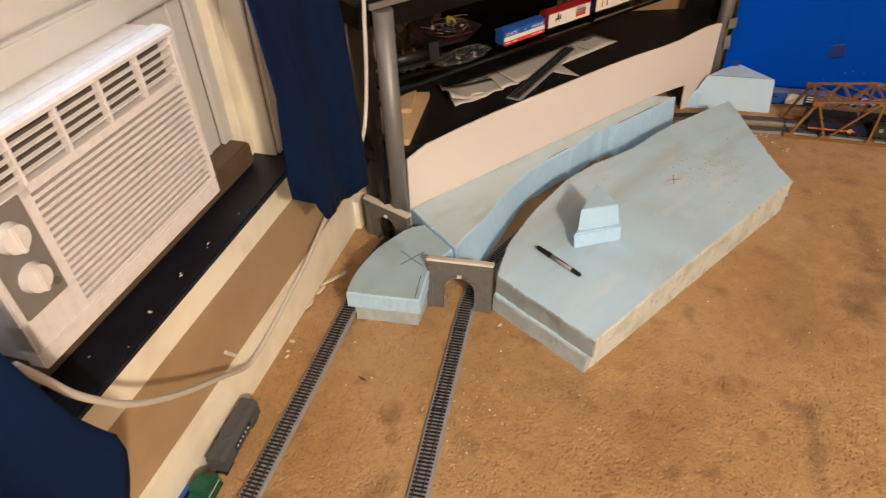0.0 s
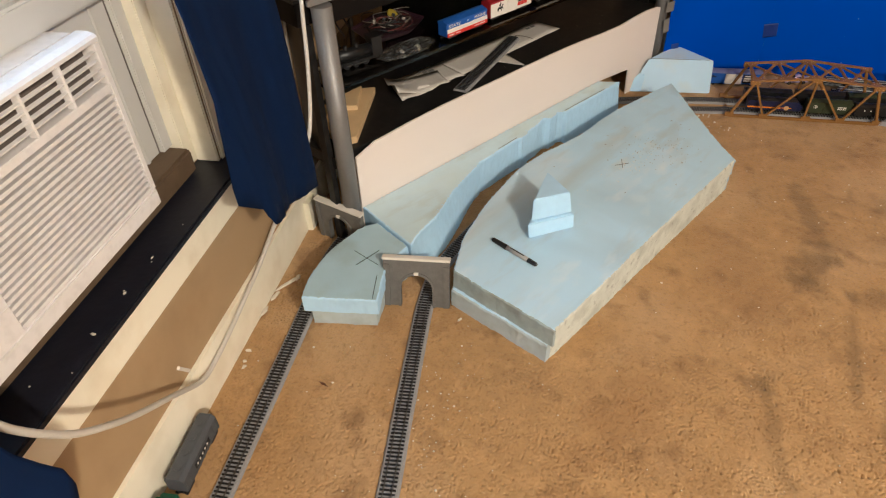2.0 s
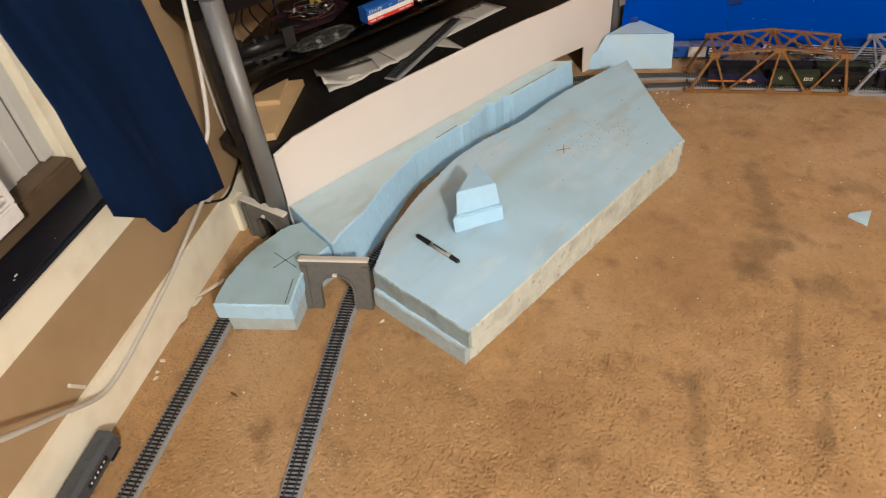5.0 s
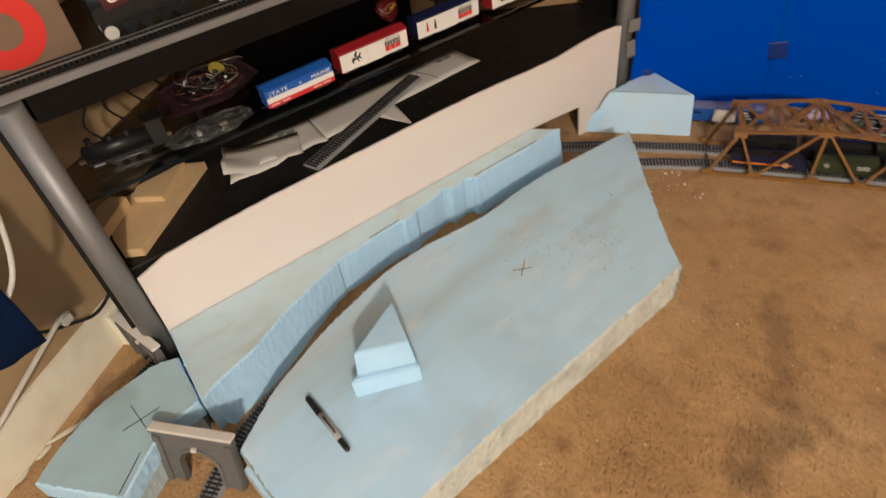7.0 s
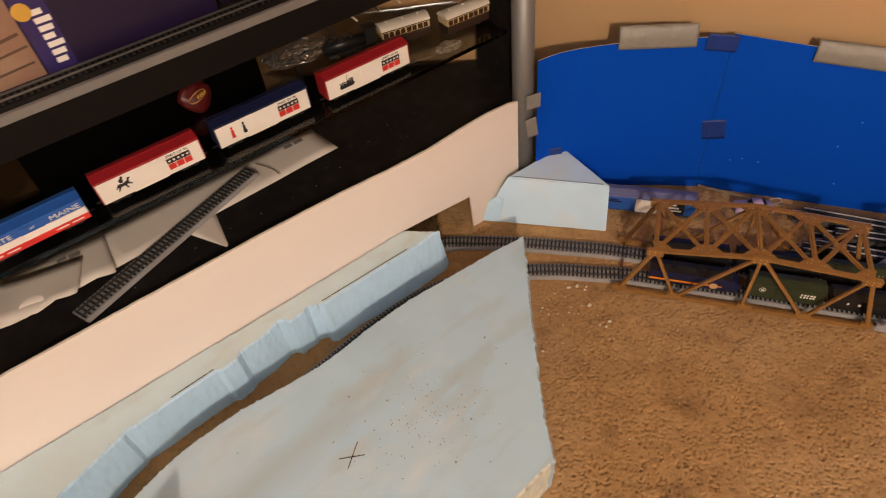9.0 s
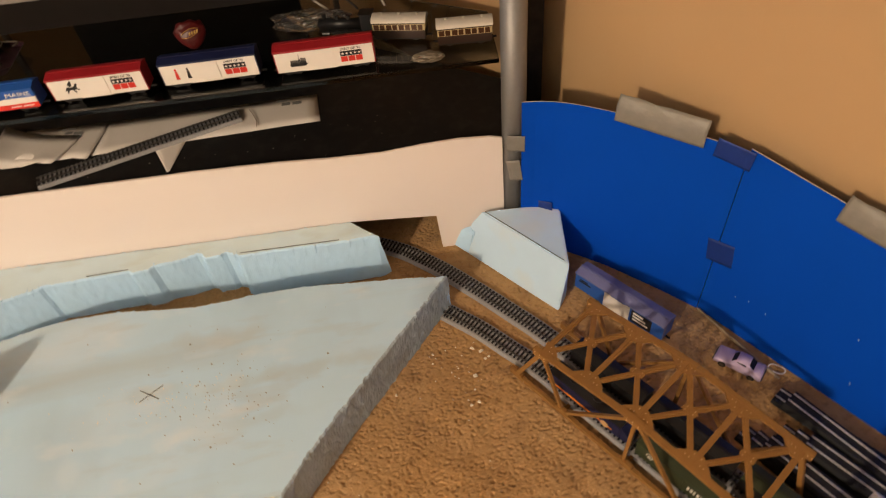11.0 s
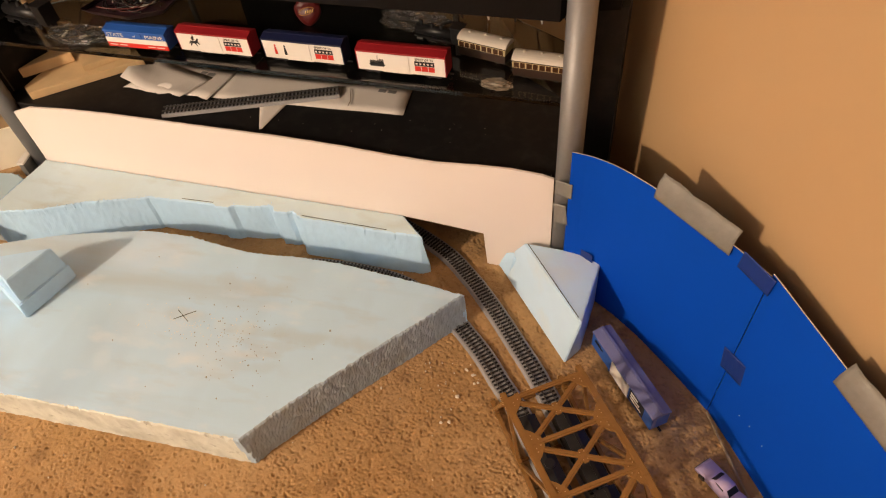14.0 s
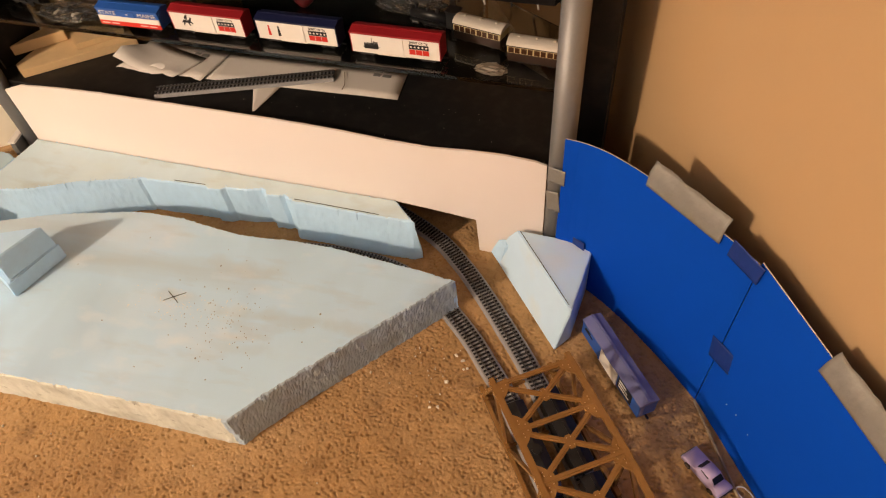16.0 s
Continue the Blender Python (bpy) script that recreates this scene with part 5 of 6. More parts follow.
def coach(at, label):
    ob = thing("coach", at, label, "model coach", "coaches on the glass shelf")
    L, W = 0.098, 0.034
    part("body", box(B(), -L / 2, L / 2, -W / 2, W / 2, 0.0085, 0.038, 0.0006), COACH_BROWN, ob)
    bm = B()
    prof = [(W / 2 * 1.05 * math.cos(a), 0.0385 + 0.0095 * math.sin(a)) for a in [math.pi * k / 10 for k in range(11)]]
    a = [bm.verts.new((-L / 2 - 0.002, y, z)) for y, z in prof]
    b = [bm.verts.new((L / 2 + 0.002, y, z)) for y, z in prof]
    for i in range(11):
        bm.faces.new((a[i], a[(i + 1) % 11], b[(i + 1) % 11], b[i]))
    bm.faces.new(a[::-1])
    bm.faces.new(b)
    part("roof", bm, COACH_ROOF, ob, "pale arched roof")
    part("panel_band", box(B(), -L / 2 - 0.0003, L / 2 + 0.0003, -W / 2 - 0.0004, W / 2 + 0.0004, 0.0245, 0.036), COACH_CREAM, ob, "cream upper panels")
    for k in range(8):
        x = -L / 2 + 0.0075 + k * (L - 0.015) / 7
        for s in (-1, 1):
            part("window", box(B(), x - 0.0052, x + 0.0048 - 0.0012 * (k % 2), s * (W / 2 + 0.0006) - 0.0004, s * (W / 2 + 0.0006) + 0.0004, 0.0255, 0.0352), COACH_PANE, ob)
    for k in range(3):
        part("vent", cyl(B(), (-L / 3 + k * L / 3, 0, 0.0475), (-L / 3 + k * L / 3, 0, 0.0505), 0.0025, None, 10), COACH_ROOF, ob)
    part("underframe", box(B(), -L / 2 + 0.001, L / 2 - 0.001, -W / 2 + 0.002, W / 2 - 0.002, 0.006, 0.0084), PLASTIC_BLACK, ob)
    for x in (-L / 2 + 0.02, L / 2 - 0.02):
        for y in (-0.0083, 0.0083):
            part("wheel", cyl(B(), (x, y - 0.0012, 0.0062), (x, y + 0.0012, 0.0062), 0.0062, None, 18), PLASTIC_BLACK, ob)
    for s in (-1, 1):
        part("coupler", box(B(), s * (L / 2 + 0.004) - 0.005, s * (L / 2 + 0.004) + 0.005, -0.002, 0.002, 0.006, 0.009, 0.0005), PLASTIC_BLACK, ob)


coach(st(1.168, 0.137, GLASS, -13), "brown and cream model coach with a pale arched roof")
coach(st(1.283, 0.092, GLASS, -4), "brown and cream model coach with a pale arched roof")

RAILTOP = 0.0128
# cars standing in the bridges
loco = thing("diesel_locomotive", BRIDGE @ pose(0.142, 0.0365, RAILTOP), "dark navy model diesel locomotive with an orange stripe", "model locomotive")
part("body", box(B(), -0.086, 0.07, -0.0165, 0.0165, 0.0105, 0.044, 0.002), NAVY, loco)
part("nose", hull([(0.07, y, z) for y in (-0.0155, 0.0155) for z in (0.0105, 0.042)] + [(0.087, y, z) for y in (-0.012, 0.012) for z in (0.0105, 0.027)]), NAVY, loco)
part("roof", gable(B(), 0.15, 0.03, 0.0435, 0.0445, 0.049), PLASTIC_BLACK, loco, at=pose(-0.008, 0, 0))
part("stripe", box(B(), -0.086, 0.02, -0.0169, -0.0163, 0.0175, 0.0225), ORANGE, loco, "orange stripe")
part("emblem", cyl(B(), (0.038, -0.0171, 0.021), (0.038, -0.0164, 0.021), 0.0078, None, 20), mat("tan_emblem", (0.6, 0.36, 0.16), 0.5), loco, "tan round emblem")
part("emblem_wing", box(B(), 0.022, 0.054, -0.0169, -0.0164, 0.0195, 0.0225), ORANGE, loco)
part("fan", cyl(B(), (-0.04, 0, 0.049), (-0.04, 0, 0.0515), 0.009, None, 18), PLASTIC_BLACK, loco)
part("fan", cyl(B(), (0.01, 0, 0.049), (0.01, 0, 0.0515), 0.009, None, 18), PLASTIC_BLACK, loco)
part("underframe", box(B(), -0.084, 0.08, -0.014, 0.014, 0.008, 0.0104), PLASTIC_BLACK, loco)
for x in (-0.055, 0.05):
    truck(loco, x)
olive = boxcar(BRIDGE @ pose(0.31, 0.0365, RAILTOP), 0.135, OLIVE, OLIVE, "dull olive green model boxcar with white markings", H=0.037)
bm = cyl(B(), (-0.042, -0.0181, 0.033), (-0.042, -0.0176, 0.033), 0.0062, None, 20)
part("emblem_disc", bm, WHITE_INK, olive)
part("emblem_disc", cyl(B(), (-0.042, -0.0183, 0.033), (-0.042, -0.0176, 0.033), 0.0053, None, 20), OLIVE, olive)
bm = B()
star(bm, -0.042, 0.033, 0.0045, -0.0186)
part("emblem_star", bm, WHITE_INK, olive)
for k, w in enumerate((0.0035, 0.004, 0.003, 0.004, 0.0035)):
    side_box(olive, "print_mark", 0.026 + k * 0.0055, 0.026 + k * 0.0055 + w, 0.0325, 0.0365, WHITE_INK, lift=0.0007)
    side_box(olive, "print_mark", 0.026 + k * 0.0055, 0.026 + k * 0.0055 + w * 0.9, 0.0265, 0.0302, WHITE_INK, lift=0.0007)
black_car = boxcar(BRIDGE @ pose(0.462, 0.0365, RAILTOP), 0.14, PLASTIC_BLACK, PLASTIC_BLACK, "black model freight car with white letters", H=0.03)
for k in range(5):
    side_box(black_car, "print_mark", -0.045 + k * 0.019, -0.041 + k * 0.019, 0.026, 0.031, WHITE_INK, lift=0.0007)
boxcar(BRIDGE @ pose(0.617, 0.0365, RAILTOP), 0.14, PLASTIC_BLACK, NAVY, "black model freight car in the silver bridge", H=0.036)
boxcar(BRIDGE @ pose(0.13, 0.0997, RAILTOP), 0.15, PLASTIC_BLACK, PLASTIC_BLACK, "black model freight car on the rear track", H=0.034)
boxcar(BRIDGE @ pose(0.295, 0.0997, RAILTOP), 0.15, PLASTIC_BLACK, PLASTIC_BLACK, "black model freight car on the rear track", H=0.036)
boxcar(BRIDGE @ pose(0.46, 0.0997, RAILTOP), 0.15, PLASTIC_BLACK, OLIVE, "black model freight car on the rear track", H=0.036)

bc = boxcar(pose(0.673, 2.372, 0.0, 0, 0, 5.5), 0.2, CAR_BLUE, LAVENDER, "blue model boxcar with a lavender roof and a white door panel", H=0.043, W=0.037)
side_box(bc, "white_panel", -0.03, 0.028, 0.0115, 0.049, CAR_WHITE, 0.037, 0.0019, "white door panel")
side_box(bc, "print_panel", 0.032, 0.076, 0.016, 0.047, INK, 0.037, 0.0007)
for k in range(3):
    side_box(bc, "print_mark", 0.036, 0.07 - 0.006 * k, 0.022 + k * 0.0085, 0.0265 + k * 0.0085, WHITE_INK, 0.037, 0.0011)
side_box(bc, "print_mark", -0.09, -0.062, 0.034, 0.0375, INK, 0.037, 0.0008)
side_box(bc, "print_mark", -0.088, -0.07, 0.0395, 0.0425, INK, 0.037, 0.0008)


def toy_car():
    ob = thing("toy_car", pose(0.897, 2.428, 0.0, 0, 0, 14), "lilac die-cast toy sedan on the carpet", "toy car")
    bm = B()
    prof = [(-0.041, 0.008), (-0.041, 0.0165), (-0.036, 0.019), (-0.02, 0.0205), (-0.0125, 0.021), (-0.004, 0.0305), (0.014, 0.031), (0.025, 0.0225), (0.038, 0.0205), (0.042, 0.016), (0.042, 0.008)]
    n = len(prof)
    rings = []
    for y, k in ((-0.0165, 0.86), (-0.015, 1.0), (0.015, 1.0), (0.0165, 0.86)):
        rings.append([bm.verts.new((x, y * (0.78 if z > 0.022 else 1.0), 0.008 + (z - 0.008) * k)) for x, z in prof])
    for r0, r1 in zip(rings, rings[1:]):
        for i in range(n):
            bm.faces.new((r0[i], r0[(i + 1) % n], r1[(i + 1) % n], r1[i]))
    bm.faces.new(rings[0][::-1])
    bm.faces.new(rings[-1])
    bmesh.ops.subdivide_edges(bm, edges=[e for e in bm.edges if e.calc_length() > 0.012], cuts=1)
    part("body", bm, LILAC, ob, smooth=True)
    part("windscreen", hull([(-0.0128, y, 0.0222) for y in (-0.0105, 0.0105)] + [(-0.0058, y, 0.0300) for y in (-0.0095, 0.0095)] + [(-0.0118, y, 0.0222) for y in (-0.0105, 0.0105)] + [(-0.0062, y * 1, 0.0306) for y in (-0.0095, 0.0095)]), PLASTIC_BLACK, ob, "dark windscreen")
    part("rear_window", hull([(0.0245, y, 0.0235) for y in (-0.0105, 0.0105)] + [(0.0165, y, 0.0302) for y in (-0.0095, 0.0095)] + [(0.0254, y, 0.0238) for y in (-0.0105, 0.0105)] + [(0.017, y, 0.0309) for y in (-0.0095, 0.0095)]), PLASTIC_BLACK, ob)
    for s in (-1, 1):
        part("side_window", box(B(), -0.004, 0.013, s * 0.0124 - 0.0006, s * 0.0124 + 0.0006, 0.0232, 0.0288, 0.0004), PLASTIC_BLACK, ob)
    for x in (-0.025, 0.026):
        for s in (-1, 1):
            w = part("wheel", cyl(B(), (x, s * 0.0125, 0.0068), (x, s * 0.0168, 0.0068), 0.0068, None, 18), PLASTIC_BLACK, ob)
            part("hub", cyl(B(), (x, s * 0.0168, 0.0068), (x, s * 0.0174, 0.0068), 0.0036, None, 14), RAIL, w)
    for s in (-1, 1):
        part("headlight", cyl(B(), (-0.0412, s * 0.011, 0.0145), (-0.0425, s * 0.011, 0.0145), 0.0022, None, 12), RAIL, ob)
    part("bumper", box(B(), -0.0435, -0.0415, -0.0155, 0.0155, 0.0085, 0.0115, 0.0006), RAIL, ob)
    part("bumper", box(B(), 0.042, 0.0438, -0.0155, 0.0155, 0.0085, 0.0115, 0.0006), RAIL, ob)


toy_car()

ring = thing("plastic_ring", pose(0.945, 2.472, 0.003, 0, 0, 20), "loop of clear plastic tie on the carpet", "plastic loop")
part("loop", tube(B(), [Vector((0.014 * math.cos(a) * (1 + 0.1 * math.sin(2 * a)), 0.009 * math.sin(a), 0.001 * math.sin(3 * a))) for a in [2 * math.pi * k / 30 for k in range(31)]], 0.0013), mat("clear_loop", (0.75, 0.72, 0.68), 0.25, var=0.02), ring)

edge = thing("card_strip", pose(0.774, 2.472, 0.0, 0, 0, -1), "pale raw card edge curling at the backdrop's foot", "card strip")
part("strip", hull([(0, 0.003, 0.008), (0, 0.005, 0.008), (0.185, -0.012, -0.002), (0.185, -0.0085, -0.002), (0.0, 0.003, 0.013), (0.0, 0.005, 0.013), (0.185, -0.011, 0.004), (0.185, -0.0085, 0.004)]), mat("raw_card_edge", (0.4, 0.31, 0.2), 0.8, var=0.15, scale=40), edge)

# grey hopper, green engine and a blue scrap by the window wall
hopper = thing("hopper_car", pose(-0.43, 0.504, 0.0, 0, 0, 97), "grey covered model hopper car beside the baseboard", "model hopper")
part("body", soften(hull([(x, y, z) for x in (-0.071, 0.071) for y, z in ((-0.019, 0.02), (0.019, 0.02), (-0.019, 0.052), (0.019, 0.052), (-0.012, 0.06), (0.012, 0.06))]), 0.001), GREY_CAR, hopper)
for k in range(9):
    for s in (-1, 1):
        part("rib", box(B(), -0.066 + k * 0.0165 - 0.0008, -0.066 + k * 0.0165 + 0.0008, s * 0.0195 - 0.0008, s * 0.0195 + 0.0008, 0.021, 0.052), GREY_CAR, hopper)
for k in range(3):
    part("bay", hull([(-0.045 + k * 0.045 + dx, dy, z) for dx, dy, z in ((-0.018, -0.016, 0.02), (0.018, -0.016, 0.02), (-0.018, 0.016, 0.02), (0.018, 0.016, 0.02), (-0.005, -0.008, 0.007), (0.005, -0.008, 0.007), (-0.005, 0.008, 0.007), (0.005, 0.008, 0.007))]), GREY_CAR, hopper)
for k in range(4):
    part("hatch", cyl(B(), (-0.048 + k * 0.032, 0, 0.06), (-0.048 + k * 0.032, 0, 0.0625), 0.007, None, 16), GREY_CAR, hopper)
for x in (-0.054, 0.054):
    truck(hopper, x)
part("print_panel", box(B(), -0.03, 0.03, -0.0202, -0.0196, 0.031, 0.043), INK, hopper)
for k in range(5):
    part("print_mark", box(B(), -0.024 + k * 0.0104, -0.02 + k * 0.0104, -0.0206, -0.02, 0.035, 0.04), WHITE_INK, hopper)
green = thing("green_locomotive", pose(-0.41, 0.341, 0.0, 0, 0, 97), "dark green model locomotive beside the baseboard", "model locomotive")
part("body", box(B(), -0.075, 0.075, -0.0165, 0.0165, 0.0105, 0.046, 0.002), GREEN, green)
part("cab", box(B(), 0.03, 0.062, -0.017, 0.017, 0.0465, 0.056, 0.0015), GREEN, green)
part("underframe", box(B(), -0.078, 0.078, -0.015, 0.015, 0.0075, 0.0104), PLASTIC_BLACK, green)
part("grab_rail", bar(B(), (-0.07, -0.018, 0.035), (0.07, -0.018, 0.035), 0.001, 0.001), WHITE_INK, green)
for x in (-0.05, 0.05):
    truck(green, x)
scrap = thing("blue_box", pose(-0.456, 0.348, 0.0, 0, 0, 94), "small blue card box beside the baseboard", "card box")
part("box", box(B(), -0.04, 0.04, -0.012, 0.012, 0, 0.03, 0.001), CAR_BLUE, scrap)


# ---------------------------------------------------------------- things on the stand
SHELF = 0.265


def sheet(name, pts, z, label, category, material=PAPER, curl=0.0, marks=(), ragged=0.0):
    """A thin sheet on the shelf: four corners (u, v); one short side may curl up."""
    ob = thing(name, ST @ pose(0, 0, z), label, category)
    a, b, c, d = [Vector((u, v, 0)) for u, v in pts]
    bm = B()
    n = 16
    g = []
    for side in (0, 1):
        rows = []
        for i in range(n + 1):
            row = []
            for j in range(5):
                s, t = i / n, j / 4
                p = a.lerp(b, s).lerp(d.lerp(c, s), t)
                if ragged:
                    p.y += (1 - t) ** 2 * ragged * (noise.noise(Vector((s * 7, 3, 1))) + 0.5 * noise.noise(Vector((s * 19, 8, 1))))
                p.z = (1 - t) ** 3 * ragged * (0.8 + 0.8 * math.sin(s * 9)) + 0.0006 + side * 0.0005 + curl * max(0, 0.45 - s) ** 2 * 5 * (1 + 0.6 * math.sin(t * 6)) + 0.0009 * (1 + noise.noise(p * 14))
                row.append(bm.verts.new(p))
            rows.append(row)
        g.append(rows)
    for side in (0, 1):
        for i in range(n):
            for j in range(4):
                bm.faces.new((g[side][i][j], g[side][i + 1][j], g[side][i + 1][j + 1], g[side][i][j + 1]))
    for i in range(n):
        for j in (0, 4):
            bm.faces.new((g[0][i][j], g[0][i + 1][j], g[1][i + 1][j], g[1][i][j]))
    for j in range(4):
        for i in (0, n):
            bm.faces.new((g[0][i][j], g[0][i][j + 1], g[1][i][j + 1], g[1][i][j]))
    part("page", bm, material, ob, smooth=True)
    for u, v, w, h, turn in marks:
        part("print_mark", box(B(), -w / 2, w / 2, -h / 2, h / 2, 0.0032, 0.0036), GREY_INK, ob, at=pose(u, v, 0, 0, 0, turn))
    return ob


sheet("paper_sheet", [(0.5, 0.12), (0.975, 0.141), (0.964, 0.242), (0.49, 0.234)], SHELF, "large white paper sheet lying on the black shelf", "paper", marks=((0.892, 0.23, 0.032, 0.006, 1), (0.898, 0.217, 0.018, 0.011, 1), (0.922, 0.217, 0.02, 0.011, 1)))
sheet("paper_sheet", [(0.335, 0.135), (0.5, 0.104), (0.512, 0.232), (0.33, 0.236)], SHELF + 0.002, "white paper sheet with a small printed label", "paper", ragged=0.003, marks=((0.427, 0.2205, 0.03, 0.006, -2), (0.43, 0.207, 0.016, 0.009, -2), (0.452, 0.203, 0.02, 0.012, -2)))
sheet("paper_sheet", [(0.258, 0.118), (0.432, 0.097), (0.464, 0.19), (0.296, 0.232)], SHELF + 0.0045, "bent white paper sheet with a curled corner on others", "paper", curl=0.022, ragged=0.005)
sheet("paper_sheet", [(0.262, 0.108), (0.4, 0.113), (0.42, 0.185), (0.305, 0.21)], SHELF + 0.0008, "crumpled white paper sheet under another on the shelf", "paper", curl=0.004, ragged=0.004)
sheet("paper_scrap", [(0.635, 0.112), (0.676, 0.032), (0.681, 0.034), (0.697, 0.132)], SHELF + 0.001, "torn white paper corner under the loose track", "paper")
twig = thing("wire_offcut", ST @ pose(0.82, 0.175, SHELF + 0.004), "thin brown wire offcut on the paper", "wire")
part("wire", tube(B(), [Vector(p) for p in ((0, 0.035, 0.001), (0.012, 0.01, 0.002), (0.02, -0.01, 0.001), (0.022, -0.03, 0.001))], 0.0008), BROWN_WOOD, twig)


def loose_track():
    a, b = ST @ Vector((0.42, 0.044, 0)), ST @ Vector((0.802, 0.193, 0))
    track([(a.x, a.y), tuple(a.lerp(b, 0.5).xy), (b.x, b.y)], SHELF + 0.003, "loose straight grey roadbed track lying on papers", 0.6, "")


loose_track()
a, b = ST @ Vector((-0.04, 0.032, 0)), ST @ Vector((1.32, 0.032, 0))
track([(a.x, a.y), tuple(a.lerp(b, 0.5).xy), (b.x, b.y)], 0.6465, "straight dark-bedded model track along the stand's top shelf", 0.24, "track along the top shelf", FASCIA)


def prism(pts, z0, z1, bevel=0.0015):
    bm = B()
    lo = [bm.verts.new((u, v, z0)) for u, v in pts]
    hi = [bm.verts.new((u, v, z1)) for u, v in pts]
    bm.faces.new(lo[::-1])
    bm.faces.new(hi)
    n = len(pts)
    for i in range(n):
        bm.faces.new((lo[i], lo[(i + 1) % n], hi[(i + 1) % n], hi[i]))
    bmesh.ops.bevel(bm, geom=list(bm.edges), offset=bevel, segments=2, affect="EDGES")
    return bm


plank = thing("wood_offcut", ST @ pose(0, 0, SHELF), "pale pine offcut board on the black shelf", "wood offcut")
part("board", prism([(0.048, 0.028), (0.014, 0.05), (0.012, 0.1), (0.03, 0.205), (0.2, 0.252), (0.25, 0.215)], 0, 0.02), WOOD, plank)
block = thing("wood_offcut", ST @ pose(0, 0, SHELF + 0.0205), "pale pine block lying across another board", "wood offcut")
part("block", prism([(-0.014, 0.08), (0.073, 0.174), (0.045, 0.2), (0.012, 0.18), (-0.002, 0.13)], 0, 0.026), WOOD, block)
block = thing("wood_offcut", ST @ pose(0, 0, SHELF + 0.0205), "small pale pine wedge on the board", "wood offcut")
part("block", prism([(0.083, 0.178), (0.132, 0.137), (0.212, 0.226), (0.1, 0.215)], 0, 0.014), WOOD, block)

tray = thing("cable_tray", ST @ pose(0.31, 0.215, GLASS, 0, 0, 8), "shallow dark purple tray full of tangled wires and small parts", "tray")
bm = B()
rim = [(-0.115, -0.05), (0.02, -0.082), (0.105, -0.05), (0.11, 0.05), (0.03, 0.085), (-0.08, 0.06)]
low = [bm.verts.new((x * 0.8, y * 0.8, 0.0005)) for x, y in rim]
high = [bm.verts.new((x, y, 0.02)) for x, y in rim]
bed = [bm.verts.new((x * 0.93, y * 0.93, 0.012)) for x, y in rim]
bm.faces.new(low[::-1])
bm.faces.new(bed)
for i in range(6):
    j = (i + 1) % 6
    bm.faces.new((low[i], low[j], high[j], high[i]))
    bm.faces.new((high[i], high[j], bed[j], bed[i]))
bmesh.ops.bevel(bm, geom=list(bm.edges), offset=0.0025, segments=2, affect="EDGES")
part("tray", bm, mat("dark_purple_plastic", (0.035, 0.014, 0.022), 0.28, var=0.25, scale=60, bump=0.3, bump_scale=60), tray)
part("label_disc", cyl(B(), (0.045, 0.02, 0.026), (0.046, 0.017, 0.03), 0.017, None, 24), mat("yellow_print", (0.5, 0.38, 0.05), 0.45), tray, "yellow disc")
r = random.Random(11)
WIRES = (CABLE_DARK, PLASTIC_BLACK, mat("red_wire", (0.12, 0.03, 0.025), 0.4), GREY_CAR, mat("bare_wire", (0.4, 0.36, 0.3), 0.35, metal=0.6))
for k in range(26):
    R, ph, zz = 0.02 + 0.05 * r.random(), r.random() * 6.3, 0.014 + 0.018 * r.random()
    cx, cy, flat, turn = r.uniform(-0.035, 0.035), r.uniform(-0.02, 0.02), r.uniform(0.35, 0.8), r.uniform(0, 3)
    m = Matrix.Rotation(turn, 3, "Z")
    path = [m @ Vector((R * math.cos(a + ph) * (1 + 0.2 * math.sin(2 * a)), flat * R * math.sin(a + ph), 0)) + Vector((cx, cy, zz + 0.006 * math.sin(2 * a + k))) for a in [2 * math.pi * q / 22 for q in range(r.randint(12, 21))]]
    part("wire", tube(B(), path, 0.0009 + 0.0009 * r.random(), 6), WIRES[k % 5], tray, smooth=True)
for k in range(9):
    part("small_part", box(B(), -0.006, 0.006, -0.0035, 0.0035, 0, 0.005, 0.001), (PLASTIC_BLACK, CABLE_WHITE, GREY_CAR)[k % 3], tray, at=pose(r.uniform(-0.06, 0.06), r.uniform(-0.035, 0.035), 0.02 + 0.012 * r.random(), r.uniform(-40, 40), r.uniform(-40, 40), r.uniform(0, 180)))

bag = thing("clear_bag", ST @ pose(0.26, 0.07, GLASS), "crumpled clear plastic bag with small parts", "plastic bag")
bm = B()
bmesh.ops.create_icosphere(bm, subdivisions=4, radius=1.0)
for v in bm.verts:
    d = 1 + 0.25 * noise.noise(v.co * 2.3) + 0.12 * noise.noise(v.co * 6)
    v.co = Vector((v.co.x * 0.082 * d, v.co.y * 0.036 * d, max(0.0, (v.co.z + 0.55) * 0.011 * d)))
part("film", bm, CLEAR_BAG, bag)
for k in range(8):
    x, y = -0.055 + 0.016 * k, 0.012 * math.sin(k * 2.1)
    part("small_part", box(B(), -0.008, 0.008, -0.004, 0.004, 0.001, 0.007, 0.001), (GREY_CAR, PLASTIC_BLACK, CABLE_WHITE)[k % 3], bag, at=pose(x, y, 0.002, 0, 0, 40 * k))


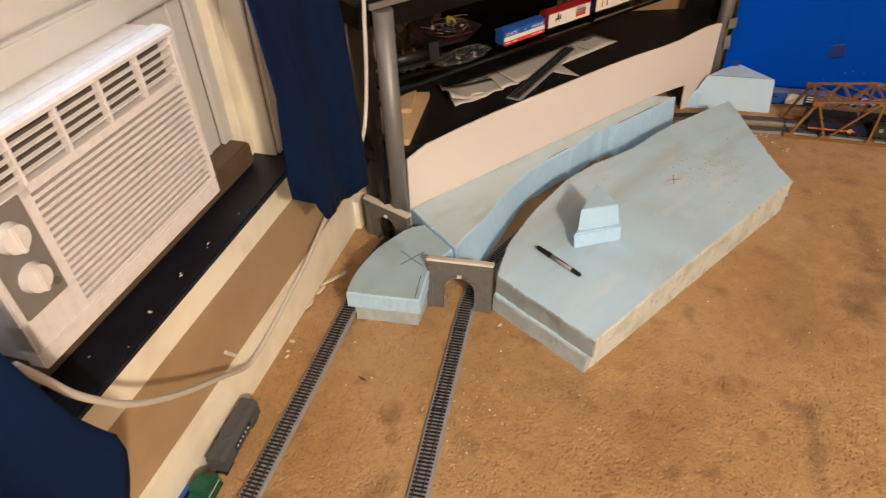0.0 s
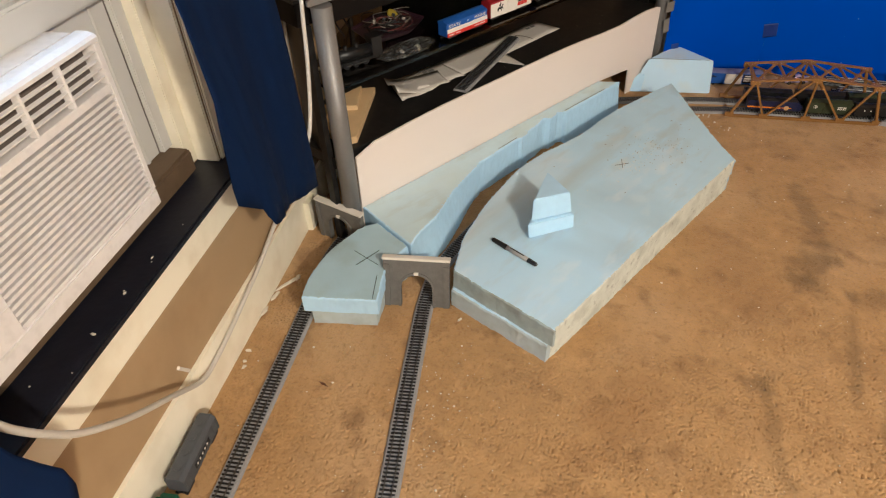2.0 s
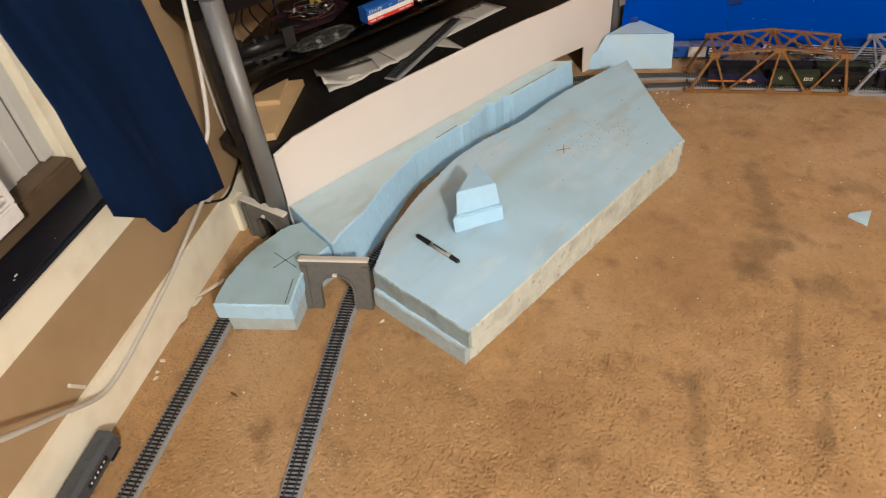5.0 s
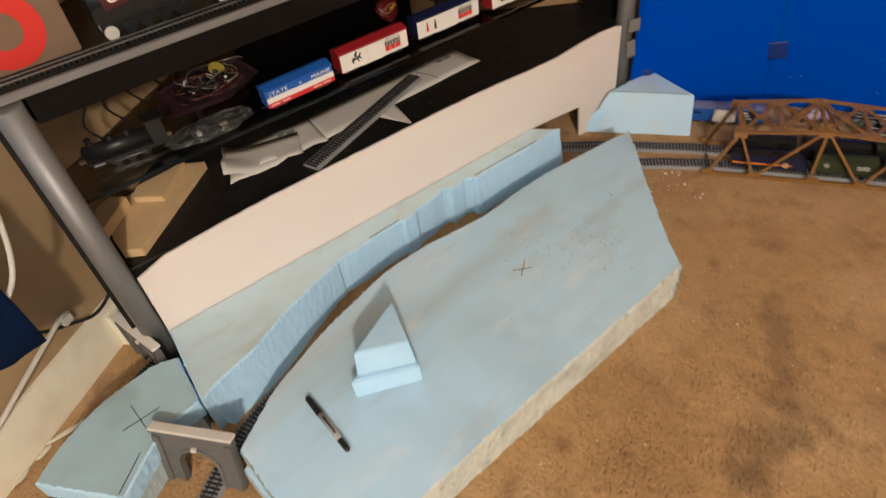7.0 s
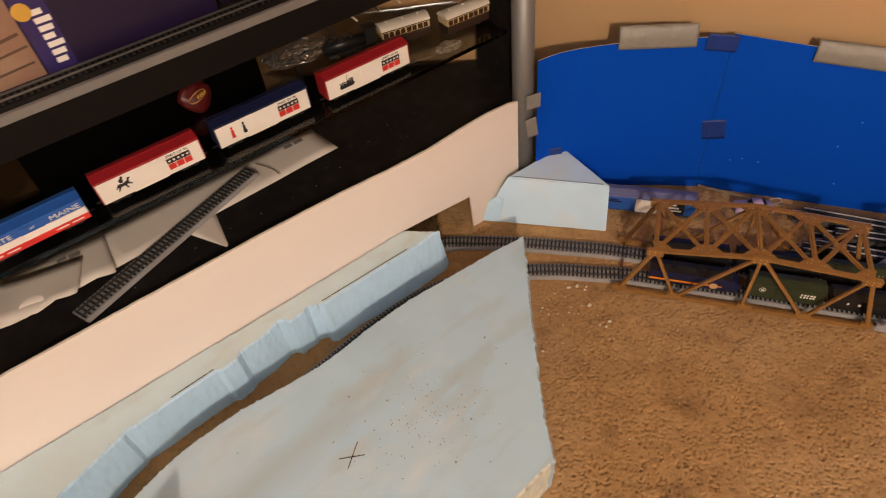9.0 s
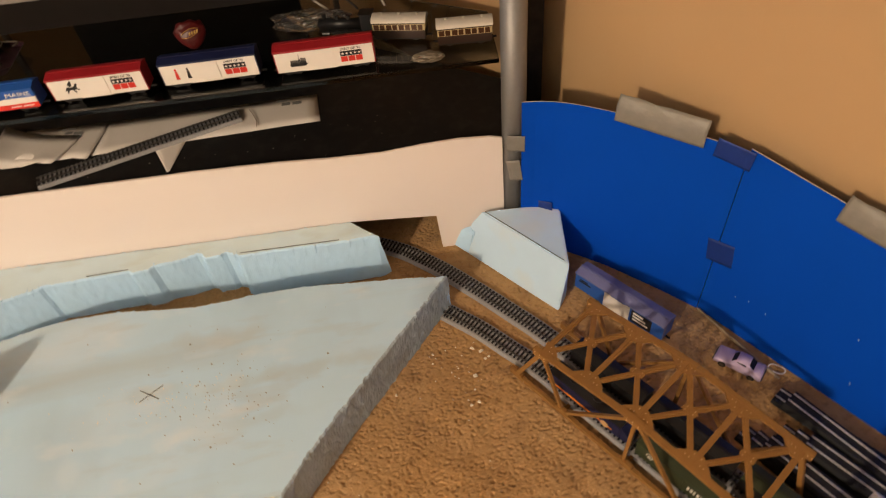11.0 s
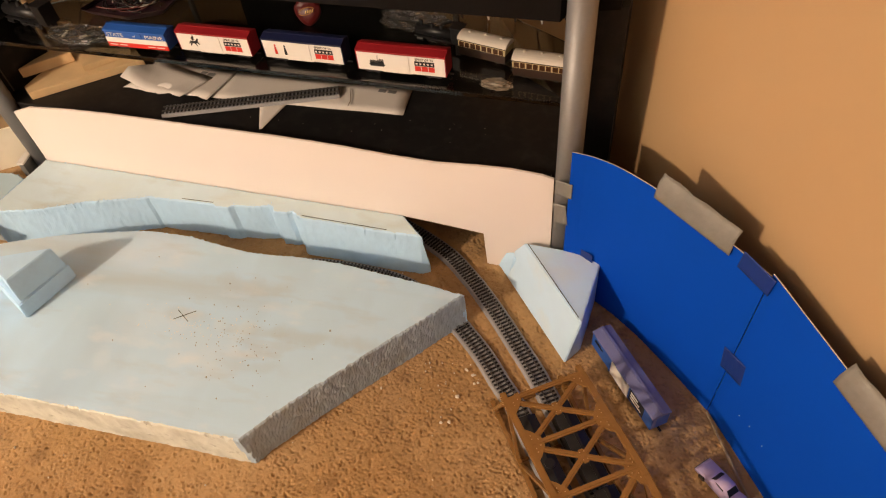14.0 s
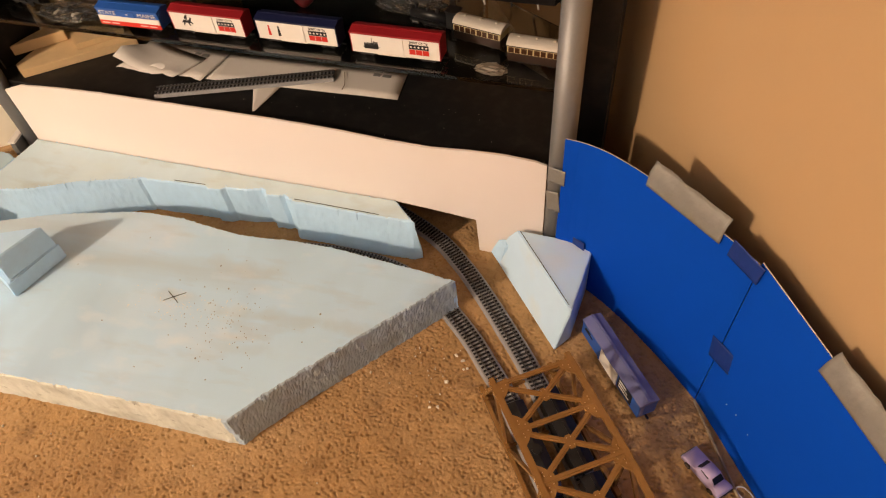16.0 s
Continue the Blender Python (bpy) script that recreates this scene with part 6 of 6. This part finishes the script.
def steam_engine(at, label, letters=False):
    ob = thing("steam_locomotive", at, label, "model locomotive")
    part("boiler", cyl(B(), (-0.085, 0, 0.033), (0.03, 0, 0.033), 0.0145, None, 24), PLASTIC_BLACK, ob, smooth=True)
    part("smokebox_door", cyl(B(), (-0.085, 0, 0.033), (-0.089, 0, 0.033), 0.0115, 0.008, 20), PLASTIC_BLACK, ob)
    part("chimney", cyl(B(), (-0.07, 0, 0.046), (-0.07, 0, 0.06), 0.0045, 0.006, 16), PLASTIC_BLACK, ob)
    for x in (-0.035, -0.005):
        part("dome", cyl(B(), (x, 0, 0.045), (x, 0, 0.055), 0.0065, 0.0045, 16), PLASTIC_BLACK, ob)
    part("cab", box(B(), 0.03, 0.058, -0.0175, 0.0175, 0.018, 0.062, 0.001), PLASTIC_BLACK, ob)
    part("cab_roof", box(B(), 0.026, 0.064, -0.019, 0.019, 0.0622, 0.0645, 0.0008), PLASTIC_BLACK, ob)
    part("running_board", box(B(), -0.088, 0.058, -0.0165, 0.0165, 0.0175, 0.0192, 0.0005), PLASTIC_BLACK, ob)
    part("frame", box(B(), -0.08, 0.055, -0.007, 0.007, 0.008, 0.0174), PLASTIC_BLACK, ob)
    for s in (-1, 1):
        for x in (-0.04, -0.014, 0.012):
            part("driving_wheel", cyl(B(), (x, s * 0.0075, 0.0105), (x, s * 0.0105, 0.0105), 0.0105, None, 22), PLASTIC_BLACK, ob)
        part("side_rod", bar(B(), (-0.042, s * 0.0117, 0.008), (0.014, s * 0.0117, 0.008), 0.0014, 0.0024), RAIL, ob)
        part("cylinder", cyl(B(), (-0.078, s * 0.0135, 0.0125), (-0.058, s * 0.0135, 0.0125), 0.0055, None, 14), PLASTIC_BLACK, ob)
    return ob


steam_engine(ST @ pose(0.13, 0.095, GLASS, 0, 0, -8), "black model steam locomotive among parts on the glass shelf")
stick = thing("wood_stick", ST @ pose(0.115, 0.128, GLASS + 0.0005, 0, 0, -9), "thin pale wooden stick on the glass shelf", "stick")
part("stick", box(B(), -0.085, 0.085, -0.004, 0.004, 0, 0.006, 0.001), WOOD, stick)

candy = thing("candy_bag", ST @ pose(0.765, 0.195, GLASS, -24, 0, 8), "shiny red sweets packet with a printed emblem", "sweets packet")
bm = B()
bmesh.ops.create_icosphere(bm, subdivisions=4, radius=1.0)
for v in bm.verts:
    d = 1 + 0.12 * noise.noise(v.co * 3)
    v.co = Vector((v.co.x * 0.038 * d * (0.75 + 0.25 * v.co.z), v.co.y * 0.012 * d, (v.co.z + 1) * 0.026 * d))
part("pouch", bm, mat("red_foil", (0.09, 0.005, 0.005), 0.42, var=0.1), candy, smooth=True)
bm = tube(B(), [Vector((0.017 * math.cos(a), -0.0128 + 0.004 * math.cos(a) ** 2, 0.03 + 0.007 * math.sin(a) + 0.004 * math.cos(a))) for a in [2 * math.pi * k / 24 for k in range(25)]], 0.0011, 6)
part("print_loop", bm, mat("dull_gold_print", (0.4, 0.2, 0.06), 0.5), candy)
for k in range(4):
    part("print_mark", box(B(), -0.0014, 0.0014, -0.0136, -0.0115, 0.028, 0.034, 0.0004), GOLD, candy, at=pose(-0.0075 + k * 0.005, 0, 0.001 * (k - 1.5), 0, 14, 0))

wrap = thing("clear_bag", ST @ pose(0.985, 0.235, GLASS), "empty clear plastic blister on the glass shelf", "plastic packaging")
bm = B()
bmesh.ops.create_icosphere(bm, subdivisions=4, radius=1.0)
for v in bm.verts:
    d = 1 + 0.3 * noise.noise(v.co * 2.7 + Vector((4, 0, 0))) + 0.1 * noise.noise(v.co * 7)
    v.co = Vector((v.co.x * 0.075 * d, v.co.y * 0.035 * d, max(0.0, (v.co.z + 0.6) * 0.016 * d)))
part("film", bm, CLEAR_BAG, wrap)
clear = thing("clear_bag", ST @ pose(1.21, 0.05, GLASS), "small scrap of clear plastic wrap", "plastic packaging")
bm = B()
bmesh.ops.create_icosphere(bm, subdivisions=3, radius=1.0)
for v in bm.verts:
    d = 1 + 0.4 * noise.noise(v.co * 2.9 + Vector((0, 4, 0)))
    v.co = Vector((v.co.x * 0.03 * d, v.co.y * 0.016 * d, max(0.0, (v.co.z + 0.6) * 0.007 * d)))
part("film", bm, TAN_FILM, clear)

steam_engine(ST @ pose(1.075, 0.172, GLASS, 0, 0, -12) @ Matrix.Scale(0.72, 4), "black model tank locomotive coupled to the coaches")


def cable(name, pts, r, material, label, seg=8):
    ob = thing(name, pose(0, 0, 0), label, "cable")
    part("cord", tube(B(), smooth_path([Vector(p) for p in pts], 0.012), r, seg), material, ob, smooth=True)


for k in range(6):
    u = 1.0 + 0.055 * k
    p = [ST @ Vector(q) for q in ((u, 0.36 - 0.02 * (k % 3), 0.588), (u + 0.015 * math.sin(k * 2), 0.34, 0.53), (u - 0.02 * math.cos(k), 0.31, 0.47), (u + 0.03, 0.27, GLASS + 0.004))]
    cable("cable", p, 0.0022, CABLE_DARK if k % 2 else CABLE_WHITE, "thin cable hanging behind the glass shelf" if k % 2 else "pale cable hanging behind the glass shelf")
for k in range(4):
    u = 0.08 + 0.05 * k
    p = [ST @ Vector(q) for q in ((u, 0.13 + 0.06 * k, 0.588), (u + 0.012, 0.14 + 0.06 * k, 0.54), (u - 0.01, 0.15 + 0.05 * k, 0.49), (u + 0.02, 0.16 + 0.05 * k, GLASS + 0.004))]
    cable("cable", p, 0.0024, CABLE_DARK, "dark cable hanging behind the glass shelf")

# top shelf
TOP = 0.6465
carton = thing("cardboard_box", ST @ pose(-0.06, 0.075, TOP), "brown cardboard box with a red printed disc", "cardboard box")
part("carton", box(B(), 0, 0.185, 0, 0.14, 0, 0.2, 0.002), CARD, carton)
part("print_disc", cyl(B(), (0.095, -0.0008, 0.062), (0.095, 0.001, 0.062), 0.058, None, 40), BRIGHT_RED, carton, "red printed disc")
part("print_disc", cyl(B(), (0.095, -0.0012, 0.062), (0.095, 0.001, 0.062), 0.028, None, 32), CARD, carton)
for k in range(6):
    part("print_mark", box(B(), 0.045 + k * 0.021, 0.056 + k * 0.021, -0.0016, 0.0005, 0.105, 0.135), INK, carton)

usa = thing("steam_locomotive", ST @ pose(0.25, 0.085, TOP + 0.001), "dark model locomotive with three large letter plates", "model locomotive")
part("body", box(B(), -0.09, 0.1, -0.017, 0.017, 0.022, 0.056, 0.004), PLASTIC_BLACK, usa)
part("boiler", cyl(B(), (-0.09, 0, 0.058), (0.11, 0, 0.058), 0.017, None, 24), PLASTIC_BLACK, usa, smooth=True)
part("cab", box(B(), 0.1, 0.14, -0.02, 0.02, 0.022, 0.09, 0.002), PLASTIC_BLACK, usa)
part("chimney", cyl(B(), (-0.07, 0, 0.074), (-0.07, 0, 0.1), 0.006, 0.009, 16), PLASTIC_BLACK, usa)
for k, (ch, m, ink) in enumerate((("U", mat("maroon_plate", (0.07, 0.012, 0.014), 0.4), WHITE_INK), ("S", CAR_WHITE, INK), ("A", NAVY, WHITE_INK))):
    x = -0.052 + k * 0.054
    pl = part("letter_plate", box(B(), -0.02, 0.02, -0.002, 0.001, -0.02, 0.02, 0.001), m, usa, at=pose(x, -0.019, 0.066, 0, (-6, 8, -4)[k], 0))
    lettering("letter", ch, 0.036, ink, pl, pose(0, -0.0026, 0) @ FACE)
for x in (-0.075, 0.115):
    for s in (-1, 1):
        part("wheel", cyl(B(), (x, s * 0.017, 0.011), (x, s * 0.021, 0.011), 0.011, None, 20), CABLE_WHITE, usa, "white wheel")
for x in (-0.045, -0.015, 0.015, 0.045):
    for s in (-1, 1):
        part("wheel", cyl(B(), (x, s * 0.012, 0.011), (x, s * 0.016, 0.011), 0.011, None, 20), PLASTIC_BLACK, usa)
part("frame", box(B(), -0.085, 0.125, -0.011, 0.011, 0.009, 0.0215), PLASTIC_BLACK, usa)

pb = thing("picture_box", ST @ pose(0.418, 0.062, TOP, -4, 0, 0), "flat printed box with a sandy picture and a purple side", "box")
part("box", box(B(), 0, 0.4, 0, 0.045, 0.0, 0.25, 0.002), PURPLE, pb)
part("picture", box(B(), 0.022, 0.155, -0.0015, 0.0005, 0.004, 0.246), SANDY_PRINT, pb, "sandy landscape picture")
for col in range(2):
    for k in range(15):
        part("print_stripe", box(B(), 0.001 + col * 0.0105, 0.011 + col * 0.0105, -0.0014, 0.0005, 0.004 + k * 0.016, 0.0195 + k * 0.016), (BRIGHT_RED, WHITE_INK)[(k + col) % 2], pb)
part("print_stripe", box(B(), 0.012, 0.026, -0.002, 0.0005, 0.006, 0.02), GREEN, pb)
part("print_field", prism([(0.023, 0.005), (0.05, 0.005), (0.06, 0.05), (0.045, 0.1), (0.023, 0.09)], 0, 0.0008, 0.0003), mat("pale_sandy_print", (0.42, 0.3, 0.22), 0.4, var=0.2, scale=40), pb, "pale patch of the picture", at=pose(0, -0.0014, 0) @ FACE)
SHADE = mat("brown_print", (0.1, 0.055, 0.035), 0.4, var=0.3, scale=40)
for x0, z0, x1, z1, w in ((0.055, 0.05, 0.15, 0.062, 0.004), (0.06, 0.065, 0.115, 0.06, 0.006), (0.1, 0.04, 0.152, 0.045, 0.003), (0.07, 0.09, 0.14, 0.1, 0.004), (0.085, 0.02, 0.15, 0.024, 0.003), (0.05, 0.12, 0.15, 0.125, 0.008)):
    part("print_mark", bar(B(), (x0, -0.0022, z0), (x1, -0.0022, z1), 0.0006, w), SHADE, pb)
part("print_disc", cyl(B(), (0.066, -0.0026, 0.066), (0.066, 0.0, 0.066), 0.009, None, 18), SHADE, pb)
part("print_disc", cyl(B(), (0.166, -0.0022, 0.083), (0.166, 0.0005, 0.083), 0.011, None, 20), GOLD, pb)
title = part("print_panel", box(B(), 0.158, 0.196, -0.0012, 0.0005, 0.003, 0.2), mat("violet_print", (0.03, 0.018, 0.11), 0.35, var=0.2, scale=40), pb, "violet title strip")
for k in range(7):
    part("print_mark", box(B(), 0.174, 0.188 + 0.003 * (k % 3), -0.0017, 0.0, 0.012 + k * 0.0105, 0.019 + k * 0.0105), WHITE_INK, pb)
dark_box = thing("dark_box", ST @ pose(0.83, 0.08, TOP), "dark purple box lying on the top shelf", "box")
part("box", box(B(), 0, 0.36, 0, 0.16, 0, 0.08, 0.002), PURPLE, dark_box)

# stacked track pieces behind the bridges
for k in range(9):
    layer, col = k // 3, k % 3
    o = pose(0.975 + 0.02 * ((k * 7) % 5), 2.322 + col * 0.048, 0.0 + layer * 0.0125, 0, 0, (-1.5, 2.0, 0.5, -2.5, 1.0, 2.8, -0.6, 1.7, -2.0)[k])
    s = thing("track_piece", o, "loose black-bedded model track in a stack behind the bridges", "model track", "stack of loose track")
    part("roadbed", sweep(B(), [Vector((0, 0, 0)), Vector((0.45, 0, 0))], [(-0.02, 0), (-0.0165, 0.007), (0.0165, 0.007), (0.02, 0)]), PLASTIC_BLACK, s)
    for sg in (-1, 1):
        part("rail", box(B(), 0, 0.45, sg * 0.00825 - 0.0007, sg * 0.00825 + 0.0007, 0.0085, 0.0115), GLINT_RAIL, s)
    bm = B()
    for q in range(66):
        box(bm, 0.003 + q * 0.0068, 0.0056 + q * 0.0068, -0.0148, 0.0148, 0.0071, 0.0085)
    tagged(part("tie_strip", bm, TIE, s), kind="stuff")

# ---------------------------------------------------------------- cords, chips and crumbs
def wl(x, y, z):
    return WW @ Vector((x, y, z))


cable("power_cord", [wl(0.106, -0.705, 0.575), wl(0.105, -0.682, 0.518), wl(0.105, -0.672, 0.491), wl(0.105, -0.649, 0.448), wl(0.1, -0.613, 0.394), wl(0.09, -0.561, 0.336), wl(0.075, -0.497, 0.273), wl(0.05, -0.396, 0.183), wl(0.025, -0.304, 0.1), wl(0.018, -0.238, 0.084), wl(0.017, -0.148, 0.094), wl(0.017, -0.06, 0.11), wl(0.017, 0.01, 0.123), wl(0.015, 0.1, 0.146), wl(0.008, 0.24, 0.175)], 0.0052, CABLE_WHITE, "thick white power cord sagging along the baseboard", 10)
cable("power_cord", [wl(0.03, 0.43, 0.585), wl(0.012, 0.42, 0.557), wl(0.012, 0.398, 0.522), wl(0.012, 0.393, 0.465), wl(0.012, 0.386, 0.366), wl(0.012, 0.387, 0.275), wl(0.012, 0.4, 0.176)], 0.0036, CABLE_WHITE, "thin white cord hanging down the wall", 10)
cable("power_cord", [wl(0.146, 0.2, 0.672), wl(0.146, 0.214, 0.656), wl(0.146, 0.205, 0.608), wl(0.146, 0.192, 0.538), wl(0.146, 0.17, 0.465), wl(0.146, 0.152, 0.424), wl(0.146, 0.13, 0.396), wl(0.146, 0.09, 0.374)], 0.0044, CABLE_WHITE, "white power cord looped beside the curtain", 10)
cable("cable", [wl(0.005, 0.165, 0.2), wl(0.005, 0.189, 0.175), wl(0.005, 0.235, 0.143), wl(0.015, 0.29, 0.118), wl(0.015, 0.36, 0.135), wl(0.005, 0.425, 0.16), wl(0.005, 0.45, 0.22)], 0.0035, CABLE_DARK, "dark cable curving up beside the stand")
outlet = thing("wall_socket", WW @ pose(-0.014, 0.235, 0.155), "cream wall socket plate above the baseboard", "socket")
part("plate", box(B(), 0, 0.008, -0.022, 0.022, -0.02, 0.05, 0.003), TRIM, outlet)
part("plug", box(B(), 0.008, 0.03, -0.012, 0.012, -0.005, 0.02, 0.003), CABLE_WHITE, outlet)
hook = thing("torn_paper_hook", WW @ pose(0.0, -0.355, 0.14), "curled strip of torn masking tape on the wall", "torn tape")
bm = bar(B(), (-0.012, -0.035, -0.002), (-0.007, 0.03, 0.018), 0.007, 0.0012, (1, 0.2, 0))
bar(bm, (-0.007, 0.028, 0.018), (0.003, 0.036, 0.012), 0.007, 0.0012, (1, 0.2, 0))
bar(bm, (0.002, 0.034, 0.013), (0.004, 0.056, -0.02), 0.007, 0.0012, (1, 0.2, 0))
part("strip", bm, COACH_ROOF, hook)
tie = thing("wire_tie", WW @ pose(0.0015, 0.2, 0.085), "twisted beige wire tie on the baseboard", "wire")
part("wire", tube(B(), smooth_path([Vector(p) for p in ((0, -0.025, 0.008), (0.004, -0.01, -0.004), (0.004, 0.012, -0.008), (0.003, 0.03, 0.002), (0.004, 0.012, 0.004), (0.003, -0.006, 0.0), (0.004, 0.02, -0.014))], 0.004), 0.0016, 6), WOOD, tie)


for k, (x, y, a, b, turn) in enumerate(((-0.478, 1.005, 0.05, 0.007, 60), (-0.462, 1.03, 0.014, 0.008, 110), (-0.489, 0.955, 0.022, 0.008, 82), (-0.492, 0.9, 0.027, 0.008, 88), (-0.468, 0.78, 0.01, 0.007, 20), (-0.455, 0.735, 0.008, 0.005, 60), (-0.462, 0.75, 0.006, 0.005, 10), (-0.025, 0.981, 0.011, 0.004, 55), (0.548, 2.092, 0.006, 0.004, 30), (0.564, 2.101, 0.008, 0.004, 75), (0.583, 2.104, 0.004, 0.003, 50), (0.598, 2.058, 0.006, 0.005, 10), (0.64, 2.013, 0.004, 0.004, 80), (0.644, 2.028, 0.005, 0.004, 20), (0.534, 1.922, 0.004, 0.003, 0), (0.667, 2.118, 0.005, 0.003, 120))):
    c = thing("paint_chip", pose(x, y, 0.004, 0, 0, turn), "broken white paint chip on the carpet", "paint chip", "paint chips on the carpet")
    part("chip", chip_mesh(k, a, b, 0.003), CHIP, c)
bit = thing("foam_scrap", pose(1.035, 1.525, 0.001, 0, 0, 10), "small triangular scrap of pale blue foam on the carpet", "foam scrap")
part("scrap", hull([(-0.028, 0.006, 0), (0.028, 0.014, 0), (0.004, -0.03, 0), (-0.026, 0.006, 0.012), (0.026, 0.014, 0.014), (0.004, -0.026, 0.012)]), FOAM, bit)
leaf = thing("dead_leaf", pose(-0.265, 0.732, 0.004, 0, 0, -20), "small dry brown leaf on the carpet", "leaf")
part("blade", hull([(-0.014, 0, 0), (0.014, 0.001, 0), (0, 0.0035, 0.001), (0, -0.003, 0.001), (-0.004, 0, 0.004), (0.006, 0.001, 0.004)]), mat("dry_leaf", (0.1, 0.04, 0.015), 0.8), leaf)

r = random.Random(21)
bm = B()
for k in range(360):
    if k < 250:
        x, y = r.uniform(-0.45, 1.3), r.uniform(0.2, 2.05)
    elif k < 330:
        x, y = r.gauss(-0.02, 0.05), r.gauss(0.7, 0.12)
    else:
        x, y = r.gauss(0.56, 0.05), r.gauss(2.03, 0.035)
    s = r.uniform(0.0009, 0.0022) * (1.6 if k % 9 == 0 else 1)
    bmesh.ops.create_icosphere(bm, subdivisions=1, radius=s, matrix=pose(x, y, 0.0018) @ Matrix.Diagonal((1, r.uniform(0.5, 1), 0.7, 1)))
tagged(part("foam_crumbs", bm, CHIP), "tiny pale foam crumbs scattered over the carpet", "crumbs", "", "stuff")
bm = B()
for k in range(150):
    wide = 0.045 if k % 3 else 0.13
    x, y = r.gauss(0.4, wide), r.gauss(1.67, wide)
    s = r.uniform(0.0006, 0.0016) * (1.6 if k % 9 == 0 else 1)
    if (x - 0.613) * 0.458 + (y - 1.669) * 0.171 > -0.02:
        continue
    bmesh.ops.create_icosphere(bm, subdivisions=1, radius=s, matrix=pose(x, y, 0.1024) @ Matrix.Diagonal((1, r.uniform(0.6, 1), 0.7, 1)))
tagged(part("foam_crumbs", bm, mat("grey_crumbs", (0.3, 0.31, 0.3), 0.8, var=0.4, scale=300)), "fine grey crumbs scattered on the foam slab", "crumbs", "", "stuff")
bm = B()
for k in range(110):
    u, v = r.gauss(0, 0.075), r.gauss(0, 0.022)
    x, y = 0.335 + 0.47 * u - 0.88 * v, 1.6 + 0.88 * u + 0.47 * v
    bmesh.ops.create_icosphere(bm, subdivisions=1, radius=r.uniform(0.0005, 0.0015), matrix=pose(x, y, 0.1023) @ Matrix.Diagonal((1, r.uniform(0.6, 1), 0.5, 1)))
tagged(part("foam_dust", bm, CAR_WHITE), "pale foam dust scattered on the foam slab", "crumbs", "", "stuff")
bm = B()
for k in range(22):
    q = ST @ Vector((r.uniform(0.5, 1.33), r.uniform(0.015, 0.14), SHELF))
    bmesh.ops.create_icosphere(bm, subdivisions=1, radius=r.uniform(0.0004, 0.0009), matrix=Matrix.Translation(q))
for k in range(6):
    bmesh.ops.create_icosphere(bm, subdivisions=1, radius=r.uniform(0.0006, 0.0013), matrix=pose(r.uniform(0.82, 1.15), 2.4853, r.uniform(0.06, 0.33)))
tagged(part("dust_flecks", bm, CHIP), "pale dust flecks on the black shelf and blue board", "dust", "", "stuff")
for (ua, va), (ub, vb) in (((0.467, -0.0675), (0.551, -0.0635)), ((0.781, -0.0585), (0.986, -0.0585))):
    a, b = ST @ Vector((ua, va, 0.1056)), ST @ Vector((ub, vb, 0.1056))
    a.z, b.z = a.z + strip_rise(a.x, a.y), b.z + strip_rise(b.x, b.y)
    part("pen_line", bar(B(), a, b, 0.0014, 0.0006), INK, strip, "thin black pen line")
bm = B()
r = random.Random(8)
for k in range(70):
    x, y = r.choice(carved[6:])
    x, y = x + r.uniform(-0.02, 0.02), y + r.uniform(-0.02, 0.02)
    near = min(carved, key=lambda p: (p[0] - x) ** 2 + (p[1] - y) ** 2)
    x, y = near[0] + 0.25 * (x - near[0]) - 0.003, near[1] + 0.25 * (y - near[1]) + 0.003
    bmesh.ops.create_icosphere(bm, subdivisions=1, radius=r.uniform(0.0008, 0.002), matrix=pose(x, y, 0.1052 + strip_rise(x, y), 0, 0, r.uniform(0, 180)) @ Matrix.Diagonal((1.5, 0.6, 0.8, 1)))
tagged(part("torn_bits", bm, FOAM_CUT, strip), kind="stuff")
ob = thing("pen_line", pose(0, 0, 0), "thin black pen line along the foam's edge", "pen mark")
part("stroke", bar(B(), Vector((-0.207, 0.912, 0.1008)), Vector((-0.222, 0.985, 0.1008)), 0.0014, 0.0006), INK, ob)
